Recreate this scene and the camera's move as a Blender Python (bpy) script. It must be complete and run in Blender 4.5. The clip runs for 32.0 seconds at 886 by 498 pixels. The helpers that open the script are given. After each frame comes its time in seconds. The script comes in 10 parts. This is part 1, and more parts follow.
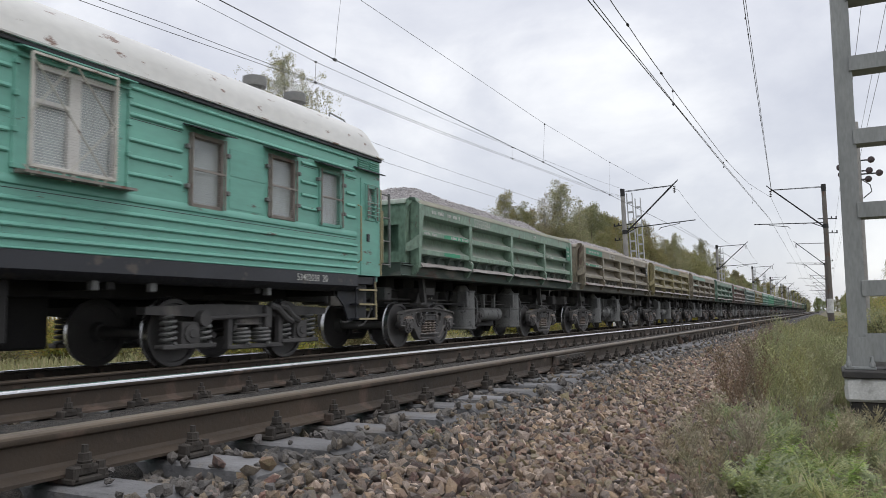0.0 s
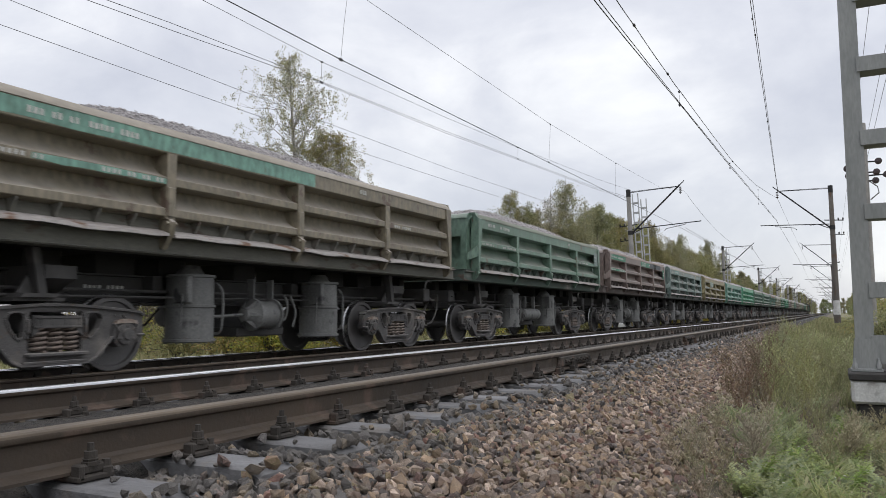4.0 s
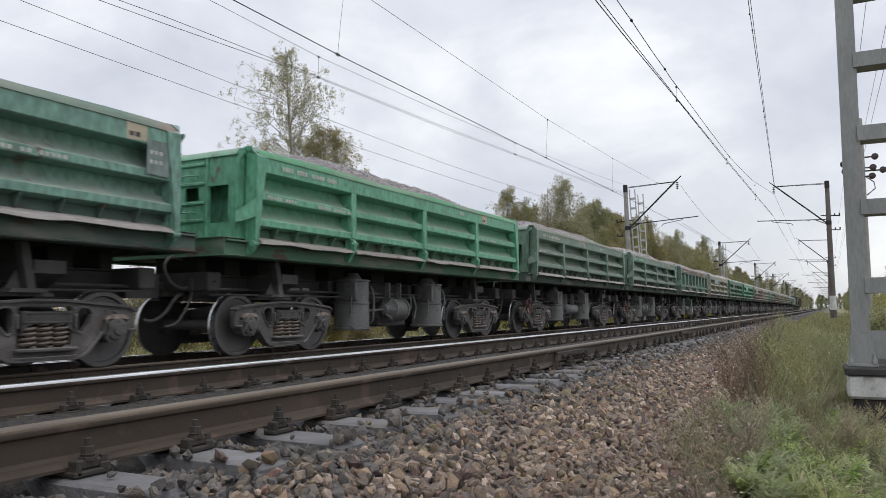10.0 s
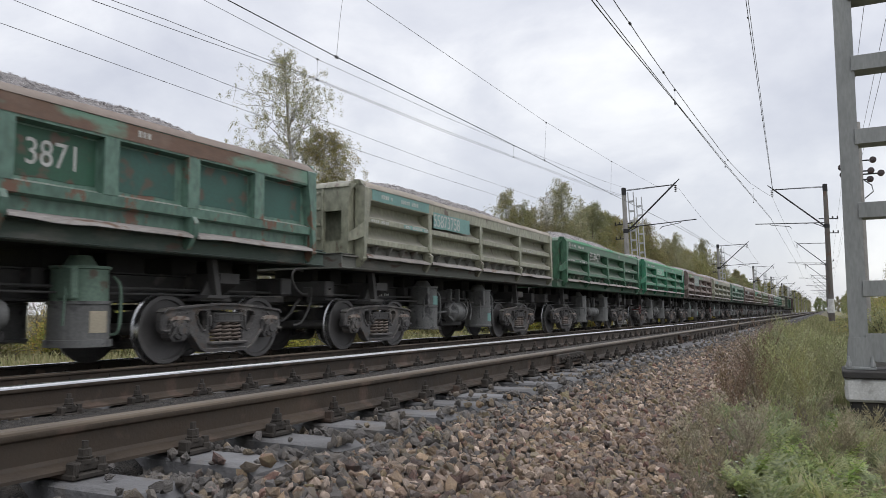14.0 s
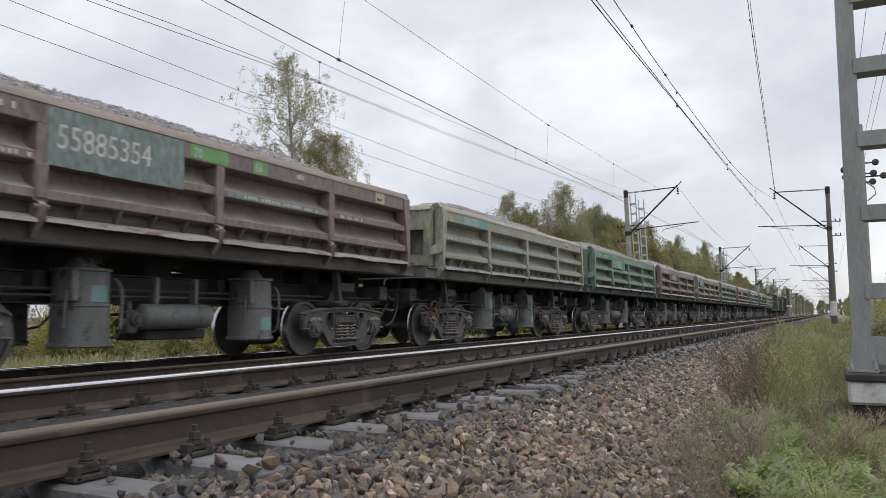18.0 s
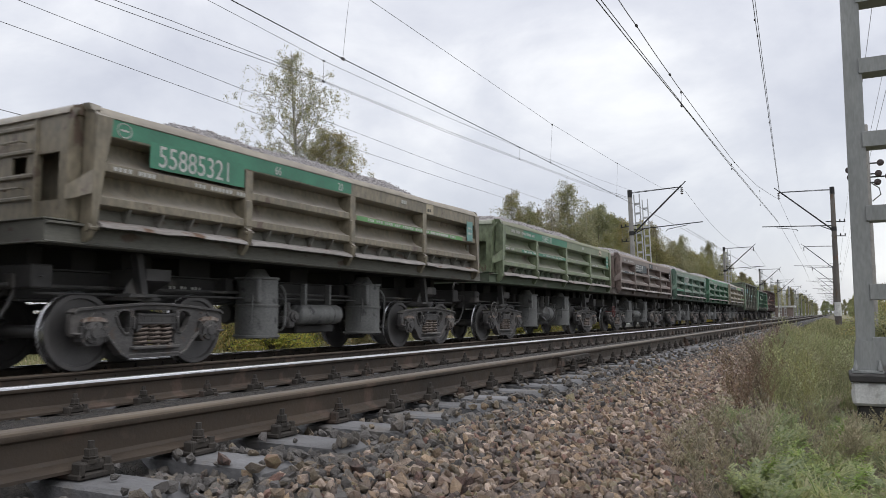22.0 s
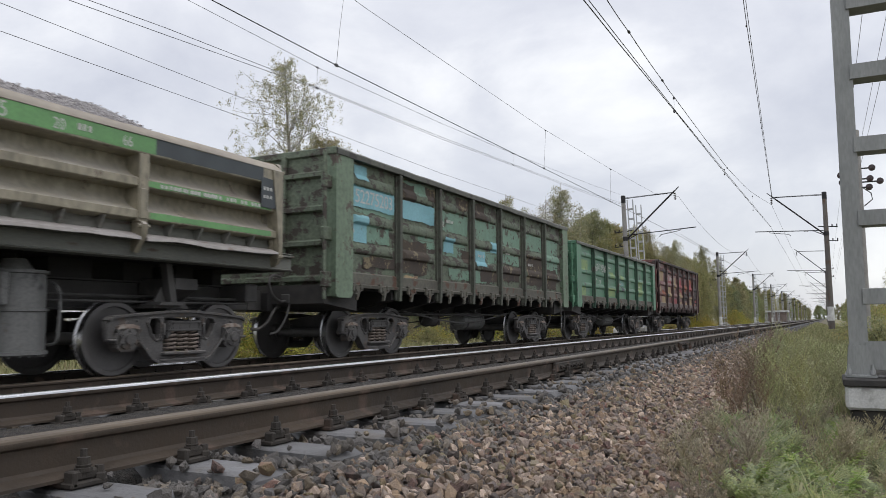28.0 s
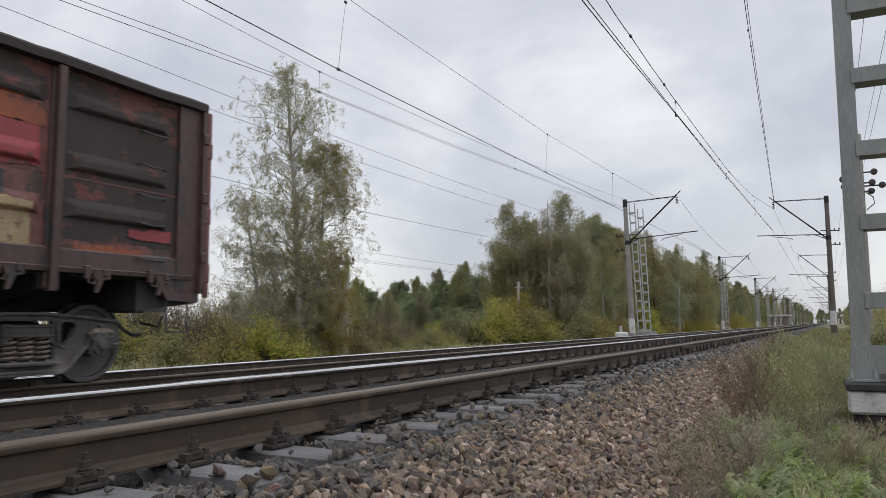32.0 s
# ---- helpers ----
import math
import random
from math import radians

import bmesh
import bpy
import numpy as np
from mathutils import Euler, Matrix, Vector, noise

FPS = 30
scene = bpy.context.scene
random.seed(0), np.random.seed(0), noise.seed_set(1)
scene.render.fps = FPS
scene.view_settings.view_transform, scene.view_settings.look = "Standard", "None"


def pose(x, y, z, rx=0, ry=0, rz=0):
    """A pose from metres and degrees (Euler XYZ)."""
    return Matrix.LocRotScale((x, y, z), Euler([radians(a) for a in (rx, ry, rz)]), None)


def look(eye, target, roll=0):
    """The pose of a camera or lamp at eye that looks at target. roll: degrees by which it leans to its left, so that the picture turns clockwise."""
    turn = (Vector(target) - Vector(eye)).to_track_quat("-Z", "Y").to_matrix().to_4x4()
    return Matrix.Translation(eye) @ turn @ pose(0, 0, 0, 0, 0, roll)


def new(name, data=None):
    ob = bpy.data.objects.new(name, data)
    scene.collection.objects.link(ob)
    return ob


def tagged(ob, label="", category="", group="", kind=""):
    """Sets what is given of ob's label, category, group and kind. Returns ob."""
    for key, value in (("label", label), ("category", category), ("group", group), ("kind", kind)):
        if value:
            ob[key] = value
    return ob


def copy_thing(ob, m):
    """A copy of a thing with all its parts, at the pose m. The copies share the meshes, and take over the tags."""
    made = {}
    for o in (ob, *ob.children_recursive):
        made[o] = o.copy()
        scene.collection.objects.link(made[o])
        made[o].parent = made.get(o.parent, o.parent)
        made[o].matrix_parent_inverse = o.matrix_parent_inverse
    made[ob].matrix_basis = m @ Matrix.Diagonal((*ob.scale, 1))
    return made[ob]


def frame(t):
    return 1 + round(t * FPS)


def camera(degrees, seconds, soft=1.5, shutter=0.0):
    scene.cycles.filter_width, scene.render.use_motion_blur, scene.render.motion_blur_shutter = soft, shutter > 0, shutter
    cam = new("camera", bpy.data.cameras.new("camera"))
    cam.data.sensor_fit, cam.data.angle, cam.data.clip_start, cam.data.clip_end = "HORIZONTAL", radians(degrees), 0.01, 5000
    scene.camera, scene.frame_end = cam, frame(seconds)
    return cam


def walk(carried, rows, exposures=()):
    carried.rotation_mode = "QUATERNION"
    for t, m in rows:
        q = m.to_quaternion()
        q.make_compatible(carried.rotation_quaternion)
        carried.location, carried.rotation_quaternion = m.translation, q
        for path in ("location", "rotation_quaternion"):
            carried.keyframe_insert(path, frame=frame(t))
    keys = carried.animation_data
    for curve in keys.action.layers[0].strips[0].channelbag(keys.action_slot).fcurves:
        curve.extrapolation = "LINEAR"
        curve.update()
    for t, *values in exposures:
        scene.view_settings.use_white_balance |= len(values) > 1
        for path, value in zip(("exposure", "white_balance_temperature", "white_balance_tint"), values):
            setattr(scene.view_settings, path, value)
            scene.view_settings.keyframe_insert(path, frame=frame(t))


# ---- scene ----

# World: y runs along the tracks, away from the eye; x to the side; z = 0 at the head of the near rails.
EYE = (0.0, 0.0, 0.407)
NEAR = -3.41          # centre line of the empty near track
FAR, FARZ = -8.93, -0.272   # centre line and rail level of the track with the train

cam = camera(61.46, 32.0, soft=0.4, shutter=0.12)
# seconds, turn to the left of the track, tilt, lean (degrees): a camera held in the hand
SWAY = [
    (0, 27.078, 5.035, -0.601), (0.5, 27.125, 5.126, -0.530), (1, 27.373, 5.159, -0.457), (1.5, 27.685, 5.146, -0.364),
    (2, 27.708, 5.146, -0.357), (2.5, 27.762, 5.115, -0.310), (3, 27.641, 5.082, -0.374), (3.5, 27.540, 5.074, -0.366),
    (5.5, 27.414, 4.867, -0.404), (6, 27.403, 4.803, -0.396), (6.5, 27.276, 4.794, -0.443), (7, 27.227, 4.767, -0.468),
    (7.5, 27.293, 4.730, -0.505), (8, 27.339, 4.726, -0.473), (8.5, 27.376, 4.738, -0.420), (9, 27.414, 4.702, -0.346),
    (9.5, 27.366, 4.708, -0.346), (10, 27.262, 4.686, -0.366), (10.5, 27.200, 4.684, -0.368), (11, 27.206, 4.690, -0.378),
    (11.5, 27.213, 4.691, -0.378), (12, 27.226, 4.749, -0.354), (12.5, 27.201, 4.794, -0.328), (13, 27.180, 4.832, -0.308),
    (13.5, 27.145, 4.868, -0.352), (14, 27.145, 4.883, -0.298), (14.5, 27.135, 4.900, -0.286), (16.5, 27.230, 5.006, -0.166),
    (17, 27.214, 5.019, -0.189), (17.5, 27.217, 5.037, -0.220), (18, 27.299, 5.076, -0.277), (18.5, 27.643, 5.132, -0.212),
    (19, 27.876, 5.130, -0.185), (19.5, 27.742, 5.096, -0.174), (20, 27.699, 5.090, -0.092), (20.5, 27.604, 5.089, -0.090),
    (21, 27.644, 5.057, -0.113), (21.5, 27.634, 5.038, -0.043), (22, 27.569, 5.018, -0.074), (22.5, 27.491, 5.011, -0.125),
    (23, 27.283, 5.021, -0.156), (23.5, 27.217, 5.037, -0.220), (24, 27.178, 5.063, -0.191), (24.5, 27.139, 5.088, -0.230),
    (25, 27.101, 5.092, -0.251), (25.5, 27.233, 5.151, -0.295), (27.5, 27.098, 5.429, -0.332), (28, 27.114, 5.480, -0.301),
    (28.5, 27.127, 5.517, -0.297), (29, 27.119, 5.555, -0.322), (29.5, 27.150, 5.593, -0.279), (30, 27.145, 5.658, -0.272),
    (30.5, 27.144, 5.703, -0.280), (31, 27.185, 5.714, -0.284), (31.5, 27.211, 5.727, -0.263), (32, 27.247, 5.778, -0.263),
]
walk(cam, [(t, pose(*EYE, 90 + tilt, 0, turn) @ pose(0, 0, 0, 0, 0, lean)) for t, turn, tilt, lean in SWAY],
     exposures=[(0, 0.18), (30, 0.18), (31, 0.17), (32, -0.04)])

# ---- light: a bright overcast autumn day ----
world = bpy.data.worlds.new("overcast_sky")
scene.world = world
world.use_nodes = True
wn, wl = world.node_tree.nodes, world.node_tree.links
wn.clear()
w_out = wn.new("ShaderNodeOutputWorld")
w_bg = wn.new("ShaderNodeBackground")
w_co = wn.new("ShaderNodeTexCoord")
w_map = wn.new("ShaderNodeMapping")
w_map.inputs["Scale"].default_value = (1.0, 1.0, 1.7)
w_map.inputs["Location"].default_value = (0.3, 0.1, 0.0)
w_n1 = wn.new("ShaderNodeTexNoise")
w_n1.inputs["Scale"].default_value, w_n1.inputs["Detail"].default_value, w_n1.inputs["Roughness"].default_value = 2.9, 8, 0.56
w_n1.inputs["Distortion"].default_value = 0.25
w_ramp = wn.new("ShaderNodeValToRGB")
w_ramp.color_ramp.elements[0].position, w_ramp.color_ramp.elements[0].color = 0.33, (0.60, 0.613, 0.68, 1)
w_ramp.color_ramp.elements[1].position, w_ramp.color_ramp.elements[1].color = 0.67, (0.97, 0.97, 0.98, 1)
_e = w_ramp.color_ramp.elements.new(0.5)
_e.color = (0.735, 0.745, 0.795, 1)
w_sky = wn.new("ShaderNodeTexSky")
w_sky.sky_type, w_sky.sun_disc = "NISHITA", False
w_sky.sun_elevation, w_sky.sun_rotation = radians(63), radians(107)
w_sm = wn.new("ShaderNodeMix")
w_sm.data_type, w_sm.blend_type = "RGBA", "ADD"
w_sm.inputs[0].default_value = 0.012
wl.new(w_co.outputs["Generated"], w_map.inputs["Vector"])
wl.new(w_map.outputs["Vector"], w_n1.inputs["Vector"])
wl.new(w_n1.outputs["Fac"], w_ramp.inputs["Fac"])
# an overcast sky is brightest overhead and dullest at the horizon
w_sep = wn.new("ShaderNodeSeparateXYZ")
w_up = wn.new("ShaderNodeValToRGB")
for _p, _v in ((0.12, 0.50), (0.42, 0.58), (1.0, 1.0)):
    _e = w_up.color_ramp.elements.new(_p)
    _e.color = (_v, _v, _v, 1)
w_up.color_ramp.elements.remove(w_up.color_ramp.elements[0])
w_up.color_ramp.elements.remove(w_up.color_ramp.elements[-1])
w_lift = wn.new("ShaderNodeMix")
w_lift.data_type, w_lift.blend_type = "RGBA", "MULTIPLY"
w_lift.inputs[0].default_value = 1.0
wl.new(w_co.outputs["Generated"], w_sep.inputs[0])
wl.new(w_sep.outputs["Z"], w_up.inputs["Fac"])
wl.new(w_ramp.outputs["Color"], w_lift.inputs[6])
wl.new(w_up.outputs["Color"], w_lift.inputs[7])
wl.new(w_lift.outputs[2], w_sm.inputs[6])
wl.new(w_sky.outputs["Color"], w_sm.inputs[7])
wl.new(w_sm.outputs[2], w_bg.inputs["Color"])
w_bg.inputs["Strength"].default_value = 1.60
wl.new(w_bg.outputs["Background"], w_out.inputs["Surface"])
sun = new("sun", bpy.data.lights.new("sun", "SUN"))
sun.data.energy, sun.data.angle, sun.data.color = 0.7, radians(60), (1.0, 0.975, 0.94)
sun.matrix_world = look((20, -6, 42), (0, 0, 0))

# ---- materials ----
def rgb(c):
    return (c[0], c[1], c[2], 1.0)


def surface(name, base, rough=0.6, metal=0.0, second=None, scale=3.0, spread=0.5, bump=0.0, bump_scale=40.0,
            rust=0.0, rust_color=(0.10, 0.055, 0.035), rust_scale=4.0, per_object=0.0, dust=0.0, grain=0.25, stretch=(1, 1, 1), streak=0.0, dust_toplight=0.0, ragged=0.5):
    """A worn surface: two tones mixed by a broad noise, fine grain, patches of rust or dirt, fine relief."""
    m = bpy.data.materials.new(name)
    m.use_nodes = True
    n, l = m.node_tree.nodes, m.node_tree.links
    bsdf = n["Principled BSDF"]
    co = n.new("ShaderNodeTexCoord")
    info = n.new("ShaderNodeObjectInfo")
    off = n.new("ShaderNodeVectorMath")
    off.operation = "MULTIPLY_ADD"
    comb = n.new("ShaderNodeCombineXYZ")
    for i in range(3):
        l.new(info.outputs["Random"], comb.inputs[i])
    off.inputs[1].default_value = (37.0, 53.0, 29.0)
    l.new(comb.outputs[0], off.inputs[0])
    l.new(co.outputs["Object"], off.inputs[2])
    mp = n.new("ShaderNodeMapping")
    mp.inputs["Scale"].default_value = stretch
    l.new(off.outputs[0], mp.inputs["Vector"])

    def noise_fac(s, detail, lo, hi, rough_by=0.5):
        t = n.new("ShaderNodeTexNoise")
        t.inputs["Roughness"].default_value = rough_by
        t.inputs["Scale"].default_value, t.inputs["Detail"].default_value = s, detail
        l.new(mp.outputs[0], t.inputs["Vector"])
        r = n.new("ShaderNodeMapRange")
        r.inputs["From Min"].default_value, r.inputs["From Max"].default_value = lo, hi
        l.new(t.outputs["Fac"], r.inputs["Value"])
        return r.outputs["Result"]

    def mix(fac, a, b, how="MIX"):
        x = n.new("ShaderNodeMix")
        x.data_type, x.blend_type = "RGBA", how
        if isinstance(fac, float):
            x.inputs[0].default_value = fac
        else:
            l.new(fac, x.inputs[0])
        for sock, v in ((x.inputs[6], a), (x.inputs[7], b)):
            if isinstance(v, tuple):
                sock.default_value = rgb(v)
            else:
                l.new(v, sock)
        return x.outputs[2]

    second = second or tuple(c * 0.62 for c in base)
    col = mix(noise_fac(scale, 4, 0.5 - spread * 0.4, 0.5 + spread * 0.4), base, second)
    g = noise_fac(scale * 13, 5, 0.3, 0.7)
    dark = n.new("ShaderNodeMix")
    dark.data_type, dark.blend_type = "RGBA", "MULTIPLY"
    dark.inputs[0].default_value = grain
    l.new(col, dark.inputs[6])
    l.new(g, dark.inputs[7])
    col = dark.outputs[2]
    if per_object:
        hv = n.new("ShaderNodeHueSaturation")
        r = n.new("ShaderNodeMapRange")
        r.inputs["To Min"].default_value, r.inputs["To Max"].default_value = 1 - per_object, 1 + per_object
        l.new(info.outputs["Random"], r.inputs["Value"])
        l.new(r.outputs["Result"], hv.inputs["Value"])
        l.new(col, hv.inputs["Color"])
        col = hv.outputs["Color"]
    if streak:
        sm = n.new("ShaderNodeMapping")
        sm.inputs["Scale"].default_value = (3.0, 5.5, 0.5)
        l.new(off.outputs[0], sm.inputs["Vector"])
        st = n.new("ShaderNodeTexNoise")
        st.inputs["Scale"].default_value, st.inputs["Detail"].default_value, st.inputs["Roughness"].default_value = 1.6, 7, 0.65
        l.new(sm.outputs[0], st.inputs["Vector"])
        sr = n.new("ShaderNodeMapRange")
        sr.inputs["From Min"].default_value, sr.inputs["From Max"].default_value = 0.52, 0.72
        sr.inputs["To Max"].default_value = streak
        l.new(st.outputs["Fac"], sr.inputs["Value"])
        col = mix(sr.outputs["Result"], col, tuple(c * 0.35 + 0.02 for c in base))
        spots = n.new("ShaderNodeMath")
        spots.operation = "MULTIPLY"
        spots.inputs[1].default_value = 0.55
        l.new(noise_fac(11.0, 7, 0.66, 0.74), spots.inputs[0])
        col = mix(spots.outputs[0], col, (0.10, 0.07, 0.05))
    if rust:
        lo = 0.66 - rust * 0.3
        col = mix(noise_fac(rust_scale, 11, lo, lo + 0.03 if ragged > 0.6 else 0.72 - rust * 0.26, ragged), col, rust_color)
    if dust:
        col = mix(noise_fac(1.6, 6, 0.75 - dust * 0.6, 0.95 - dust * 0.25), col, (0.30, 0.27, 0.24))
    # pale dust on upward faces, doubling as painted-in brightness from overhead
    if dust_toplight:
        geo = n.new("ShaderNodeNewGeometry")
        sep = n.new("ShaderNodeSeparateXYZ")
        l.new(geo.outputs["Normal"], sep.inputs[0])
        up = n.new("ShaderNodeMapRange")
        up.inputs["From Min"].default_value, up.inputs["From Max"].default_value, up.inputs["To Max"].default_value = 0.12, 0.75, dust_toplight
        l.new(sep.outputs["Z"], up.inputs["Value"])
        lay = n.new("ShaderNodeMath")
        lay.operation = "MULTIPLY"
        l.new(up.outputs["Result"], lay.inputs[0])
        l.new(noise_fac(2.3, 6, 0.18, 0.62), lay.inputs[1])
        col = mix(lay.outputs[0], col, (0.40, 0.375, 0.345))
    l.new(col, bsdf.inputs["Base Color"])
    bsdf.inputs["Metallic"].default_value = metal
    rr = n.new("ShaderNodeMapRange")
    rr.inputs["To Min"].default_value, rr.inputs["To Max"].default_value = max(0.03, rough - 0.12), min(1.0, rough + 0.12)
    l.new(g, rr.inputs["Value"])
    l.new(rr.outputs["Result"], bsdf.inputs["Roughness"])
    if bump:
        bn = n.new("ShaderNodeTexNoise")
        bn.inputs["Scale"].default_value, bn.inputs["Detail"].default_value = bump_scale, 6
        l.new(mp.outputs[0], bn.inputs["Vector"])
        b = n.new("ShaderNodeBump")
        b.inputs["Strength"].default_value, b.inputs["Distance"].default_value = 1.0, bump
        l.new(bn.outputs["Fac"], b.inputs["Height"])
        l.new(b.outputs["Normal"], bsdf.inputs["Normal"])
    return m


def patchy(name, tones, rough=0.9, bump=0.01, scale=6.0, island=False, apart=0.72):
    """Ground and foliage: several tones chosen by noise, or piece by piece."""
    m = bpy.data.materials.new(name)
    m.use_nodes = True
    n, l = m.node_tree.nodes, m.node_tree.links
    bsdf = n["Principled BSDF"]
    ramp = n.new("ShaderNodeValToRGB")
    ramp.color_ramp.interpolation = "LINEAR"
    els = ramp.color_ramp.elements
    while len(els) < len(tones):
        els.new(0.5)
    for i, c in enumerate(tones):
        els[i].position, els[i].color = (i / (len(tones) - 1)), rgb(c)
    co = n.new("ShaderNodeTexCoord")
    t = n.new("ShaderNodeTexNoise")
    t.inputs["Scale"].default_value, t.inputs["Detail"].default_value = scale, 8
    t.inputs["Roughness"].default_value = 0.7
    l.new(co.outputs["Object"], t.inputs["Vector"])
    r = n.new("ShaderNodeMapRange")
    r.inputs["From Min"].default_value, r.inputs["From Max"].default_value = 0.28, 0.72
    l.new(t.outputs["Fac"], r.inputs["Value"])
    if island:
        geo = n.new("ShaderNodeNewGeometry")
        info = n.new("ShaderNodeObjectInfo")
        a = n.new("ShaderNodeMath")
        a.operation = "ADD"
        l.new(geo.outputs["Random Per Island"], a.inputs[0])
        l.new(info.outputs["Random"], a.inputs[1])
        fr = n.new("ShaderNodeMath")
        fr.operation = "FRACT"
        l.new(a.outputs[0], fr.inputs[0])
        mx = n.new("ShaderNodeMix")
        mx.inputs[0].default_value = apart
        l.new(r.outputs["Result"], mx.inputs[2])
        l.new(fr.outputs[0], mx.inputs[3])
        l.new(mx.outputs[0], ramp.inputs["Fac"])
    else:
        l.new(r.outputs["Result"], ramp.inputs["Fac"])
    l.new(ramp.outputs["Color"], bsdf.inputs["Base Color"])
    bsdf.inputs["Roughness"].default_value = rough
    if bump:
        b = n.new("ShaderNodeBump")
        b.inputs["Distance"].default_value = bump
        bn = n.new("ShaderNodeTexNoise")
        bn.inputs["Scale"].default_value, bn.inputs["Detail"].default_value = scale * 9, 6
        l.new(co.outputs["Object"], bn.inputs["Vector"])
        l.new(bn.outputs["Fac"], b.inputs["Height"])
        l.new(b.outputs["Normal"], bsdf.inputs["Normal"])
    return m


def leafy(name, tones, through_light=0.45):
    m = patchy(name, tones, rough=0.85, bump=0, scale=1.2, island=True)
    n, l = m.node_tree.nodes, m.node_tree.links
    bsdf = n["Principled BSDF"]
    # each plant has its own tone
    own = n.new("ShaderNodeObjectInfo")
    hv = n.new("ShaderNodeHueSaturation")
    for sock, lo, hi, k in (("Hue", 0.475, 0.52, 1.0), ("Value", 0.78, 1.16, 7.0), ("Saturation", 0.8, 1.1, 13.0)):
        sc = n.new("ShaderNodeMath")
        sc.operation = "MULTIPLY"
        sc.inputs[1].default_value = k
        fr = n.new("ShaderNodeMath")
        fr.operation = "FRACT"
        mr = n.new("ShaderNodeMapRange")
        mr.inputs["To Min"].default_value, mr.inputs["To Max"].default_value = lo, hi
        l.new(own.outputs["Random"], sc.inputs[0])
        l.new(sc.outputs[0], fr.inputs[0])
        l.new(fr.outputs[0], mr.inputs["Value"])
        l.new(mr.outputs["Result"], hv.inputs[sock])
    l.new(bsdf.inputs["Base Color"].links[0].from_socket, hv.inputs["Color"])
    l.new(hv.outputs["Color"], bsdf.inputs["Base Color"])
    bsdf.inputs["Specular IOR Level"].default_value = 0.15
    tr = n.new("ShaderNodeBsdfTranslucent")
    src = bsdf.inputs["Base Color"].links[0].from_socket
    l.new(src, tr.inputs["Color"])
    mx = n.new("ShaderNodeMixShader")
    mx.inputs[0].default_value = through_light
    l.new(bsdf.outputs[0], mx.inputs[1])
    l.new(tr.outputs[0], mx.inputs[2])
    out = n["Material Output"]
    l.new(mx.outputs[0], out.inputs["Surface"])
    return m


RAIL = surface("rusty_rail_steel", (0.078, 0.057, 0.040), 0.7, 0.15, (0.040, 0.031, 0.024), 1.2, 0.6, 0.002, 60, rust=0.25, rust_color=(0.095, 0.066, 0.050))
RAILTOP = surface("worn_rail_head", (0.92, 0.92, 0.94), 0.16, 1.0, (0.5, 0.5, 0.5), 2.0, 0.4, 0.0004, 30, grain=0.12, stretch=(6, 0.3, 1))
# dull brown put on heads that mirror no bright sky from the eye
RAILDULL = surface("dull_unlit_rail_head", (0.165, 0.128, 0.090), 0.5, 0.2, (0.11, 0.085, 0.062), 2.0, 0.4, 0.001, 30, stretch=(6, 0.4, 1))
FASTEN = surface("oily_fastening_iron", (0.055, 0.046, 0.038), 0.8, 0.1, (0.03, 0.026, 0.022), 9, 0.5, 0.003, 80, rust=0.3, rust_color=(0.09, 0.06, 0.045))
SLEEPER = surface("grey_sleeper_concrete", (0.205, 0.205, 0.212), 0.85, 0, (0.095, 0.092, 0.09), 3.0, 0.7, 0.008, 45, rust=0.3, rust_color=(0.13, 0.12, 0.11), per_object=0.15)
OLDPOLE = surface("soot_stained_pole_concrete", (0.17, 0.155, 0.14), 0.85, 0, (0.10, 0.088, 0.08), 1.5, 0.7, 0.004, 40, rust=0.3, rust_color=(0.11, 0.07, 0.05), stretch=(1, 1, 0.4))
CONCRETE = surface("weathered_concrete", (0.33, 0.32, 0.30), 0.85, 0, (0.22, 0.21, 0.20), 1.5, 0.6, 0.004, 40, rust=0.12, rust_color=(0.2, 0.19, 0.17))
WHITEWASH = surface("white_limewash", (0.70, 0.70, 0.68), 0.8, 0, (0.5, 0.5, 0.48), 4, 0.5, 0.002, 40, rust=0.2, rust_color=(0.3, 0.29, 0.27))
TARSHADE = surface("bitumen_and_shade_black", (0.035, 0.033, 0.032), 0.75, 0, (0.06, 0.055, 0.05), 5, 0.5, 0.004, 50)
GALV = surface("galvanised_mast_steel", (0.32, 0.33, 0.325), 0.6, 0.2, (0.23, 0.24, 0.235), 3.5, 0.6, 0.001, 50, rust=0.1, rust_color=(0.24, 0.24, 0.23), stretch=(1, 1, 0.25))
LATTICE = surface("pale_lattice_steel", (0.52, 0.53, 0.54), 0.55, 0.3, (0.42, 0.43, 0.44), 2, 0.5)
BLACKIRON = surface("black_bracket_iron", (0.03, 0.03, 0.032), 0.6, 0.3)
WIRE = surface("dark_wire_copper", (0.10, 0.098, 0.10), 0.5, 0.5)
INSULATOR = surface("brown_glazed_insulator", (0.05, 0.03, 0.03), 0.25)
OLDWOOD = surface("grey_weathered_pole_wood", (0.46, 0.45, 0.44), 0.85, 0, (0.34, 0.33, 0.32), 2, 0.6, 0.004, 30, stretch=(8, 8, 0.6))
RUNGEAR = surface("grimy_running_gear", (0.108, 0.103, 0.099), 0.75, 0.05, (0.052, 0.050, 0.049), 2.5, 0.6, 0.002, 60, dust=0.25)
SILLGRIME = surface("oily_frame_steel", (0.080, 0.077, 0.075), 0.8, 0, (0.05, 0.048, 0.047), 1.6, 0.7, 0.002, 40, dust=0.15, grain=0.35)
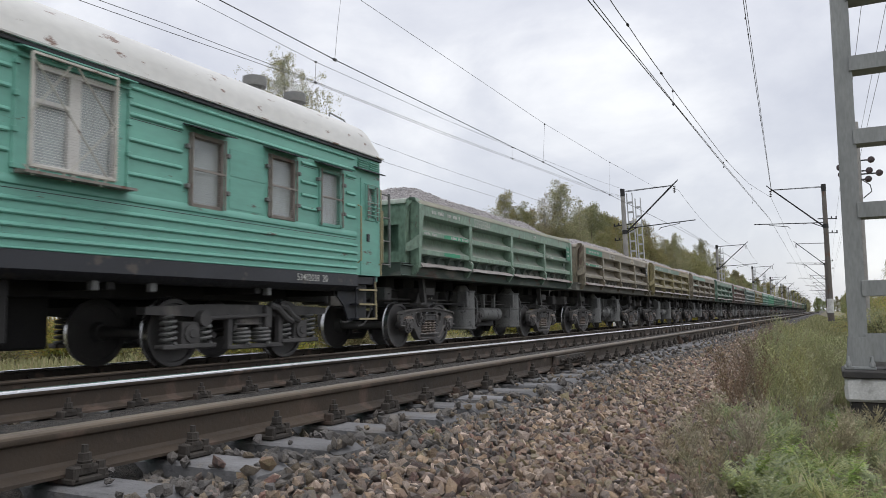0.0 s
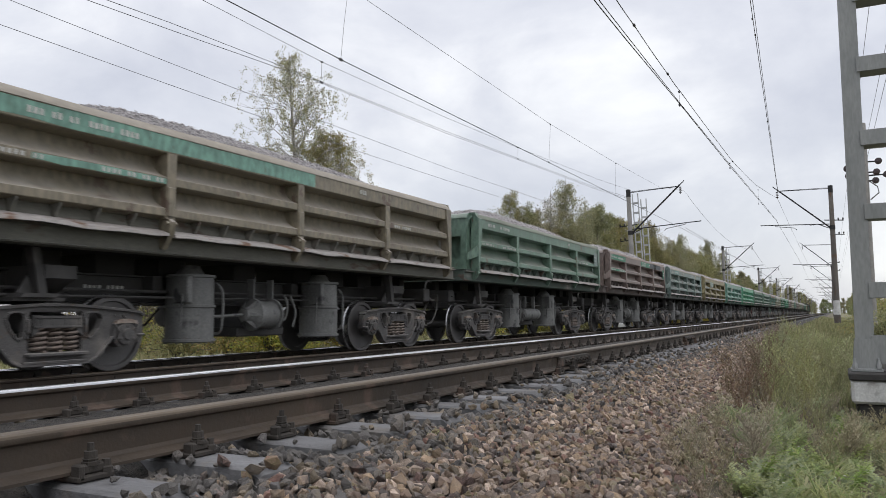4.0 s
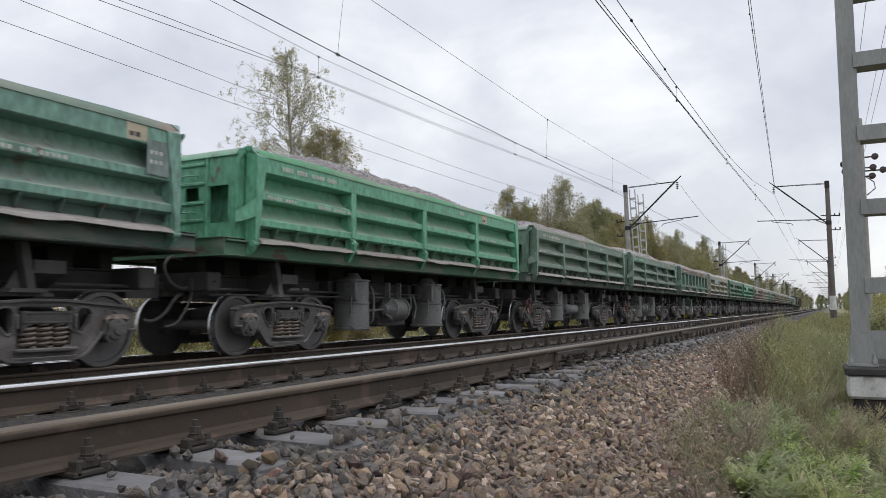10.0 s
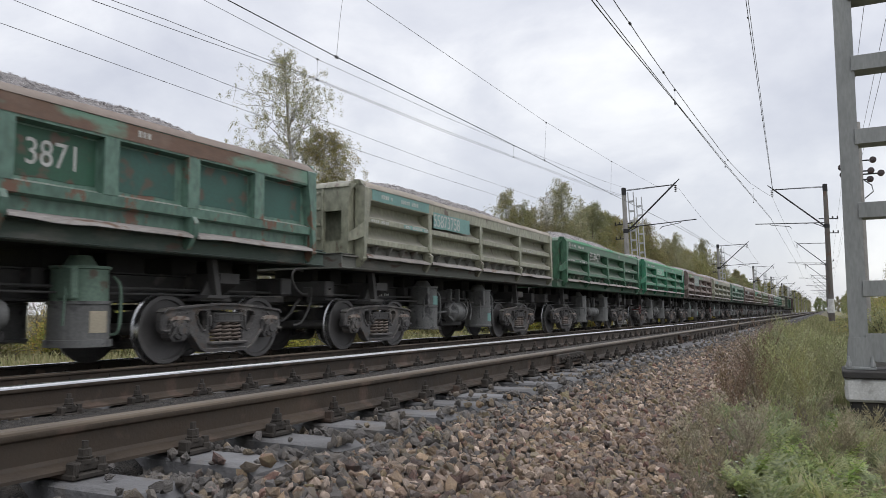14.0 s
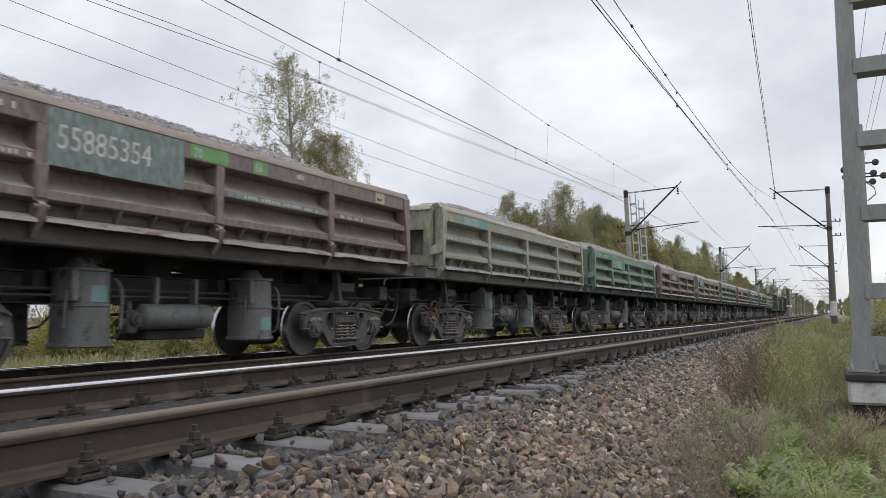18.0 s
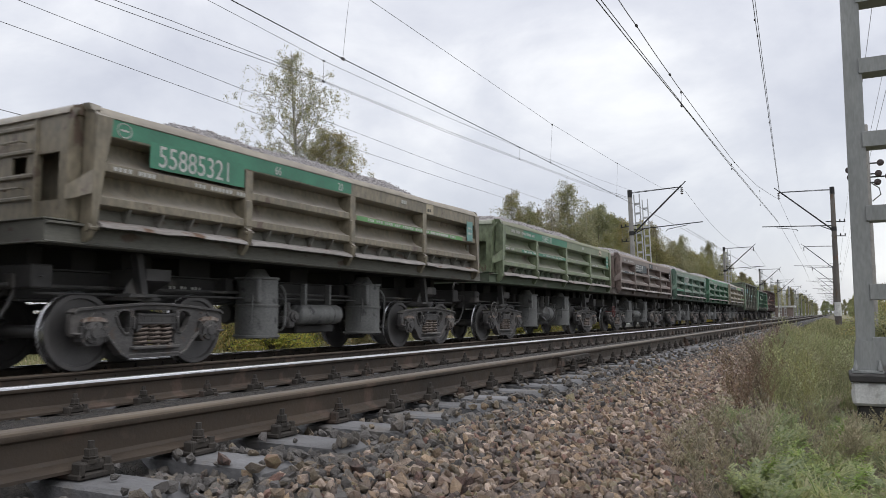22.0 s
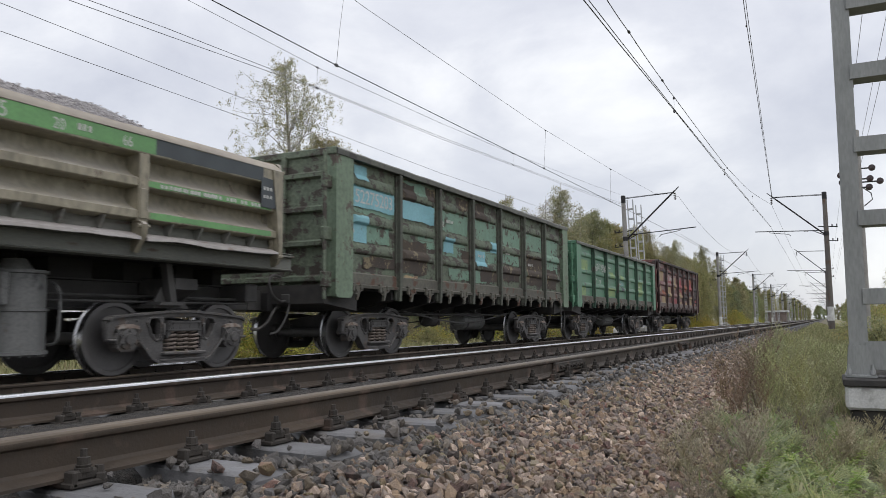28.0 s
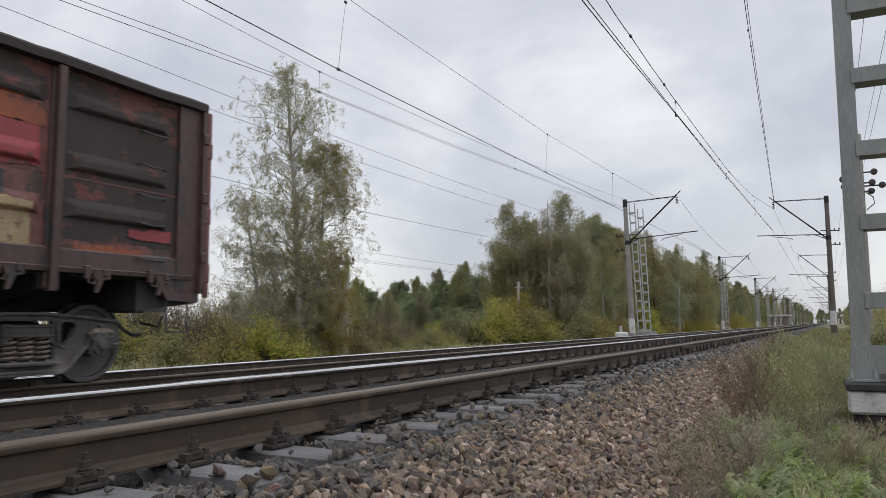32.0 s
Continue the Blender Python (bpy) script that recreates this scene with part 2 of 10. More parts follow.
# near-black base colour paints in the shade under wagon and coach bodies
UNDERBLACK = surface("underframe_black_with_shade", (0.036, 0.034, 0.033), 0.85, 0, (0.022, 0.021, 0.021), 2.0, 0.6, 0.002, 40, grain=0.3)
BOGIE = surface("dusty_cast_bogie_steel", (0.158, 0.150, 0.145), 0.8, 0.05, (0.095, 0.091, 0.089), 3.5, 0.7, 0.004, 50, rust=0.22, rust_color=(0.11, 0.088, 0.075), rust_scale=6.0, dust=0.3, grain=0.5, dust_toplight=0.45)
WHEELDARK = surface("dark_wheel_steel", (0.135, 0.128, 0.124), 0.6, 0.1, (0.085, 0.081, 0.079), 3.0, 0.6, 0.001, 60)
WHEELBRIGHT = surface("polished_tread_steel", (0.55, 0.55, 0.56), 0.3, 1.0, grain=0.1)
SPRINGRUST = surface("brown_spring_steel", (0.27, 0.22, 0.185), 0.75, 0.1, (0.15, 0.122, 0.105), 6, 0.6, 0.001, 60)
CYLGREY = surface("grey_cylinder_paint", (0.225, 0.226, 0.218), 0.6, 0.05, (0.14, 0.142, 0.136), 2.5, 0.6, 0.001, 40, rust=0.2, rust_color=(0.05, 0.05, 0.05), dust=0.15, grain=0.4, streak=0.7)
ADAPTER = surface("bare_adapter_casting", (0.42, 0.38, 0.34), 0.7, 0.2, (0.2, 0.12, 0.08), 14, 0.5)
LEDGE = surface("scuffed_drop_flap_steel", (0.40, 0.375, 0.36), 0.75, 0.05, (0.26, 0.235, 0.215), 1.2, 0.6, 0.003, 25, rust=0.2, rust_color=(0.15, 0.09, 0.06), stretch=(1, 0.5, 1))
HEAPDUST = surface("pale_stone_dust_coping", (0.40, 0.355, 0.32), 0.85, 0, (0.30, 0.26, 0.23), 1.0, 0.6, 0.003, 30, stretch=(1, 0.5, 1))
LETTER = surface("white_stencil_paint", (0.68, 0.68, 0.65), 0.7, 0, (0.45, 0.45, 0.43), 8, 0.6, grain=0.35)
LETTERDIM = surface("faded_stencil_paint", (0.70, 0.70, 0.66), 0.8, 0, (0.46, 0.46, 0.43), 9, 0.7, grain=0.4)
RED = surface("faded_red_handwheel_paint", (0.20, 0.06, 0.055), 0.7, 0, (0.1, 0.05, 0.045), 8, 0.6)
GRAVELLOAD = patchy("pinkish_grey_crushed_stone", [(0.07, 0.065, 0.066), (0.27, 0.255, 0.258), (0.42, 0.395, 0.395), (0.52, 0.485, 0.48), (0.68, 0.645, 0.64)], 0.95, 0.05, 15)
GRAVELSTONE = patchy("loose_crushed_stone", [(0.22, 0.207, 0.212), (0.35, 0.33, 0.335), (0.43, 0.405, 0.405), (0.52, 0.49, 0.485), (0.62, 0.585, 0.575)], 0.9, 0.01, 20, island=True, apart=0.9)
STONES = patchy("mixed_ballast_stone", [(0.057, 0.047, 0.043), (0.169, 0.141, 0.125), (0.287, 0.203, 0.132), (0.093, 0.079, 0.070), (0.380, 0.274, 0.177), (0.148, 0.127, 0.123), (0.256, 0.181, 0.132), (0.062, 0.053, 0.048), (0.215, 0.121, 0.096), (0.195, 0.165, 0.090), (0.237, 0.189, 0.158), (0.534, 0.417, 0.328), (0.112, 0.097, 0.088)], 0.8, 0.008, 22, island=True, apart=0.9)
DARKSTONES = patchy("brake_dust_grey_stone", [(0.061, 0.055, 0.051), (0.122, 0.113, 0.105), (0.084, 0.077, 0.071), (0.155, 0.138, 0.121), (0.099, 0.091, 0.086), (0.196, 0.155, 0.105), (0.131, 0.122, 0.118), (0.071, 0.064, 0.058)], 0.8, 0.008, 22, island=True, apart=0.9)
BALLAST = patchy("ballast_bed", [(0.02, 0.019, 0.018), (0.045, 0.042, 0.038), (0.08, 0.07, 0.06), (0.12, 0.105, 0.088)], 0.95, 0.05, 16)
SOIL = patchy("verge_soil_and_moss", [(0.075, 0.062, 0.045), (0.13, 0.108, 0.078), (0.115, 0.11, 0.058), (0.18, 0.148, 0.105)], 0.95, 0.06, 7)
MEADOW = patchy("autumn_meadow", [(0.10, 0.10, 0.05), (0.15, 0.145, 0.075), (0.20, 0.18, 0.10), (0.24, 0.19, 0.12)], 0.95, 0.05, 0.8)
GREENBLADES = leafy("green_verge_blades", [(0.198, 0.248, 0.105), (0.275, 0.330, 0.138), (0.374, 0.402, 0.182), (0.473, 0.440, 0.242), (0.506, 0.418, 0.275)])
FARGRASS = leafy("rough_far_grass", [(0.162, 0.176, 0.083), (0.228, 0.238, 0.108), (0.294, 0.282, 0.137), (0.361, 0.299, 0.186)])
TUFTS = leafy("long_bright_grass", [(0.286, 0.374, 0.110), (0.396, 0.462, 0.176), (0.506, 0.517, 0.264), (0.550, 0.506, 0.308)])
PETALS = leafy("small_white_flowers", [(0.8, 0.8, 0.76), (0.7, 0.7, 0.66)], 0.2)
BROWNLEAF = leafy("bare_brown_scrub", [(0.13, 0.115, 0.08), (0.18, 0.15, 0.10), (0.20, 0.18, 0.10), (0.24, 0.19, 0.12)])
DRYWEEDS = leafy("dry_brown_weed", [(0.297, 0.263, 0.182), (0.385, 0.342, 0.231), (0.484, 0.437, 0.308), (0.363, 0.370, 0.209)])
HERBS = leafy("green_herb_leaves", [(0.253, 0.308, 0.176), (0.330, 0.385, 0.220), (0.407, 0.451, 0.275), (0.440, 0.484, 0.220), (0.462, 0.407, 0.275)])
BROADLEAF = leafy("fresh_broad_leaves", [(0.20, 0.28, 0.10), (0.27, 0.35, 0.125), (0.35, 0.42, 0.16), (0.43, 0.45, 0.20)])
REDWEED = leafy("withered_red_brown_stalks", [(0.19, 0.135, 0.105), (0.26, 0.19, 0.14), (0.31, 0.25, 0.16), (0.23, 0.20, 0.12)])
WEEDS = leafy("brownish_weed_stalks", [(0.297, 0.259, 0.165), (0.380, 0.382, 0.204), (0.440, 0.475, 0.231), (0.428, 0.357, 0.231)])
BIRCHLEAF = leafy("birch_leaves_turning", [(0.246, 0.270, 0.172), (0.311, 0.326, 0.205), (0.376, 0.361, 0.224), (0.494, 0.417, 0.211), (0.387, 0.349, 0.290)])
BIRCHGOLD = leafy("birch_leaves_olive_gold", [(0.244, 0.275, 0.103), (0.317, 0.333, 0.127), (0.439, 0.397, 0.138), (0.586, 0.474, 0.138)])
GREENLEAF = leafy("dull_green_leaves", [(0.18, 0.225, 0.115), (0.24, 0.285, 0.145), (0.285, 0.32, 0.17), (0.34, 0.34, 0.185)])
OLIVELEAF = leafy("olive_autumn_leaves", [(0.22, 0.25, 0.12), (0.28, 0.29, 0.14), (0.34, 0.31, 0.15), (0.40, 0.33, 0.17)])
YELLOWLEAF = leafy("yellow_green_bush_leaves", [(0.17, 0.22, 0.07), (0.25, 0.28, 0.08), (0.36, 0.33, 0.09), (0.46, 0.35, 0.10), (0.36, 0.22, 0.10)])
BIRCHBARK = surface("white_birch_bark", (0.55, 0.53, 0.49), 0.8, 0, (0.30, 0.28, 0.25), 5, 0.5, 0.004, 30, rust=0.3, rust_color=(0.06, 0.055, 0.05), rust_scale=9, stretch=(1, 1, 3))
BARK = surface("grey_brown_bark", (0.13, 0.11, 0.09), 0.9, 0, (0.08, 0.07, 0.06), 6, 0.5, 0.006, 30, stretch=(2, 2, 0.4))


# ---- mesh building ----
class Shape:
    """Collects corners and faces of one mesh."""

    def __init__(self):
        self.v, self.f, self.mi = [], [], []
        self.slot = 0

    def face(self, idx):
        self.f.append(tuple(idx))
        self.mi.append(self.slot)

    def points(self, pts):
        k = len(self.v)
        self.v.extend(tuple(p) for p in pts)
        return k

    def box(self, x0, x1, y0, y1, z0, z1, c=0.0, m=None):
        """A box; c chamfers its edges."""
        x0, x1 = sorted((x0, x1)); y0, y1 = sorted((y0, y1)); z0, z1 = sorted((z0, z1))
        c = min(c, (x1 - x0) * 0.45, (y1 - y0) * 0.45, (z1 - z0) * 0.45)
        X, Y, Z = (x0, x1), (y0, y1), (z0, z1)
        pts, faces = [], []
        if c <= 0:
            pts = [(X[i], Y[j], Z[k]) for i in (0, 1) for j in (0, 1) for k in (0, 1)]
            faces = [(0, 1, 3, 2), (4, 6, 7, 5), (0, 4, 5, 1), (2, 3, 7, 6), (0, 2, 6, 4), (1, 5, 7, 3)]
        else:
            idx = {}
            for i in (0, 1):
                for j in (0, 1):
                    for k in (0, 1):
                        sx, sy, sz = (1 - 2 * i) * c, (1 - 2 * j) * c, (1 - 2 * k) * c
                        for a in range(3):
                            idx[(i, j, k, a)] = len(pts)
                            pts.append((X[i] + (sx if a != 0 else 0), Y[j] + (sy if a != 1 else 0), Z[k] + (sz if a != 2 else 0)))
            for i in (0, 1):
                q = [idx[(i, j, k, 0)] for j, k in ((0, 0), (1, 0), (1, 1), (0, 1))]
                faces.append(q if i else q[::-1])
                q = [idx[(j, i, k, 1)] for j, k in ((0, 0), (1, 0), (1, 1), (0, 1))]
                faces.append(q[::-1] if i else q)
                q = [idx[(j, k, i, 2)] for j, k in ((0, 0), (1, 0), (1, 1), (0, 1))]
                faces.append(q if i else q[::-1])
            for a, b in ((0, 0), (0, 1), (1, 0), (1, 1)):
                faces.append([idx[(a, b, 0, 0)], idx[(a, b, 1, 0)], idx[(a, b, 1, 1)], idx[(a, b, 0, 1)]])
                faces.append([idx[(a, 0, b, 0)], idx[(a, 1, b, 0)], idx[(a, 1, b, 2)], idx[(a, 0, b, 2)]])
                faces.append([idx[(0, a, b, 1)], idx[(1, a, b, 1)], idx[(1, a, b, 2)], idx[(0, a, b, 2)]])
            for i in (0, 1):
                for j in (0, 1):
                    for k in (0, 1):
                        faces.append([idx[(i, j, k, a)] for a in range(3)])
        if m is not None:
            pts = [m @ Vector(p) for p in pts]
        k0 = self.points(pts)
        for q in faces:
            self.face([k0 + t for t in q])
        return self

    def prism(self, outline, y0, y1, axis="y", caps=True):
        """An outline swept along an axis: (x, z) along y, (y, z) along x, (x, y) along z."""
        def at(a, b, s):
            return {"y": (a, s, b), "x": (s, a, b), "z": (a, b, s)}[axis]
        n = len(outline)
        k0 = self.points([at(a, b, y0) for a, b in outline] + [at(a, b, y1) for a, b in outline])
        for i in range(n):
            j = (i + 1) % n
            self.face((k0 + i, k0 + j, k0 + n + j, k0 + n + i))
        if caps:
            self.face([k0 + i for i in range(n)][::-1])
            self.face([k0 + n + i for i in range(n)])
        return self

    def tube(self, path, r, n=8, caps=True, r_end=None):
        """A round bar along a path."""
        path = [Vector(p) for p in path]
        rings = []
        up = Vector((0.13, 0.21, 0.97))
        for i, p in enumerate(path):
            d = (path[min(i + 1, len(path) - 1)] - path[max(i - 1, 0)]).normalized()
            side = d.cross(up)
            if side.length < 0.05:
                side = d.cross(Vector((1, 0.2, 0)))
            side.normalize()
            nor = side.cross(d)
            rr = r if r_end is None else r + (r_end - r) * i / (len(path) - 1)
            rings.append(self.points([p + (side * math.cos(a) + nor * math.sin(a)) * rr for a in (2 * math.pi * q / n for q in range(n))]))
        for a, b in zip(rings, rings[1:]):
            for q in range(n):
                w = (q + 1) % n
                self.face((a + q, a + w, b + w, b + q))
        if caps:
            self.face([rings[0] + q for q in range(n)][::-1])
            self.face([rings[-1] + q for q in range(n)])
        return self

    def lathe(self, profile, axis="x", n=24, centre=(0, 0, 0), slots=None):
        """A profile of (along, radius) turned round an axis through centre; slots: a material for each step."""
        rings = []
        for s, r in profile:
            ring = []
            for q in range(n):
                a = 2 * math.pi * q / n
                u, w = r * math.cos(a), r * math.sin(a)
                p = {"x": (s, u, w), "y": (u, s, w), "z": (u, w, s)}[axis]
                ring.append((p[0] + centre[0], p[1] + centre[1], p[2] + centre[2]))
            rings.append(self.points(ring))
        keep = self.slot
        for i, (a, b) in enumerate(zip(rings, rings[1:])):
            if slots:
                self.slot = slots[i]
            for q in range(n):
                w = (q + 1) % n
                self.face((a + q, a + w, b + w, b + q))
        self.slot = keep
        self.face([rings[0] + q for q in range(n)][::-1])
        self.face([rings[-1] + q for q in range(n)])
        return self

    def bar(self, a, b, w, h):
        """A rectangular bar from a to b, w wide and h high."""
        a, b = Vector(a), Vector(b)
        d = b - a
        m = Matrix.Translation(a) @ d.to_track_quat("Y", "Z").to_matrix().to_4x4()
        return self.box(-w / 2, w / 2, 0, d.length, -h / 2, h / 2, min(w, h) * 0.12, m)

    def mesh(self, name, mats, smooth=35):
        me = bpy.data.meshes.new(name)
        me.from_pydata(self.v, [], self.f)
        for m in mats:
            me.materials.append(m)
        if len(mats) > 1:
            me.polygons.foreach_set("material_index", self.mi)
        bm = bmesh.new()
        bm.from_mesh(me)
        bmesh.ops.recalc_face_normals(bm, faces=bm.faces)
        bm.to_mesh(me)
        bm.free()
        if smooth:
            me.shade_smooth()
            me.set_sharp_from_angle(angle=radians(smooth))
        return me


def flowing(pts, n=6):
    """A smooth curve through the given points."""
    pts = [Vector(p) for p in pts]
    out = []
    for i in range(len(pts) - 1):
        a, b, c, d = pts[max(i - 1, 0)], pts[i], pts[i + 1], pts[min(i + 2, len(pts) - 1)]
        for k in range(n):
            t = k / n
            out.append(0.5 * (2 * b + (c - a) * t + (2 * a - 5 * b + 4 * c - d) * t * t + (3 * b - a - 3 * c + d) * t ** 3))
    return out + [pts[-1]]


def loose(name, shape, mats, smooth=0):
    """A big mesh straight from its lists, with no clean-up."""
    me = bpy.data.meshes.new(name)
    me.from_pydata(shape.v, [], shape.f)
    for m in mats:
        me.materials.append(m)
    if len(mats) > 1:
        me.polygons.foreach_set("material_index", shape.mi)
    if smooth:
        me.shade_smooth()
    return me


def part(name, shape, mats, parent, label="", m=None, smooth=35):
    """One mesh object under a thing or a part. shape may be a ready mesh, to share it."""
    mats = mats if isinstance(mats, (list, tuple)) else [mats]
    me = shape if isinstance(shape, bpy.types.Mesh) else shape.mesh(name, mats, smooth)
    ob = new(name, me)
    ob.parent = parent
    if m is not None:
        ob.matrix_basis = m
    if label:
        tagged(ob, label)
    return ob


def thing(name, label, category, group="", kind="", m=None):
    ob = new(name)
    ob.empty_display_size = 0.3
    if m is not None:
        ob.matrix_basis = m
    return tagged(ob, label, category, group, kind)


def whole(name, shape, mats, label, category, group="", kind="", m=None, smooth=35):
    ob = part(name, shape, mats, None, "", m, smooth)
    return tagged(ob, label, category, group, kind)


def repaint(ob, old, material):
    """Gives one object its own paint on a shared mesh."""
    for s in ob.material_slots:
        if s.material == old:
            s.link = "OBJECT"
            s.material = material

# ---- ground: one sheet with the two track beds ----
def lerp_table(x, table):
    for (a, za), (b, zb) in zip(table, table[1:]):
        if x <= b:
            return za + (zb - za) * max(0.0, (x - a)) / (b - a)
    return table[-1][1]


PROFILE = [(-3000, -1.6), (-60, -1.6), (-30, -1.25), (-14.0, -1.0), (-12.2, -0.95), (-10.9, -0.53), (-7.2, -0.51), (-6.3, -0.36), (-5.2, -0.25), (-4.40, -0.25), (-4.10, -0.188), (-2.80, -0.188), (-2.66, -0.275), (-2.35, -0.262), (-1.9, -0.275), (-1.0, -0.45), (-0.2, -0.70), (0.5, -0.86), (3.0, -1.05), (20, -1.3), (3000, -1.6)]


def ground_z(x, y):
    z = lerp_table(x, PROFILE)
    # a hollow before the mast's footing
    z -= 0.36 * max(0.0, 1 - ((x - 0.72) / 0.8) ** 2) * max(0.0, 1 - ((y - 9.5) / 1.0) ** 2)
    if x > -1.6 or x < -12:
        far = min(1.0, max(x + 1.6, -12 - x) / 1.2)
        z += far * (0.07 * noise.noise(Vector((x * 0.9, y * 0.55, 3.1))) + 0.025 * noise.noise(Vector((x * 4, y * 3, 1.7))))
    else:
        z += 0.012 * noise.noise(Vector((x * 7, y * 7, 0.4)))
    return z


def ground_sheet():
    xs = [-3000, -800, -250, -90, -50, -35, -26, -20, -17, -15, -14] + [-13 + 0.5 * i for i in range(16)] + [-5.2, -4.4, -4.1, -3.4, -2.8, -2.66, -2.3] \
        + [-2.0 + 0.125 * i for i in range(25)] + [1.4, 2, 3, 5, 9, 20, 60, 250, 800, 3000]
    ys = [-2500, -600, -150, -50, -20, -10, -5, -2] + [0.25 * i for i in range(61)] + [15.5 + 0.6 * i for i in range(25)] + [32, 36, 42, 50, 60, 75, 95, 120, 160, 220, 300, 420, 600, 1000, 3000]
    s = Shape()
    nx = len(xs)
    s.points([(x, y, ground_z(x, y)) for y in ys for x in xs])
    for j in range(len(ys) - 1):
        for i in range(nx - 1):
            xm = (xs[i] + xs[i + 1]) / 2
            ym = (ys[j] + ys[j + 1]) / 2
            edge = -1.0 - 0.25 * min(1, max(0, (ym - 4) / 10)) + 0.25 * noise.noise(Vector((ym * 0.8, xm, 2)))
            s.slot = 0 if -11.6 < xm < edge else (1 if edge <= xm < 1.6 else 2)
            k = j * nx + i
            s.face((k, k + 1, k + nx + 1, k + nx))
    return tagged(new("ground", loose("ground", s, [BALLAST, SOIL, MEADOW], smooth=1)), "ballast beds with a grassy verge and meadow beyond", "ground", kind="structure")


ground = ground_sheet()


def rail_outline(x, z):
    """The section of a heavy rail, its head at (x, z)."""
    half = [(0.0, 0.0), (0.018, -0.0006), (0.028, -0.004), (0.034, -0.011), (0.0365, -0.020), (0.0365, -0.032), (0.034, -0.040), (0.010, -0.052), (0.009, -0.135), (0.020, -0.150), (0.075, -0.168), (0.075, -0.180)]
    return [(x + a, z + b) for a, b in half] + [(x - a, z + b) for a, b in half[:0:-1]]


def rail(x, z, y0, y1, top, parent, label):
    s = Shape()
    o = rail_outline(x, z)
    n = len(o)
    k0 = s.points([(a, y0, b) for a, b in o] + [(a, y1, b) for a, b in o])
    for i in range(n):
        j = (i + 1) % n
        s.slot = 1 if (i in (0, 1, 2, 3, n - 1, n - 2, n - 3, n - 4)) else 0
        s.face((k0 + i, k0 + j, k0 + n + j, k0 + n + i))
    s.slot = 0
    s.face([k0 + i for i in range(n)][::-1])
    s.face([k0 + n + i for i in range(n)])
    return part("rail", s, [RAIL, top], parent, label, smooth=25)


def fastening_shape():
    """Plate, two clamps and bolts on the near side of a rail foot, seen from the rail's axis at the origin (head at z 0)."""
    s = Shape()
    s.box(-0.14, 0.14, -0.08, 0.08, -0.205, -0.181, 0.006)
    for side in (1, -1):
        s.box(side * 0.070, side * 0.125, -0.055, 0.055, -0.181, -0.142, 0.008)
        s.box(side * 0.085, side * 0.14, -0.075, -0.05, -0.2, -0.14, 0.006)
        s.lathe([(-0.15, 0.034), (-0.136, 0.034), (-0.135, 0.026), (-0.126, 0.03), (-0.124, 0.025), (-0.098, 0.025), (-0.096, 0.014), (-0.068, 0.013)], "z", 7, (side * 0.103, -0.005, 0))
        s.lathe([(-0.19, 0.026), (-0.165, 0.026), (-0.16, 0.018), (-0.135, 0.017)], "z", 6, (side * 0.118, 0.055, 0))
    return s


def sleeper_shape(rng):
    s = Shape()
    lx = 1.35
    rows = []
    for x in (-lx, -lx + 0.05, -0.9, -0.45, 0, 0.45, 0.9, lx - 0.05, lx):
        deep = 0.0 if 0.3 < abs(x) < 1.32 else 0.03
        w = 0.13 if abs(x) > 0.3 else 0.115
        top = -deep + rng.uniform(-0.004, 0.004)
        rows.append(s.points([(x, -w, -0.20), (x, -w * 0.9, top - 0.012), (x, -w * 0.75, top), (x, w * 0.75, top), (x, w * 0.9, top - 0.012), (x, w, -0.20)]))
    for a, b in zip(rows, rows[1:]):
        for i in range(6):
            s.face((a + i, a + (i + 1) % 6, b + (i + 1) % 6, b + i))
    s.face([rows[0] + i for i in range(6)][::-1])
    s.face([rows[-1] + i for i in range(6)])
    return s


def railway(name, cx, z, tops, spacing, first, near_count, label):
    root = thing(name, label, "railway track", kind="structure")
    rail(cx + 0.795, z, -8, 700, tops[0], root, "rail with dull brown head")
    rail(cx - 0.795, z, -8, 700, tops[1], root, "rail with bright worn head")
    fm = fastening_shape().mesh("rail_fastening", [FASTEN], 30)
    rng = random.Random(7)
    sm = [sleeper_shape(rng).mesh("sleeper", [SLEEPER], 30) for _ in range(4)]
    rest = Shape()
    i = -8
    while True:
        y = first + i * spacing
        if y > 330:
            break
        dy = rng.uniform(-0.012, 0.012)
        if i < near_count:
            sl = part("sleeper", sm[i % 4], SLEEPER, root, m=pose(cx + rng.uniform(-0.02, 0.02), y + dy, z - 0.205, 0, 0, rng.uniform(-0.5, 0.5)))
            for side in (0.795, -0.795):
                part("rail_fastening", fm, FASTEN, sl, m=pose(side, 0, 0.205))
        else:
            rest.slot = 0
            rest.box(cx - 1.35, cx + 1.35, y - 0.12, y + 0.12, z - 0.4, z - 0.205)
            rest.slot = 1
            for side in (0.795, -0.795):
                for q in (0.11, -0.11):
                    rest.box(cx + side + q - 0.045, cx + side + q + 0.045, y - 0.06, y + 0.05, z - 0.205, z - 0.14)
                    rest.box(cx + side + q - 0.02, cx + side + q + 0.02, y - 0.02, y + 0.02, z - 0.14, z - 0.065)
        i += 1
    tagged(part("distant_sleepers", rest, [SLEEPER, FASTEN], root, smooth=0), "row of concrete sleepers with bolted fastenings", kind="stuff")
    return root


near_track = railway("near_track", NEAR, 0.0, (RAILDULL, RAILTOP), 0.5417, 1.93, 58, "empty railway track with concrete sleepers and bolted rails")
far_track = railway("far_track", FAR, FARZ, (RAILDULL, RAILTOP), 0.545, 1.6, 30, "lower railway track carrying the goods train")

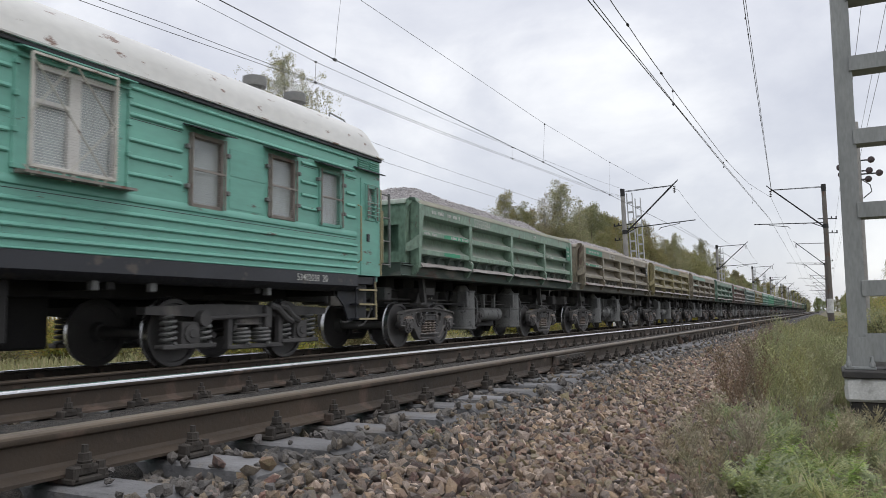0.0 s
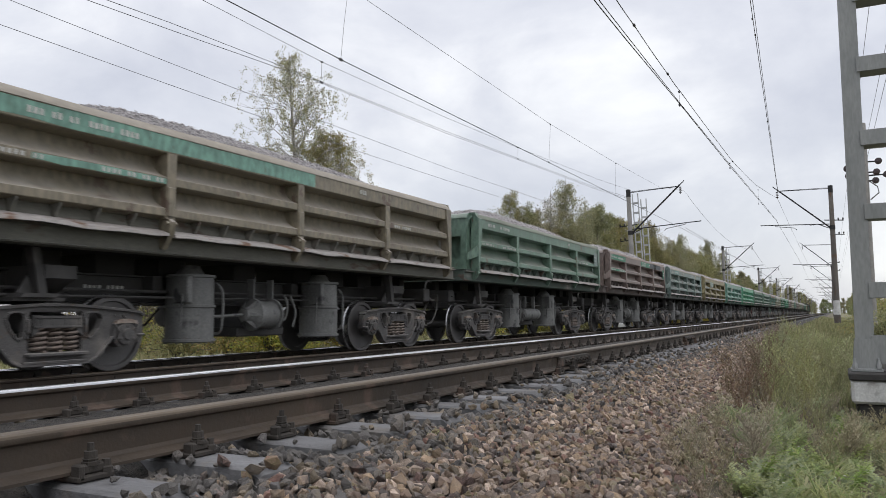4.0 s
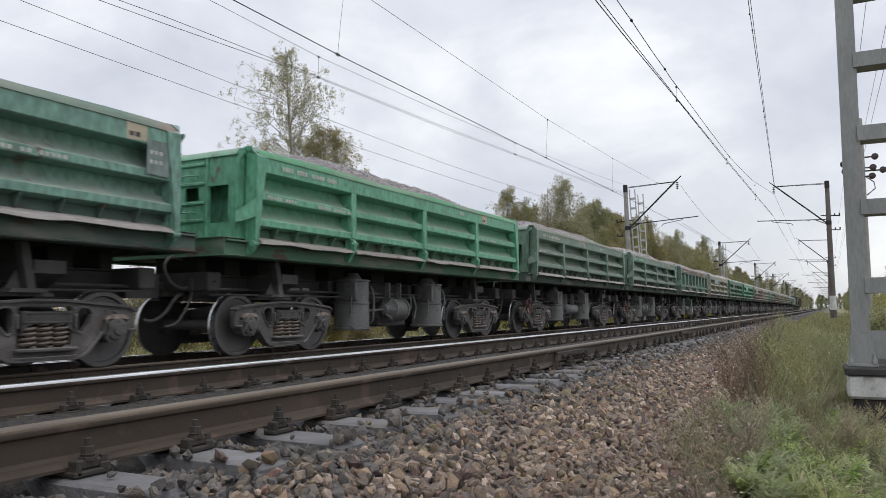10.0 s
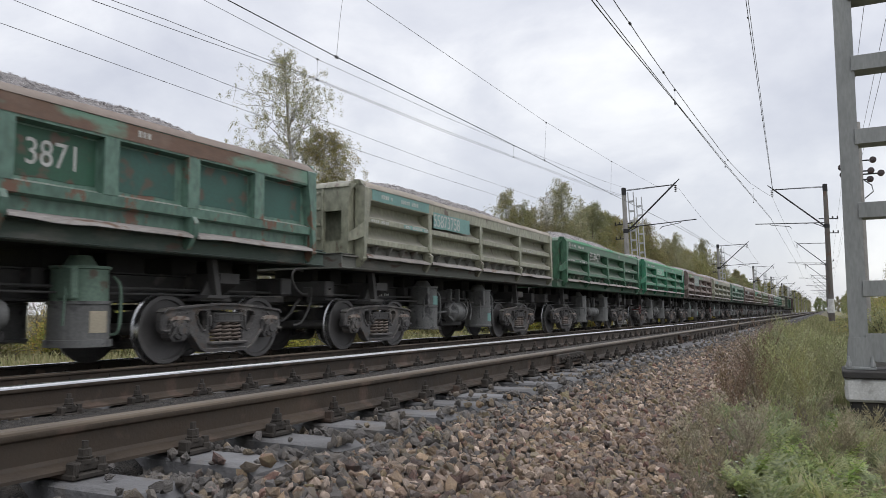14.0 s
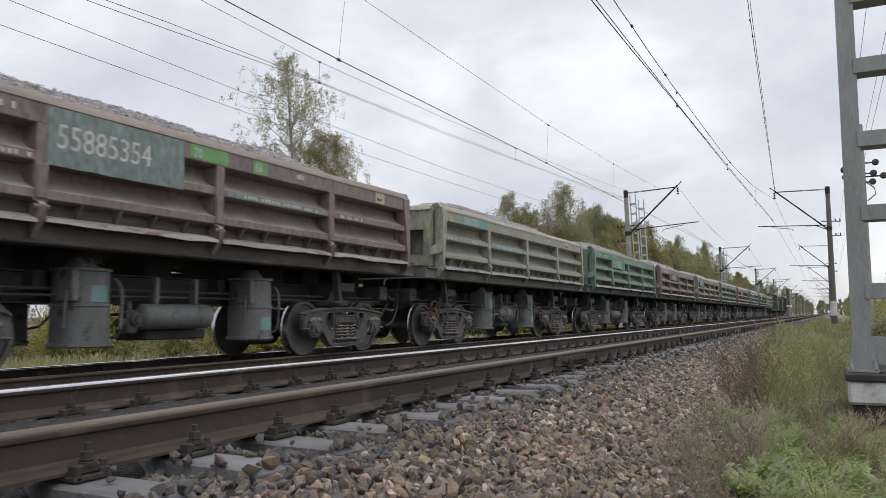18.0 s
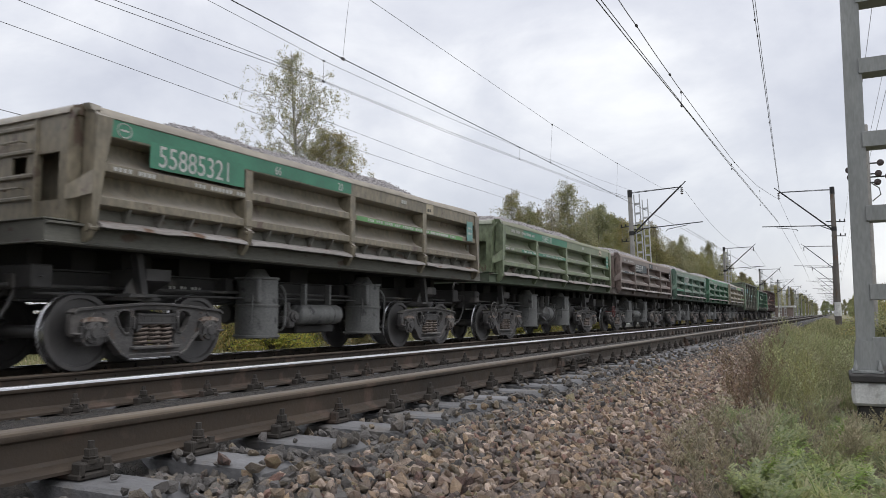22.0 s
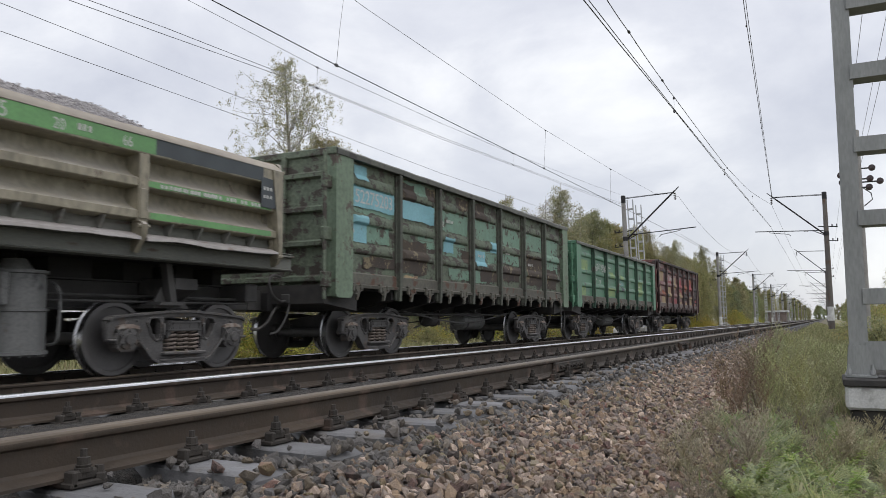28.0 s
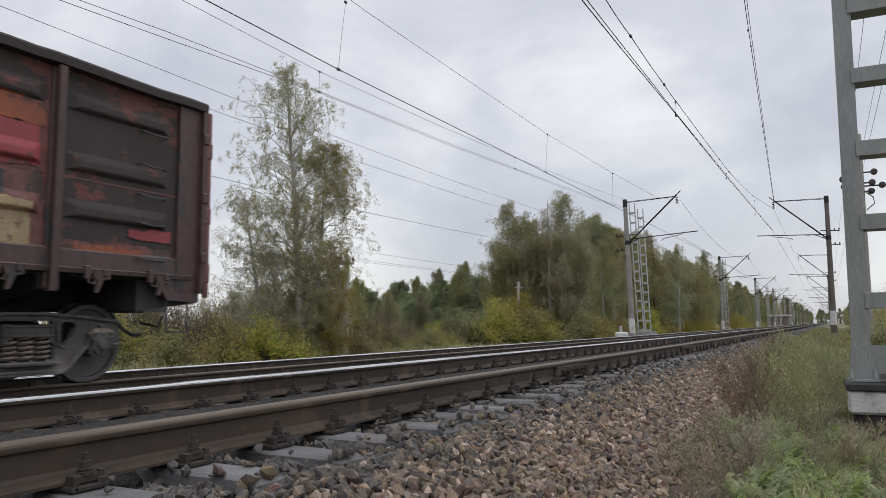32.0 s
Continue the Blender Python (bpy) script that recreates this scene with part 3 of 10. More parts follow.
# a bolted joint in the near rail
for jy in (8.1, 15.6, 27.0):
    js = Shape()
    js.box(0.012, 0.055, -0.5, 0.5, -0.145, -0.045, 0.008)
    for q in (-0.34, -0.2, -0.07, 0.07, 0.2, 0.34):
        js.lathe([(0.05, 0.026), (0.075, 0.026), (0.08, 0.014), (0.10, 0.013)], "x", 7, (0, q, -0.095))
    part("fishplate", js, FASTEN, near_track, "bolted joint plate", m=pose(NEAR + 0.795, jy, 0))

# ---- the goods train ----
from mathutils.geometry import tessellate_polygon

def wheel_mesh():
    prof = [(0.60, 0.09), (0.60, 0.13), (0.715, 0.16), (0.745, 0.32), (0.742, 0.405), (0.722, 0.415), (0.722, 0.485), (0.728, 0.503), (0.742, 0.500), (0.755, 0.478),
            (0.845, 0.470), (0.85, 0.462), (0.85, 0.412), (0.815, 0.40), (0.80, 0.30), (0.79, 0.16), (0.80, 0.125), (0.80, 0.09)]
    slots = [0] * len(prof)
    for i in (8, 9):
        slots[i] = 1
    return Shape().lathe(prof, "x", 44, slots=slots).mesh("wheel", [WHEELDARK, WHEELBRIGHT], 30)


def axle_mesh():
    s = Shape().lathe([(-1.12, 0.06), (-0.86, 0.065), (-0.85, 0.09), (-0.60, 0.10), (-0.58, 0.085), (0.58, 0.085), (0.60, 0.10), (0.85, 0.09), (0.86, 0.065), (1.12, 0.06)], "x", 20)
    return s.mesh("wheelset", [WHEELDARK], 30)


WHEEL, AXLE = wheel_mesh(), axle_mesh()


def wheelset(car, y):
    ws = part("wheelset", AXLE, WHEELDARK, car)
    ws.matrix_parent_inverse = pose(0, y, 0.47)
    part("wheel", WHEEL, WHEELDARK, ws, "plain rolled steel wheel")
    part("wheel", WHEEL, WHEELDARK, ws, "plain rolled steel wheel", m=pose(0, 0, 0, 0, 0, 180))
    return ws


def pierced_plate(outer, holes, x0, x1, round_off=0.0):
    """A plate in the (y, z) plane with holes through it, from x0 to x1."""
    loops = [outer] + holes
    flat = [Vector((p[0], p[1], 0)) for loop in loops for p in loop]
    tris = tessellate_polygon([[Vector((p[0], p[1], 0)) for p in loop] for loop in loops])
    bm = bmesh.new()
    front = [bm.verts.new((x1, p.x, p.y)) for p in flat]
    back = [bm.verts.new((x0, p.x, p.y)) for p in flat]
    for t in tris:
        bm.faces.new([front[i] for i in t])
        bm.faces.new([back[i] for i in reversed(t)])
    k = 0
    for loop in loops:
        n = len(loop)
        for i in range(n):
            j = (i + 1) % n
            bm.faces.new((front[k + i], front[k + j], back[k + j], back[k + i]))
        k += n
    bmesh.ops.recalc_face_normals(bm, faces=bm.faces)
    bmesh.ops.dissolve_limit(bm, angle_limit=0.02, verts=bm.verts, edges=bm.edges)
    if round_off:
        sharp = [e for e in bm.edges if e.is_manifold and e.calc_face_angle() > 1.2]
        bmesh.ops.bevel(bm, geom=sharp, offset=round_off, segments=2, affect="EDGES")
    return bm


def side_frame_mesh():
    """A cast three-piece bogie side frame with rounded windows, its middle at y = 0."""
    half = [(0.42, 0.135), (0.52, 0.19), (0.64, 0.33), (0.735, 0.43), (0.76, 0.60), (1.08, 0.60), (1.09, 0.42), (1.19, 0.42), (1.22, 0.50), (1.21, 0.68), (1.15, 0.745), (0.95, 0.765), (0.55, 0.80), (0.2, 0.825)]
    outer = half + [(-a, b) for a, b in half[::-1]]
    win = [(0.60, 0.66), (0.575, 0.715), (0.53, 0.735), (0.44, 0.74), (0.40, 0.715), (0.385, 0.67), (0.385, 0.52), (0.40, 0.455), (0.435, 0.43), (0.475, 0.45), (0.55, 0.54)]
    mid = [(-0.30, 0.74), (0.30, 0.74), (0.325, 0.71), (0.325, 0.31), (0.29, 0.275), (-0.29, 0.275), (-0.325, 0.31), (-0.325, 0.71)]
    bm = pierced_plate(outer, [win, [(-a, b) for a, b in win], mid], 0.965, 1.065, 0.014)
    me = bpy.data.meshes.new("side_frame")
    s = Shape()
    top = [(-1.20, 0.695), (-1.14, 0.738), (-0.95, 0.758), (-0.55, 0.793), (-0.2, 0.818), (0.2, 0.818), (0.55, 0.793), (0.95, 0.758), (1.14, 0.738), (1.20, 0.695)]
    low = [(0.765, 0.60), (0.74, 0.44), (0.645, 0.34), (0.525, 0.20), (0.42, 0.15)]
    for path in (top, low, [(-a, b) for a, b in low], [(-0.42, 0.15), (0.42, 0.15)]):
        for (a, b), (c, d) in zip(path, path[1:]):
            s.bar((1.03, a, b), (1.03, c, d), 0.15, 0.034)
    for side in (1, -1):
        for (a, b), (c, d) in zip(win, win[1:] + win[:1]):
            s.bar((1.062, a * side, b), (1.062, c * side, d), 0.05, 0.022)
        for a, b in (((0.90, 0.70), (1.06, 0.56)), ((0.36, 0.44), (0.36, 0.74))):
            s.bar((1.07, a[0] * side, a[1]), (1.07, b[0] * side, b[1]), 0.035, 0.03)
    s.box(0.92, 1.15, -0.37, 0.37, 0.24, 0.285, 0.012)
    s.box(1.08, 1.105, -0.40, 0.40, 0.15, 0.19, 0.008)
    for q in (1, -1):
        s.box(1.08, 1.12, q * 0.335, q * 0.375, 0.50, 0.66, 0.01)
        s.lathe([(1.08, 0.02), (1.115, 0.02)], "x", 7, (0, q * 0.356, 0.62))
        s.lathe([(1.08, 0.018), (1.11, 0.018)], "x", 7, (0, q * 0.356, 0.54))
        s.box(0.97, 1.12, q * 1.095, q * 1.205, 0.44, 0.47, 0.008)
        s.lathe([(1.09, 0.02), (1.102, 0.018)], "x", 8, (0, q * 0.78, 0.70))
    extra = s.mesh("side_frame", [BOGIE], 0)
    bm.from_mesh(extra)
    bm.to_mesh(me)
    bm.free()
    me.materials.append(BOGIE)
    me.shade_smooth()
    me.set_sharp_from_angle(angle=radians(40))
    return me


def coil(path_y, x, z0, z1, r, wire, turns, n=6):
    s = Shape()
    steps = turns * 10
    s.tube([(x + r * math.cos(2 * math.pi * i * turns / steps), path_y + r * math.sin(2 * math.pi * i * turns / steps), z0 + (z1 - z0) * i / steps) for i in range(steps + 1)], wire, n)
    return s


SIDE_FRAME = side_frame_mesh()
SPRING = coil(0, 0, 0.285, 0.555, 0.083, 0.0185, 5).mesh("spring", [SPRINGRUST], 40)


def axle_box_mesh():
    s = Shape()
    s.slot = 0
    s.prism([(-0.155, 0.36), (-0.155, 0.50), (-0.13, 0.60), (0.13, 0.60), (0.155, 0.50), (0.155, 0.36), (0.09, 0.31), (-0.09, 0.31)], 0.93, 1.09, "x")
    s.lathe([(1.09, 0.135), (1.125, 0.135), (1.13, 0.12), (1.135, 0.075), (1.165, 0.07), (1.168, 0.05)], "x", 16, (0, 0, 0.465))
    for i in range(6):
        a = math.pi * (i + 0.5) / 3
        s.lathe([(1.12, 0.017), (1.147, 0.017)], "x", 6, (0, 0.105 * math.cos(a), 0.465 + 0.105 * math.sin(a)))
    s.tube([(1.12, -0.20, 0.60), (1.13, -0.12, 0.50), (1.12, -0.15, 0.36)], 0.014, 5)
    s.tube([(1.12, 0.20, 0.60), (1.13, 0.12, 0.50), (1.12, 0.15, 0.36)], 0.014, 5)
    s.box(0.95, 1.10, -0.185, -0.135, 0.40, 0.55, 0.012)
    s.box(0.95, 1.10, 0.135, 0.185, 0.40, 0.55, 0.012)
    s.slot = 1
    s.prism([(-0.17, 0.585), (-0.15, 0.63), (-0.06, 0.655), (0.06, 0.655), (0.15, 0.63), (0.17, 0.585), (0.10, 0.60), (-0.10, 0.60)], 0.95, 1.115, "x")
    return s.mesh("axle_box", [BOGIE, ADAPTER], 30)


AXLE_BOX = axle_box_mesh()


def bolster_mesh():
    s = Shape()
    s.prism([(-1.12, 0.57), (-1.12, 0.68), (-0.75, 0.73), (-0.3, 0.80), (0.3, 0.80), (0.75, 0.73), (1.12, 0.68), (1.12, 0.57), (0.5, 0.47), (-0.5, 0.47)], -0.22, 0.22, "y")
    for q in (1, -1):
        s.box(q * 1.06, q * 1.13, -0.30, 0.30, 0.555, 0.585, 0.008)
        s.box(q * 1.06, q * 1.13, -0.28, 0.28, 0.66, 0.69, 0.008)
        for e in (-0.28, -0.10, 0.07, 0.25):
            s.box(q * 1.06, q * 1.125, e, e + 0.03, 0.58, 0.665, 0.006)
        for e in (1, -1):
            s.prism([(e * 0.30, 0.70), (e * 0.20, 0.70), (e * 0.24, 0.52), (e * 0.31, 0.46)], q * 1.0, q * 1.11, "x")
    s.tube([(-0.95, -0.55, 0.42), (0.95, -0.55, 0.42)], 0.05, 8)
    s.tube([(-0.95, 0.55, 0.42), (0.95, 0.55, 0.42)], 0.05, 8)
    for q in (0.72, -0.72):
        for e in (1, -1):
            s.box(q - 0.04, q + 0.04, e * 0.40, e * 0.45, 0.25, 0.62, 0.01)
    return s.mesh("bolster", [RUNGEAR], 30)


BOLSTER = bolster_mesh()


def bogie(car, yc):
    part("bolster", BOLSTER, RUNGEAR, car, m=pose(0, yc, 0))
    for turn in (0, 180):
        sf = part("side_frame", SIDE_FRAME, BOGIE, car, "dusty cast steel bogie side frame", m=pose(0, yc, 0, 0, 0, turn))
        for q in (-0.195, 0.0, 0.195):
            part("spring", SPRING, SPRINGRUST, sf, "rusty coil spring", m=pose(1.03, q, 0))
        for q in (-0.925, 0.925):
            part("axle_box", AXLE_BOX, BOGIE, sf, m=pose(0, q, 0))
    wheelset(car, yc - 0.925)
    wheelset(car, yc + 0.925)


def coupler_mesh():
    """An automatic knuckle coupler on its shank, pointing to -y from the coupling plane at y = 0."""
    s = Shape()
    s.box(-0.07, 0.07, 0.15, 0.95, 0.99, 1.13, 0.02)
    s.prism([(-0.16, 0.30), (-0.22, 0.10), (-0.20, -0.12), (-0.05, -0.16), (-0.02, 0.02), (0.12, 0.03), (0.20, -0.10), (0.24, 0.02), (0.16, 0.28)], 0.88, 1.22, "z")
    s.box(-0.30, 0.30, 0.55, 0.66, 0.90, 1.25, 0.03)
    s.tube([(0.25, 0.62, 1.16), (0.55, 0.60, 1.16), (0.80, 0.58, 1.10), (1.0, 0.58, 1.12)], 0.014, 6)
    return s.mesh("coupler", [RUNGEAR], 30)


def hose_mesh():
    s = Shape()
    s.tube(flowing([(0.32, 0.55, 0.95), (0.34, 0.42, 0.86), (0.33, 0.25, 0.66), (0.28, 0.08, 0.55), (0.22, -0.03, 0.56)]), 0.028, 8)
    s.lathe([(0.0, 0.04), (0.09, 0.045), (0.1, 0.02)], "z", 8, (0.32, 0.56, 0.92))
    s.tube(flowing([(0.55, 0.52, 1.05), (0.58, 0.30, 1.02), (0.58, 0.10, 1.12), (0.57, 0.0, 1.32), (0.56, 0.12, 1.46), (0.54, 0.34, 1.44)]), 0.024, 8)
    s.tube(flowing([(0.62, 0.50, 1.0), (0.64, 0.38, 0.75), (0.62, 0.2, 0.52), (0.6, 0.0, 0.47)]), 0.02, 8)
    s.box(0.46, 0.66, 0.44, 0.60, 0.98, 1.16, 0.02)
    return s.mesh("brake_hose", [RUNGEAR], 40)


COUPLER, HOSE = coupler_mesh(), hose_mesh()


def handwheel_mesh():
    s = Shape()
    R = 0.21
    s.tube([(0, R * math.cos(a), R * math.sin(a)) for a in (2 * math.pi * i / 24 for i in range(25))], 0.017, 6, False)
    for i in range(4):
        a = math.pi / 4 + math.pi / 2 * i
        s.tube([(0, 0, 0), (-0.01, R * math.cos(a), R * math.sin(a))], 0.012, 5)
    s.lathe([(-0.35, 0.018), (-0.05, 0.02), (-0.04, 0.045), (0.03, 0.045)], "x", 8)
    return s.mesh("handwheel", [RED], 40)


HANDWHEEL = handwheel_mesh()
BASEPAINT = surface("base_wagon_paint", (0.1, 0.12, 0.1), 0.7)

CAR_Y0, CAR_Y1 = -0.42, 9.77      # ends of the dump body
POSTS = [-0.42, 2.06, 4.66, 7.24, 9.77]


def side_panel_mesh():
    o = [(1.30, 1.906), (1.40, 1.906), (1.575, 1.926), (1.585, 1.936)]
    for z in (2.025, 2.42):
        o += [(1.585, z), (1.566, z + 0.014), (1.51, z + 0.034), (1.44, z + 0.072), (1.38, z + 0.126), (1.348, z + 0.19), (1.34, z + 0.285)]
        o += [(1.57, 2.318), (1.585, 2.33)] if z < 2.1 else [(1.585, 2.725), (1.60, 2.737)]
    o += [(1.60, 2.955), (1.30, 2.965)]
    return Shape().prism(o, CAR_Y0, CAR_Y1, "y").mesh("side_panel", [BASEPAINT], 25)


def skirt_mesh():
    """The dirty lower strip with its small gussets, above the drop flaps."""
    s = Shape().prism([(1.30, 1.70), (1.455, 1.70), (1.40, 1.906), (1.30, 1.906)], CAR_Y0, CAR_Y1, "y")
    for b0, b1 in zip(POSTS, POSTS[1:]):
        for i in range(1, 5):
            y = b0 + (b1 - b0) * i / 5
            s.prism([(1.40, 1.74), (1.47, 1.745), (1.565, 1.90), (1.565, 1.922), (1.38, 1.905)], y - 0.014, y + 0.014, "y")
    return s.mesh("lower_strip", [BASEPAINT], 25)


def flat_panel_mesh():
    """The older pattern of side: plain sunk sheets between many posts."""
    o = [(1.40, 1.70), (1.455, 1.70), (1.455, 1.92), (1.575, 1.94), (1.585, 2.06), (1.50, 2.08), (1.47, 2.10), (1.47, 2.70), (1.595, 2.72), (1.60, 2.955), (1.40, 2.965)]
    s = Shape().prism(o, CAR_Y0, CAR_Y1, "y")
    return s.mesh("side_panel", [BASEPAINT], 25)


def coping_mesh(seed):
    """The dusty folded rim on top of the side panel."""
    rng = random.Random(seed)
    s = Shape()
    rows = []
    n = 40
    for i in range(n + 1):
        y = CAR_Y0 + (CAR_Y1 - CAR_Y0) * i / n
        w = 0.018 * noise.noise(Vector((y * 0.6, seed * 7.3, 0))) + rng.uniform(-0.004, 0.004)
        h = 0.022 * noise.noise(Vector((y * 0.5, seed * 3.1, 5)))
        rows.append(s.points([(1.36, y, 2.966), (1.613 + w * 0.3, y, 2.952 + h * 0.2), (1.603 + w, y, 2.995 + h), (1.545 + w, y, 3.062 + h), (1.36, y, 3.075 + h)]))
    for a, b in zip(rows, rows[1:]):
        for k in range(5):
            s.face((a + k, a + (k + 1) % 5, b + (k + 1) % 5, b + k))
    s.face([rows[0] + k for k in range(5)][::-1])
    s.face([rows[-1] + k for k in range(5)])
    return s.mesh("coping", [HEAPDUST], 40)


def post_mesh(tall):
    s = Shape()
    w = 0.075
    if tall:
        # leaning outwards to the top, with a tapered foot; tall = +1 or -1 is the side that faces the wagon's end
        rows = []
        for z, x, a, b in ((1.50, 1.50, -0.05, -0.01), (1.56, 1.57, -0.06, 0.0), (1.68, 1.618, -0.065, 0.01), (1.85, 1.622, -0.065, 0.02), (2.40, 1.622, -0.06, 0.09), (2.75, 1.622, -0.055, 0.15), (2.95, 1.622, -0.05, 0.17), (3.04, 1.54, -0.05, 0.17)):
            rows.append(s.points([(1.42, a * tall, z), (x, a * tall, z), (x, b * tall, z), (1.42, b * tall, z)]))
        for p, q in zip(rows, rows[1:]):
            for k in range(4):
                s.face((p + k, p + (k + 1) % 4, q + (k + 1) % 4, q + k))
        s.face([rows[0] + k for k in range(4)])
        s.face([rows[-1] + k for k in range(4)])
        k = s.points([(1.38, -0.06 * tall, 3.03), (1.57, -0.075 * tall, 3.0), (1.60, 0.02 * tall, 3.02), (1.40, 0.06 * tall, 3.05), (1.40, -0.08 * tall, 3.10), (1.54, -0.09 * tall, 3.085), (1.56, 0.05 * tall, 3.07), (1.41, 0.08 * tall, 3.11)])
        for f in ((0, 1, 2, 3), (4, 5, 6, 7), (0, 1, 5, 4), (1, 2, 6, 5), (2, 3, 7, 6), (3, 0, 4, 7)):
            s.face([k + q for q in f])
        s.lathe([(-0.09, 0.045), (0.03, 0.045)] if tall > 0 else [(-0.03, 0.045), (0.09, 0.045)], "y", 10, (1.575, 0, 1.66))
    else:
        s.prism([(1.33, 1.90), (1.592, 1.90), (1.600, 2.732), (1.33, 2.732)], -w, w, "y")
        s.box(1.59, 1.612, -w * 0.8, w * 0.8, 1.93, 2.30, 0.006)
        s.prism([(1.44, 1.55), (1.50, 1.52), (1.63, 1.72), (1.645, 1.86), (1.60, 1.90), (1.44, 1.90)], -0.04, 0.04, "y")
        s.lathe([(-0.085, 0.022), (0.085, 0.022)], "y", 8, (1.612, 0, 1.84))
    return s.mesh("post", [BASEPAINT], 30)


def flap_mesh(b0, b1, seed):
    rng = random.Random(seed)
    s = Shape()
    rows = []
    n = 10
    for i in range(n + 1):
        y = b0 + 0.05 + (b1 - b0 - 0.10) * i / n
        d = 0.03 * noise.noise(Vector((y * 1.6, seed, 0))) + rng.uniform(-0.006, 0.006)
        e = 0.015 * noise.noise(Vector((y * 1.1, seed, 4)))
        rows.append(s.points([(1.44, y, 1.775), (1.52, y, 1.752 + d * 0.3), (1.632 + e, y, 1.705 + d * 0.6), (1.645 + e, y, 1.668 + d), (1.63 + e, y, 1.664 + d), (1.44, y, 1.72)]))
    for a, b in zip(rows, rows[1:]):
        for k in range(6):
            s.face((a + k, a + (k + 1) % 6, b + (k + 1) % 6, b + k))
    s.face([rows[0] + k for k in range(6)][::-1])
    s.face([rows[-1] + k for k in range(6)])
    return s.mesh("drop_flap", [LEDGE], 30)


def sill_mesh():
    s = Shape()
    s.prism([(1.20, 1.46), (1.47, 1.46), (1.485, 1.475), (1.44, 1.49), (1.44, 1.66), (1.50, 1.675), (1.50, 1.70), (1.20, 1.70)], -0.92, 10.27, "y")
    return s.mesh("side_sill", [BASEPAINT], 30)


def end_sill_mesh():
    s = Shape()
    s.box(-1.437, 1.437, -0.925, -0.90, 1.475, 1.72, 0.004)
    s.box(-1.45, 1.45, -0.945, -0.58, 1.72, 1.735, 0.003)
    s.box(-1.44, 1.44, -0.955, -0.90, 1.462, 1.478, 0.003)
    return s.mesh("end_sill", [BASEPAINT], 30)


def gusset_mesh(side):
    """The short bent stay between the end post and the end wall; side = +1 or -1 turns it round."""
    s = Shape()
    def plate(pts, t):
        k = s.points([(x, y * side, z) for x, y, z in pts] + [(x - t, (y + t) * side, z) for x, y, z in pts])
        n = len(pts)
        s.face([k + i for i in range(n)])
        s.face([k + n + i for i in range(n)])
        for i in range(n):
            j = (i + 1) % n
            s.face((k + i, k + j, k + n + j, k + n + i))
    plate([(1.615, -0.062, 2.32), (1.50, -0.20, 2.18), (1.42, -0.27, 2.12), (1.42, -0.27, 1.96), (1.50, -0.20, 1.98), (1.615, -0.062, 2.05)], 0.02)
    return s.mesh("corner_stay", [BASEPAINT], 30)


def end_wall_mesh():
    """An end wall with its hand-hold window, two tall openings and flared wings, facing -y at y = -0.6."""
    s = Shape()
    xs = [-1.37, -1.22, -0.82, -0.74, -0.40, -0.14, 0.14, 0.36, 0.64, 0.74, 0.82, 1.22, 1.37]
    zs = [1.735, 1.98, 2.16, 2.33, 2.53, 2.78, 2.98]
    for i in range(len(xs) - 1):
        for j in range(len(zs) - 1):
            xm = (xs[i] + xs[i + 1]) / 2
            zm = (zs[j] + zs[j + 1]) / 2
            tall = 0.82 < abs(xm) < 1.22 and 1.98 < zm < 2.53
            small = 0.36 < xm < 0.64 and 2.33 < zm < 2.53
            if not tall and not small:
                s.box(xs[i], xs[i + 1], -0.63, -0.60, zs[j], zs[j + 1])
    for q in (1, -1):
        # the wing bends outwards near the top
        s.prism([(q * 1.37, 2.52), (q * 1.41, 2.80), (q * 1.46, 2.91), (q * 1.52, 2.97), (q * 1.52, 3.0), (q * 1.37, 3.0)], -0.635, -0.605, "y")
        s.prism([(q * 1.345, -0.64), (q * 1.375, -0.64), (q * 1.375, -0.30), (q * 1.345, -0.30)], 1.735, 2.98, "z")
        s.box(q * 0.79, q * 0.83, -0.66, -0.56, 1.735, 2.98, 0.01)
        s.box(q * 1.215, q * 1.245, -0.60, -0.40, 1.74, 2.6)
        # the pierced plate between wing and post
        s.box(q * 1.375, q * 1.52, -0.38, -0.365, 1.74, 1.80)
        s.box(q * 1.375, q * 1.52, -0.38, -0.365, 2.02, 2.12)
        s.box(q * 1.375, q * 1.52, -0.38, -0.365, 2.30, 2.96)
        s.box(q * 1.47, q * 1.52, -0.38, -0.365, 1.80, 2.30)
    s.prism([(-0.665, 2.955), (-0.65, 3.0), (-0.60, 3.055), (-0.50, 3.085), (-0.32, 3.06), (-0.32, 2.96)], -1.40, 1.40, "x")
    s.box(-1.34, 1.34, -0.36, -0.33, 1.74, 2.97)
    return s.mesh("end_wall", [BASEPAINT], 25)


def rung_mesh():
    s = Shape()
    s.tube([(0.24, -0.62, 0), (0.24, -0.70, 0), (0.60, -0.70, 0), (0.60, -0.62, 0)], 0.012, 6)
    return s.mesh("rung", [BASEPAINT], 40)


def end_rib_mesh():
    return Shape().box(-0.76, 0.76, -0.66, -0.628, -0.025, 0.025, 0.01).mesh("end_rib", [BASEPAINT], 30)


def beam(x0, x1, length, z0, z1, c=0.01):
    return Shape().box(x0, x1, -length / 2, length / 2, z0, z1, c)


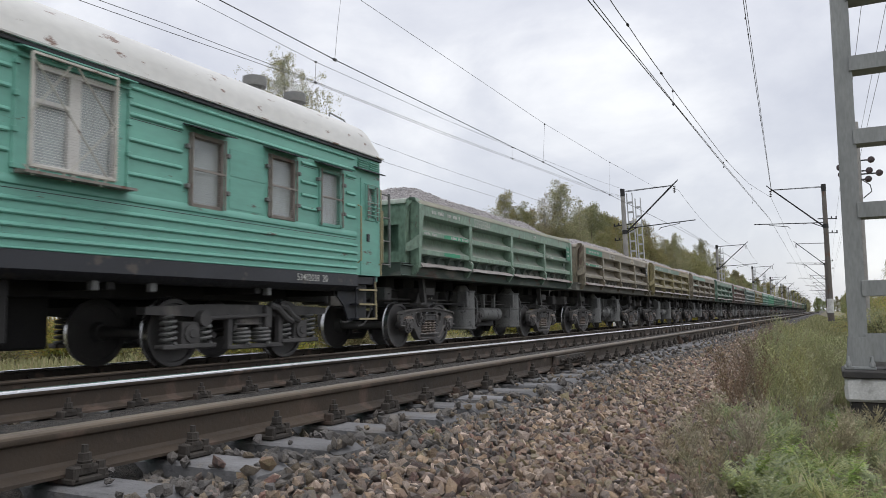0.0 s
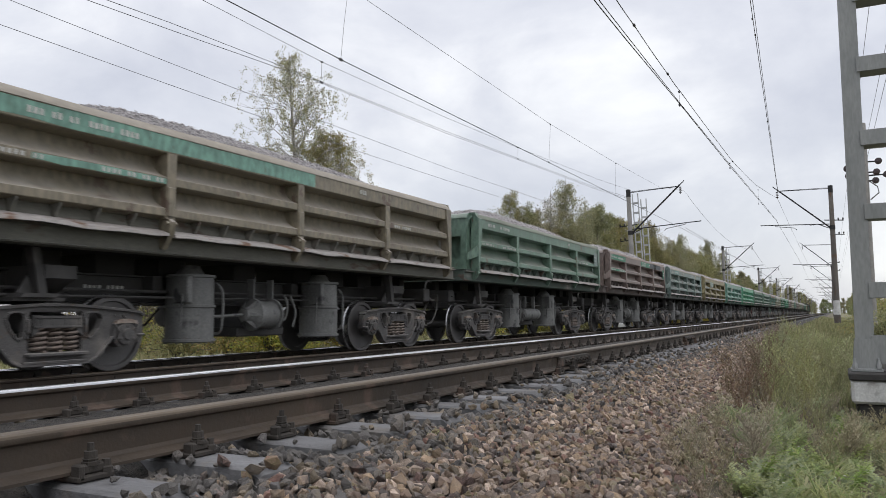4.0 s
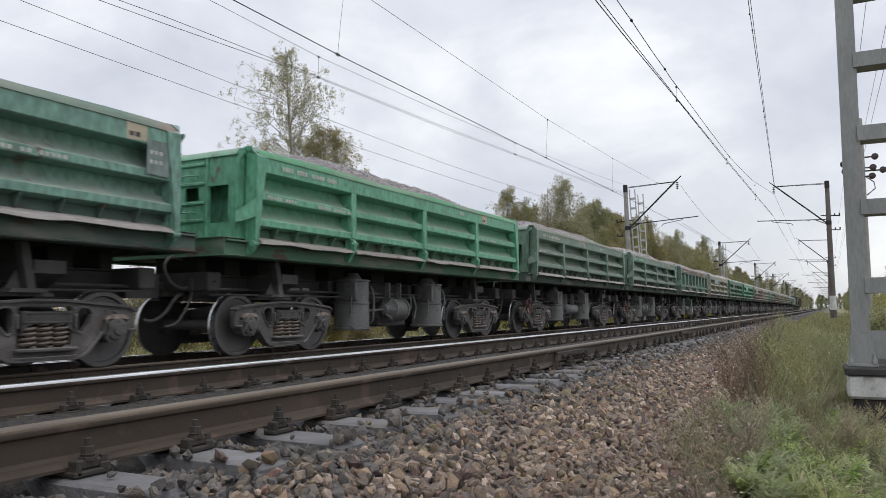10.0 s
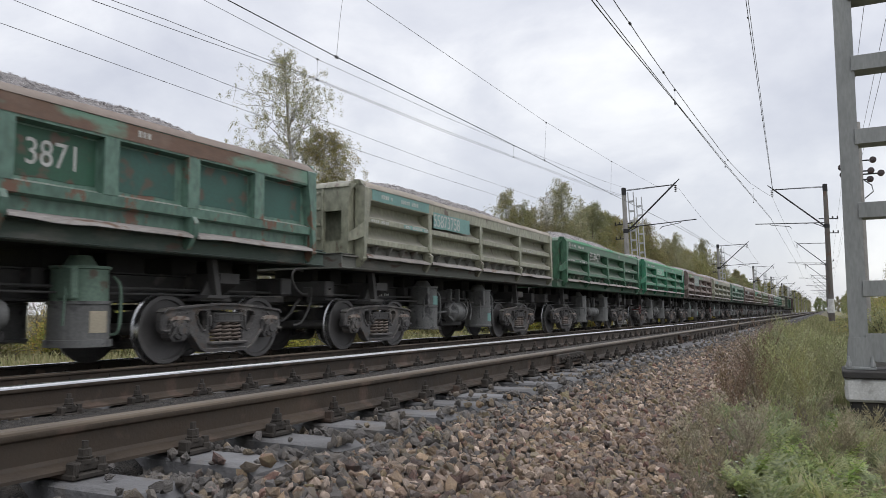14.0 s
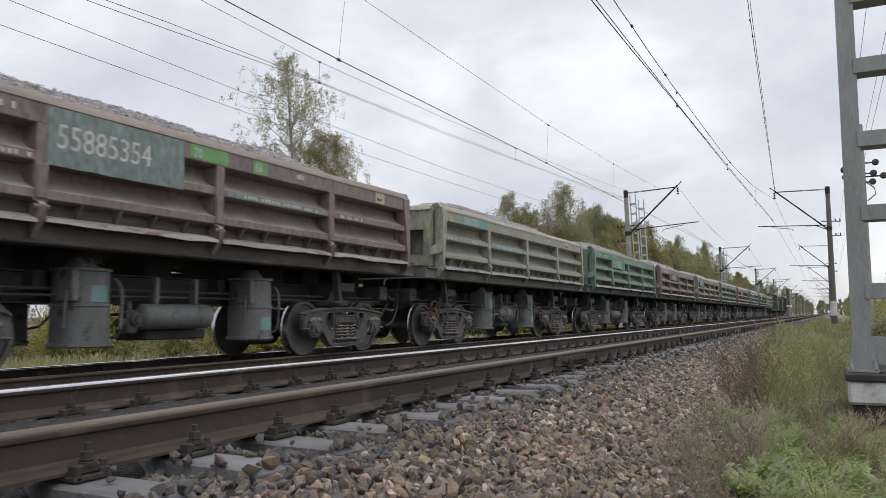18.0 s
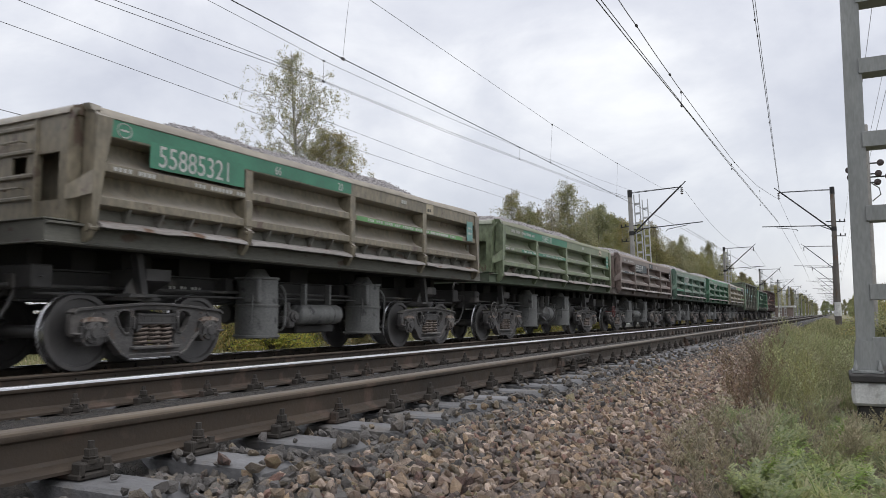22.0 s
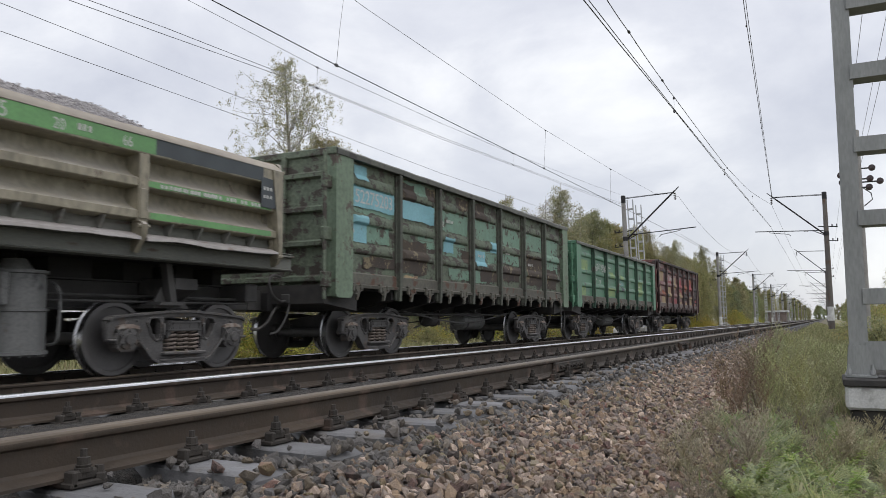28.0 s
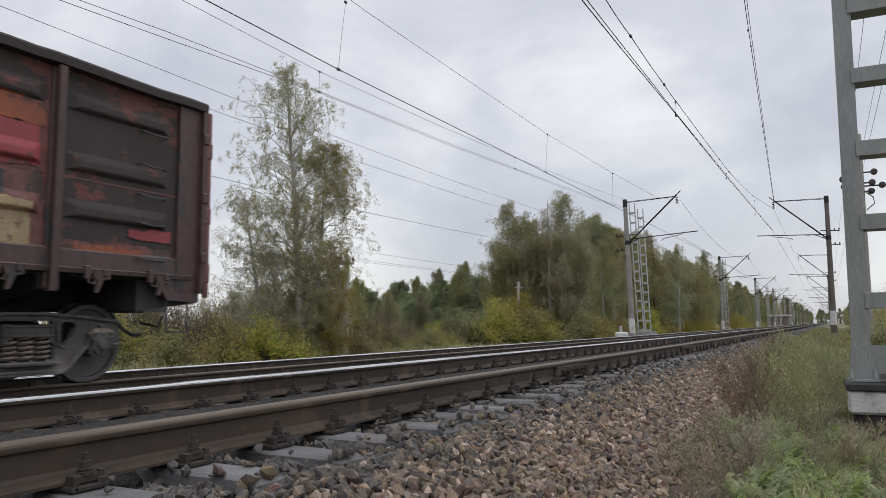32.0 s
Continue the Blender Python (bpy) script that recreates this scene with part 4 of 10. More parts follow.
CENTRE_SILL = Shape().prism([(0.22, 0.845), (0.46, 0.845), (0.46, 0.87), (0.40, 0.88), (0.40, 1.215), (0.46, 1.225), (0.46, 1.245), (0.22, 1.245), (0.22, 1.225), (0.28, 1.215), (0.28, 0.88), (0.22, 0.87)], -0.55, 9.9, "y").mesh("centre_sill", [SILLGRIME], 30)
HEADSTOCK = Shape().box(-0.95, 0.95, -0.135, 0.135, 0.98, 1.26, 0.02).mesh("headstock", [RUNGEAR], 30)
BODY_BOLSTER = Shape().prism([(-1.12, 1.12), (-1.12, 1.27), (1.12, 1.27), (1.12, 1.12), (0.5, 0.84), (-0.5, 0.84)], -0.2, 0.2, "y").mesh("body_bolster", [RUNGEAR], 30)
CROSS_MEMBER = beam(-0.62, 0.62, 0.16, 1.0, 1.24).mesh("cross_member", [SILLGRIME], 30)
FLOOR_BEARERS = {w: beam(-0.44, 0.44, w, 1.235, 1.51).mesh("floor_bearer", [UNDERBLACK], 30) for w in (0.2, 0.36, 0.5, 0.62)}
FLOOR_PLATE = Shape().box(-1.36, 1.36, -0.45, 9.80, 1.50, 1.535).mesh("floor_plate", [UNDERBLACK], 30)
PIPE_HIGH = Shape().tube([(0.7, -0.6, 1.02), (0.72, 9.9, 1.02)], 0.022, 6).mesh("air_pipe", [RUNGEAR], 40)
PIPE_LOW = Shape().tube([(0.85, -0.6, 0.93), (0.86, 9.9, 0.95)], 0.016, 6).mesh("air_pipe", [RUNGEAR], 40)


def dump_underframe(car):
    frame_part = part("underframe", FLOOR_PLATE, RUNGEAR, car, "grimy underframe, blackened with painted shade")
    for m in (None, TURN):
        part("centre_sill", CENTRE_SILL, RUNGEAR, frame_part, "", m)
        part("air_pipe", PIPE_HIGH, RUNGEAR, frame_part, "", m)
        part("air_pipe", PIPE_LOW, RUNGEAR, frame_part, "", m)
    for y in (-0.585, 9.935):
        part("headstock", HEADSTOCK, RUNGEAR, frame_part, m=pose(0, y, 0))
    for y in (0.925, 8.425):
        part("body_bolster", BODY_BOLSTER, RUNGEAR, frame_part, m=pose(0, y, 0))
    for y in (2.75, 3.6, 5.75, 6.6):
        part("cross_member", CROSS_MEMBER, RUNGEAR, frame_part, m=pose(0, y, 0))
    for y, w in ((-0.35, 0.2), (0.32, 0.36), (1.15, 0.5), (2.2, 0.62), (3.17, 0.5), (4.675, 0.5), (6.18, 0.5), (7.15, 0.62), (8.2, 0.5), (9.03, 0.36), (9.7, 0.2)):
        part("floor_bearer", FLOOR_BEARERS[w], RUNGEAR, frame_part, m=pose(0, y, 0))


def strut_mesh():
    s = Shape()
    k = s.points([(1.02, -0.26, 0.92), (1.12, -0.26, 0.92), (1.12, -0.16, 0.92), (1.02, -0.16, 0.92), (1.00, -0.37, 1.46), (1.12, -0.37, 1.46), (1.12, -0.27, 1.46), (1.00, -0.27, 1.46)])
    for q in ((0, 1, 5, 4), (1, 2, 6, 5), (2, 3, 7, 6), (3, 0, 4, 7), (0, 3, 2, 1), (4, 5, 6, 7)):
        s.face([k + i for i in q])
    s.prism([(-0.50, 0.90), (-0.05, 0.90), (-0.05, 0.945), (-0.46, 0.945)], 0.80, 1.16, "x")
    s.prism([(-0.46, 0.945), (-0.26, 0.945), (-0.33, 1.15)], 0.98, 1.01, "x")
    s.prism([(-0.5, 0.86), (0.1, 0.86), (0.1, 0.90), (-0.5, 0.90)], 0.4, 1.05, "x")
    return s.mesh("body_support", [RUNGEAR], 30)


def cylinder_mesh():
    s = Shape()
    s.lathe([(0.31, 0.30), (0.325, 0.365), (0.36, 0.365), (0.365, 0.335), (0.80, 0.335), (0.805, 0.355), (0.835, 0.355), (0.84, 0.33), (1.22, 0.325), (1.23, 0.35), (1.265, 0.35), (1.27, 0.2), (1.40, 0.12)], "z", 32)
    for i in range(20):
        a = 2 * math.pi * i / 20
        s.lathe([(0.295, 0.014), (0.375, 0.014)], "z", 5, (0.332 * math.cos(a), 0.332 * math.sin(a), 0))
    s.box(0.05, 0.33, -0.36, -0.26, 0.86, 1.24, 0.02)
    s.tube(flowing([(0.2, 0.32, 1.15), (0.24, 0.40, 1.0), (0.22, 0.40, 0.5), (0.1, 0.37, 0.42)]), 0.02, 6)
    s.tube([(0.2, -0.32, 1.1), (0.25, -0.38, 0.9), (0.22, -0.38, 0.55)], 0.016, 6)
    return s.mesh("tipping_cylinder", [CYLGREY], 40)


def tank_mesh(r, length):
    s = Shape().lathe([(-length / 2 - 0.05, r * 0.35), (-length / 2, r * 0.92), (-length / 2 + 0.02, r), (length / 2 - 0.02, r), (length / 2, r * 0.92), (length / 2 + 0.05, r * 0.35)], "y", 22)
    for q in (-length * 0.3, length * 0.3):
        s.lathe([(q - 0.02, r + 0.006), (q + 0.02, r + 0.006)], "y", 22)
        s.box(-0.05, 0.05, q - 0.03, q + 0.03, r * 0.9, r + 0.35, 0.006)
    return s.mesh("air_tank", [CYLGREY], 40)


def brake_mesh():
    s = Shape().lathe([(-0.2, 0.05), (-0.19, 0.16), (-0.15, 0.185), (-0.12, 0.185), (-0.11, 0.165), (0.18, 0.165), (0.2, 0.19), (0.24, 0.19), (0.25, 0.05), (0.55, 0.03)], "y", 20)
    s.tube([(0, 0.5, 0), (0, 1.3, 0.05)], 0.022, 6)
    s.box(-0.05, 0.05, 0.45, 0.52, -0.15, 0.2, 0.01)
    s.tube([(0.05, -0.3, 0.1), (0.1, -0.6, -0.15), (0.12, -0.9, -0.2)], 0.018, 6)
    return s.mesh("brake_cylinder", [RUNGEAR], 40)


FLATPANEL = flat_panel_mesh()
FLATPOST = Shape().prism([(1.46, 2.06), (1.592, 2.06), (1.597, 2.725), (1.46, 2.725)], -0.10, 0.10, "y").mesh("post", [BASEPAINT], 30)
PANEL, SILL, ENDWALL, RUNG, ENDRIB, STRUT, TIPPER = side_panel_mesh(), sill_mesh(), end_wall_mesh(), rung_mesh(), end_rib_mesh(), strut_mesh(), cylinder_mesh()
COPINGS = [coping_mesh(i) for i in range(4)]
POST, TALLPOST, TALLPOST_B = post_mesh(0), post_mesh(1), post_mesh(-1)
SKIRT, GUSSET, GUSSET_B, ENDSILL = skirt_mesh(), gusset_mesh(1), gusset_mesh(-1), end_sill_mesh()
HINGE = Shape().prism([(1.44, 1.55), (1.50, 1.52), (1.63, 1.72), (1.645, 1.86), (1.60, 1.95), (1.44, 1.95)], -0.04, 0.04, "y").mesh("hinge", [BASEPAINT], 30)
FLAPS = [[flap_mesh(b0, b1, 10 * j + i) for i, (b0, b1) in enumerate(zip(POSTS, POSTS[1:]))] for j in range(3)]
JACKET = Shape().lathe([(0.29, 0.30), (0.29, 0.385), (0.375, 0.385), (0.38, 0.352), (0.80, 0.352), (0.803, 0.37), (0.84, 0.37), (0.842, 0.32)], "z", 32).mesh("lower_jacket", [CYLGREY], 40)
_arc = [math.radians(-18 + 4 * i) for i in range(11)]
JACKETLABEL = Shape().prism([(0.359 * math.cos(a), 0.359 * math.sin(a)) for a in _arc] + [(0.354 * math.cos(a), 0.354 * math.sin(a)) for a in reversed(_arc)], 0.46, 0.72, "z").mesh("paper_label", [CYLGREY], 40)
CYLLABEL = Shape().prism([(0.342 * math.cos(a), 0.342 * math.sin(a)) for a in _arc] + [(0.338 * math.cos(a), 0.338 * math.sin(a)) for a in reversed(_arc)], 0.0, 0.2, "z").mesh("paint_label", [CYLGREY], 40)
TANK, BRAKE = tank_mesh(0.17, 1.15), brake_mesh()


def big_brake_mesh():
    """A brake cylinder with a ribbed cover, bolted flanges and bent pipes."""
    s = Shape().lathe([(-0.42, 0.05), (-0.40, 0.10), (-0.30, 0.13), (-0.24, 0.20), (-0.22, 0.25), (-0.17, 0.25), (-0.165, 0.215), (0.22, 0.215), (0.225, 0.25), (0.27, 0.25), (0.275, 0.12), (0.30, 0.05)], "y", 24)
    for i in range(6):
        a = math.pi * i / 3
        s.bar((0.10 * math.cos(a), -0.36, 0.10 * math.sin(a)), (0.22 * math.cos(a), -0.22, 0.22 * math.sin(a)), 0.02, 0.05)
    s.tube(flowing([(0.1, 0.28, -0.05), (0.14, 0.42, -0.08), (0.16, 0.46, 0.15), (0.14, 0.40, 0.3)]), 0.018, 6)
    s.tube(flowing([(0.14, 0.62, -0.2), (0.16, 0.66, 0.05), (0.14, 0.55, 0.3)]), 0.018, 6)
    s.tube([(0.0, -0.42, 0.0), (-0.02, -1.0, -0.03)], 0.025, 6)
    for q in (-0.2, 0.24):
        s.box(-0.08, 0.04, q - 0.02, q + 0.02, 0.2, 0.55, 0.006)
    return s.mesh("brake_cylinder", [CYLGREY], 40)


def valve_mesh():
    s = Shape().box(-0.10, 0.10, -0.09, 0.09, -0.16, 0.14, 0.03)
    s.lathe([(0.08, 0.09), (0.14, 0.09), (0.15, 0.06), (0.18, 0.05)], "x", 12, (0, 0.02, 0.03))
    s.lathe([(-0.20, 0.05), (-0.10, 0.07)], "y", 10, (0.02, 0, -0.02))
    s.lathe([(0.14, 0.05), (0.26, 0.035)], "z", 10)
    s.tube(flowing([(0.02, 0.09, 0.0), (0.04, 0.16, -0.06), (0.03, 0.22, 0.02), (0.0, 0.28, 0.05)]), 0.025, 6)
    s.tube([(0.0, 0.0, 0.2), (-0.1, -0.1, 0.4)], 0.02, 6)
    return s.mesh("brake_valve", [RUNGEAR], 40)


BIGBRAKE, VALVE = big_brake_mesh(), valve_mesh()
TRAY = Shape().box(-0.3, 0.3, -0.55, 0.55, 0.36, 0.50, 0.02).box(-0.28, -0.22, -0.5, 0.5, 0.50, 0.9, 0.01).mesh("equipment_tray", [SILLGRIME], 30)
TURN = pose(0, 9.35, 0, 0, 0, 180)     # the other end, the other side


def paint(name, base, second=None, rust=0.12, rust_color=(0.12, 0.085, 0.065), dust=0.25, dust_toplight=0.55):
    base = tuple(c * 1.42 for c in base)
    return surface(name, base, 0.48, 0.0, tuple(c * 1.7 for c in second) if second else tuple(c * 0.68 + 0.012 for c in base), 0.9, 0.7, 0.0015, 30, rust=rust, rust_color=rust_color, rust_scale=2.2, dust=dust * 0.45, grain=0.5, stretch=(1, 1.1, 0.55), streak=0.45, dust_toplight=dust_toplight, ragged=0.68)


def letters(text, height, x, y, z, material, parent, name="stencil_text", squeeze=0.83):
    """Painted characters on a wagon's side, facing +x, starting at y (read towards +y)."""
    cu = bpy.data.curves.new(name, "FONT")
    cu.body, cu.size, cu.extrude = text, height * 1.38, 0.0015
    tmp = bpy.data.objects.new(name, cu)
    me = bpy.data.meshes.new_from_object(tmp)
    bpy.data.objects.remove(tmp)
    me.materials.clear()
    me.materials.append(material)
    ob = new(name, me)
    ob.parent = parent
    ob.matrix_basis = Matrix(((0, 0, 1, x), (squeeze, 0, 0, y), (0, 1, 0, z), (0, 0, 0, 1)))
    return ob


def bars(count, y, z, x, parent, material, rng, h=0.075, w=0.05, gap=0.02):
    """Small stencilled writing too blurred to read: words of short upright bars."""
    s = Shape()
    if count == 0:
        return None
    left = rng.randint(3, 6)
    for i in range(count):
        left -= 1
        if left == 0 and i < count - 1:
            left = rng.randint(3, 7)
            continue
        y0 = y + i * (w + gap)
        k = rng.uniform(0.75, 1.0)
        s.box(x, x + 0.003, y0, y0 + w * k, z, z + h * rng.uniform(0.88, 1.0))
    return tagged(part("stencil_marking", s, material, parent, smooth=0), kind="stuff")


def ring_emblem(y, z, x, parent):
    s = Shape()
    s.tube([(x, y + 0.10 * math.cos(a), z + 0.085 * math.sin(a)) for a in (2 * math.pi * i / 20 for i in range(21))], 0.008, 5, False)
    s.box(x, x + 0.003, y - 0.06, y + 0.06, z - 0.012, z + 0.012)
    return part("ring_emblem", s, LETTERDIM, parent, "faded painted ring")


def patch(y0, y1, z0, z1, x, parent, material, seed, name="paint_patch", ragged=0.012):
    """A rectangle of fresh paint with a brushed, uneven edge."""
    rng = random.Random(seed)
    s = Shape()
    n = 10 if ragged < 0.02 else 64
    up, low = [], []
    for i in range(n + 1):
        y = y0 + (y1 - y0) * i / n
        def torn(k):
            return sum(a * noise.noise(Vector((y * f, seed + k, k))) for f, a in ((2.3, 1.3), (6.1, 0.8), (17.0, 0.45), (43.0, 0.25))) * ragged + rng.uniform(-0.3, 0.3) * min(ragged, 0.02)
        up.append((y, z1 + torn(0)))
        low.append((y, z0 + torn(7)))
    if ragged >= 0.02:
        # torn upright ends as well
        for row, sign in ((0, 1), (-1, -1)):
            for line in (low, up):
                line[row] = (line[row][0] + sign * rng.uniform(0, ragged), line[row][1])
        ends = [[(ys + sg * rng.uniform(0, 2.2) * ragged, z0 + (z1 - z0) * q / 6) for q in range(1, 6)] for ys, sg in ((y1, -1), (y0, 1))]
    else:
        ends = [[], []]
    s.prism(low + ends[0] + list(reversed(up)) + list(reversed(ends[1])), x, x + 0.003, "x")
    return part(name, s, material, parent, smooth=0)


# each wagon: body paint, rust, painted patches (bay positions), running number, where it stands
GREEN = paint("dull_green_paint", (0.145, 0.226, 0.172), (0.07, 0.112, 0.086), dust=0.3)
TEAL = paint("blue_green_paint", (0.174, 0.331, 0.264), (0.09, 0.175, 0.14), rust=0.08, dust=0.3)
BRIGHT = paint("bright_green_paint", (0.125, 0.355, 0.225), (0.075, 0.22, 0.14), rust=0.06, dust=0.2)
FOREST = paint("forest_green_paint", (0.058, 0.148, 0.086), (0.036, 0.09, 0.055), rust=0.05, dust=0.2)
OLIVE = paint("olive_ochre_paint", (0.261, 0.220, 0.114), (0.14, 0.125, 0.065), rust=0.2, dust=0.18)
MOSS = paint("moss_green_paint", (0.191, 0.226, 0.137), (0.095, 0.115, 0.07), rust=0.12, dust=0.22)
KHAKI = paint("grey_khaki_paint", (0.232, 0.200, 0.145), (0.115, 0.102, 0.075), rust=0.2, dust=0.35)
BROWN = paint("faded_brown_paint", (0.208, 0.157, 0.138), (0.10, 0.078, 0.07), rust=0.1)
GREYGREEN = paint("grey_green_paint", (0.189, 0.240, 0.220), (0.09, 0.125, 0.115), dust=0.3)
PALE = paint("pale_dusty_green_paint", (0.285, 0.282, 0.212), (0.165, 0.17, 0.125), dust=0.4)
FRESH = surface("fresh_green_patch", (0.075, 0.26, 0.165), 0.6, 0, (0.06, 0.19, 0.125), 2, 0.5, grain=0.2)
FRESHDARK = surface("dark_grey_patch", (0.072, 0.087, 0.094), 0.6, 0, (0.051, 0.058, 0.065), 2, 0.5, grain=0.2)
FRESHTEAL = surface("turquoise_patch", (0.19, 0.37, 0.335), 0.6, 0, (0.16, 0.29, 0.27), 2, 0.5, grain=0.2)
FRESHLIME = surface("light_green_patch", (0.17, 0.38, 0.145), 0.6, 0, (0.14, 0.30, 0.125), 2, 0.5, grain=0.2)
WORNGREEN = paint("worn_sage_green_paint", (0.185, 0.27, 0.205), (0.11, 0.165, 0.125), rust=0.14, dust=0.3)
DUN = paint("dun_brown_paint", (0.285, 0.258, 0.19), (0.17, 0.152, 0.112), rust=0.16, dust=0.35)
STRIPGREEN = surface("bright_green_strip", (0.05, 0.36, 0.19), 0.6, 0, (0.045, 0.27, 0.15), 2, 0.5, grain=0.25)
DUSTY = {}
for _p, _c in ((GREEN, (0.24, 0.27, 0.215)), (TEAL, (0.21, 0.31, 0.25)), (BRIGHT, (0.15, 0.38, 0.22)), (FOREST, (0.10, 0.30, 0.17)), (OLIVE, (0.34, 0.27, 0.20)), (MOSS, (0.29, 0.30, 0.21)), (KHAKI, (0.42, 0.38, 0.32)), (BROWN, (0.33, 0.27, 0.235)), (GREYGREEN, (0.36, 0.34, 0.29)), (PALE, (0.46, 0.41, 0.345))):
    DUSTY[_p] = surface("dusty_rim_paint", _c, 0.85, 0, tuple(c * 0.75 for c in _c), 0.8, 0.7, 0.003, 30, rust=0.12, rust_color=(0.22, 0.14, 0.10), rust_scale=1.6, dust=0.5, stretch=(1, 0.5, 1))
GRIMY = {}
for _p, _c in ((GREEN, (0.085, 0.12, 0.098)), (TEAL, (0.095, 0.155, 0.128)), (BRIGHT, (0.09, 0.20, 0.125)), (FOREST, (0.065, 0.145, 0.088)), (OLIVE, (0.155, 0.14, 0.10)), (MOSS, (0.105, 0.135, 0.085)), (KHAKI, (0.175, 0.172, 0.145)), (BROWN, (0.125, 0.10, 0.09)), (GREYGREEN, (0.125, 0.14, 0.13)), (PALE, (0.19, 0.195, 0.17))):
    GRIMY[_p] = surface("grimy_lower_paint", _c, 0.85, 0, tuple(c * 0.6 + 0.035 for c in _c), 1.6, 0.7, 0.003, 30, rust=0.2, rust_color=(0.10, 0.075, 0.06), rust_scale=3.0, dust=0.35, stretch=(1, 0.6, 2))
WORNTEAL = paint("worn_blue_green_paint", (0.115, 0.200, 0.155), (0.07, 0.125, 0.10), rust=0.34, rust_color=(0.17, 0.095, 0.065), dust=0.22)
DUSTY[WORNTEAL], GRIMY[WORNTEAL] = DUSTY[BROWN], GRIMY[GREEN]
RUSTBROWN = surface("rust_brown_rail_paint", (0.21, 0.125, 0.09), 0.8, 0, (0.16, 0.115, 0.09), 1.1, 0.8, 0.003, 30, rust=0.40, rust_color=(0.16, 0.27, 0.205), rust_scale=1.8, dust=0.3, stretch=(1, 0.5, 1))
MINT = surface("mint_green_panel", (0.19, 0.27, 0.21), 0.7, 0, (0.16, 0.25, 0.19), 2, 0.6, rust=0.2, rust_color=(0.12, 0.10, 0.075), grain=0.35)
DEEPTEAL = surface("deep_teal_panel", (0.05, 0.135, 0.11), 0.6, 0, (0.04, 0.10, 0.08), 2, 0.6, rust=0.34, rust_color=(0.10, 0.08, 0.06), grain=0.3)
DEEPGREEN = surface("deep_green_panel", (0.035, 0.115, 0.07), 0.6, 0, (0.03, 0.085, 0.052), 2, 0.6, rust=0.36, rust_color=(0.10, 0.07, 0.05), grain=0.3)
VIVID = paint("vivid_green_paint", (0.048, 0.215, 0.122), (0.035, 0.14, 0.082), rust=0.05, dust=0.1)
GRIMY[VIVID] = GRIMY[FOREST]
DUSTY[VIVID] = DUSTY[BRIGHT]
DUSTY[WORNGREEN] = surface("beige_dusted_rim", (0.36, 0.335, 0.27), 0.8, 0, (0.24, 0.265, 0.205), 1.1, 0.7, 0.003, 30, rust=0.2, rust_color=(0.20, 0.12, 0.09), rust_scale=1.6, stretch=(1, 0.5, 1))
GRIMY[WORNGREEN] = GRIMY[GREEN]
GRIMY[DUN], DUSTY[DUN] = GRIMY[PALE], DUSTY[PALE]
CREAM = surface("yellowed_paper_label", (0.55, 0.48, 0.36), 0.8, 0, (0.45, 0.40, 0.30), 5, 0.5)


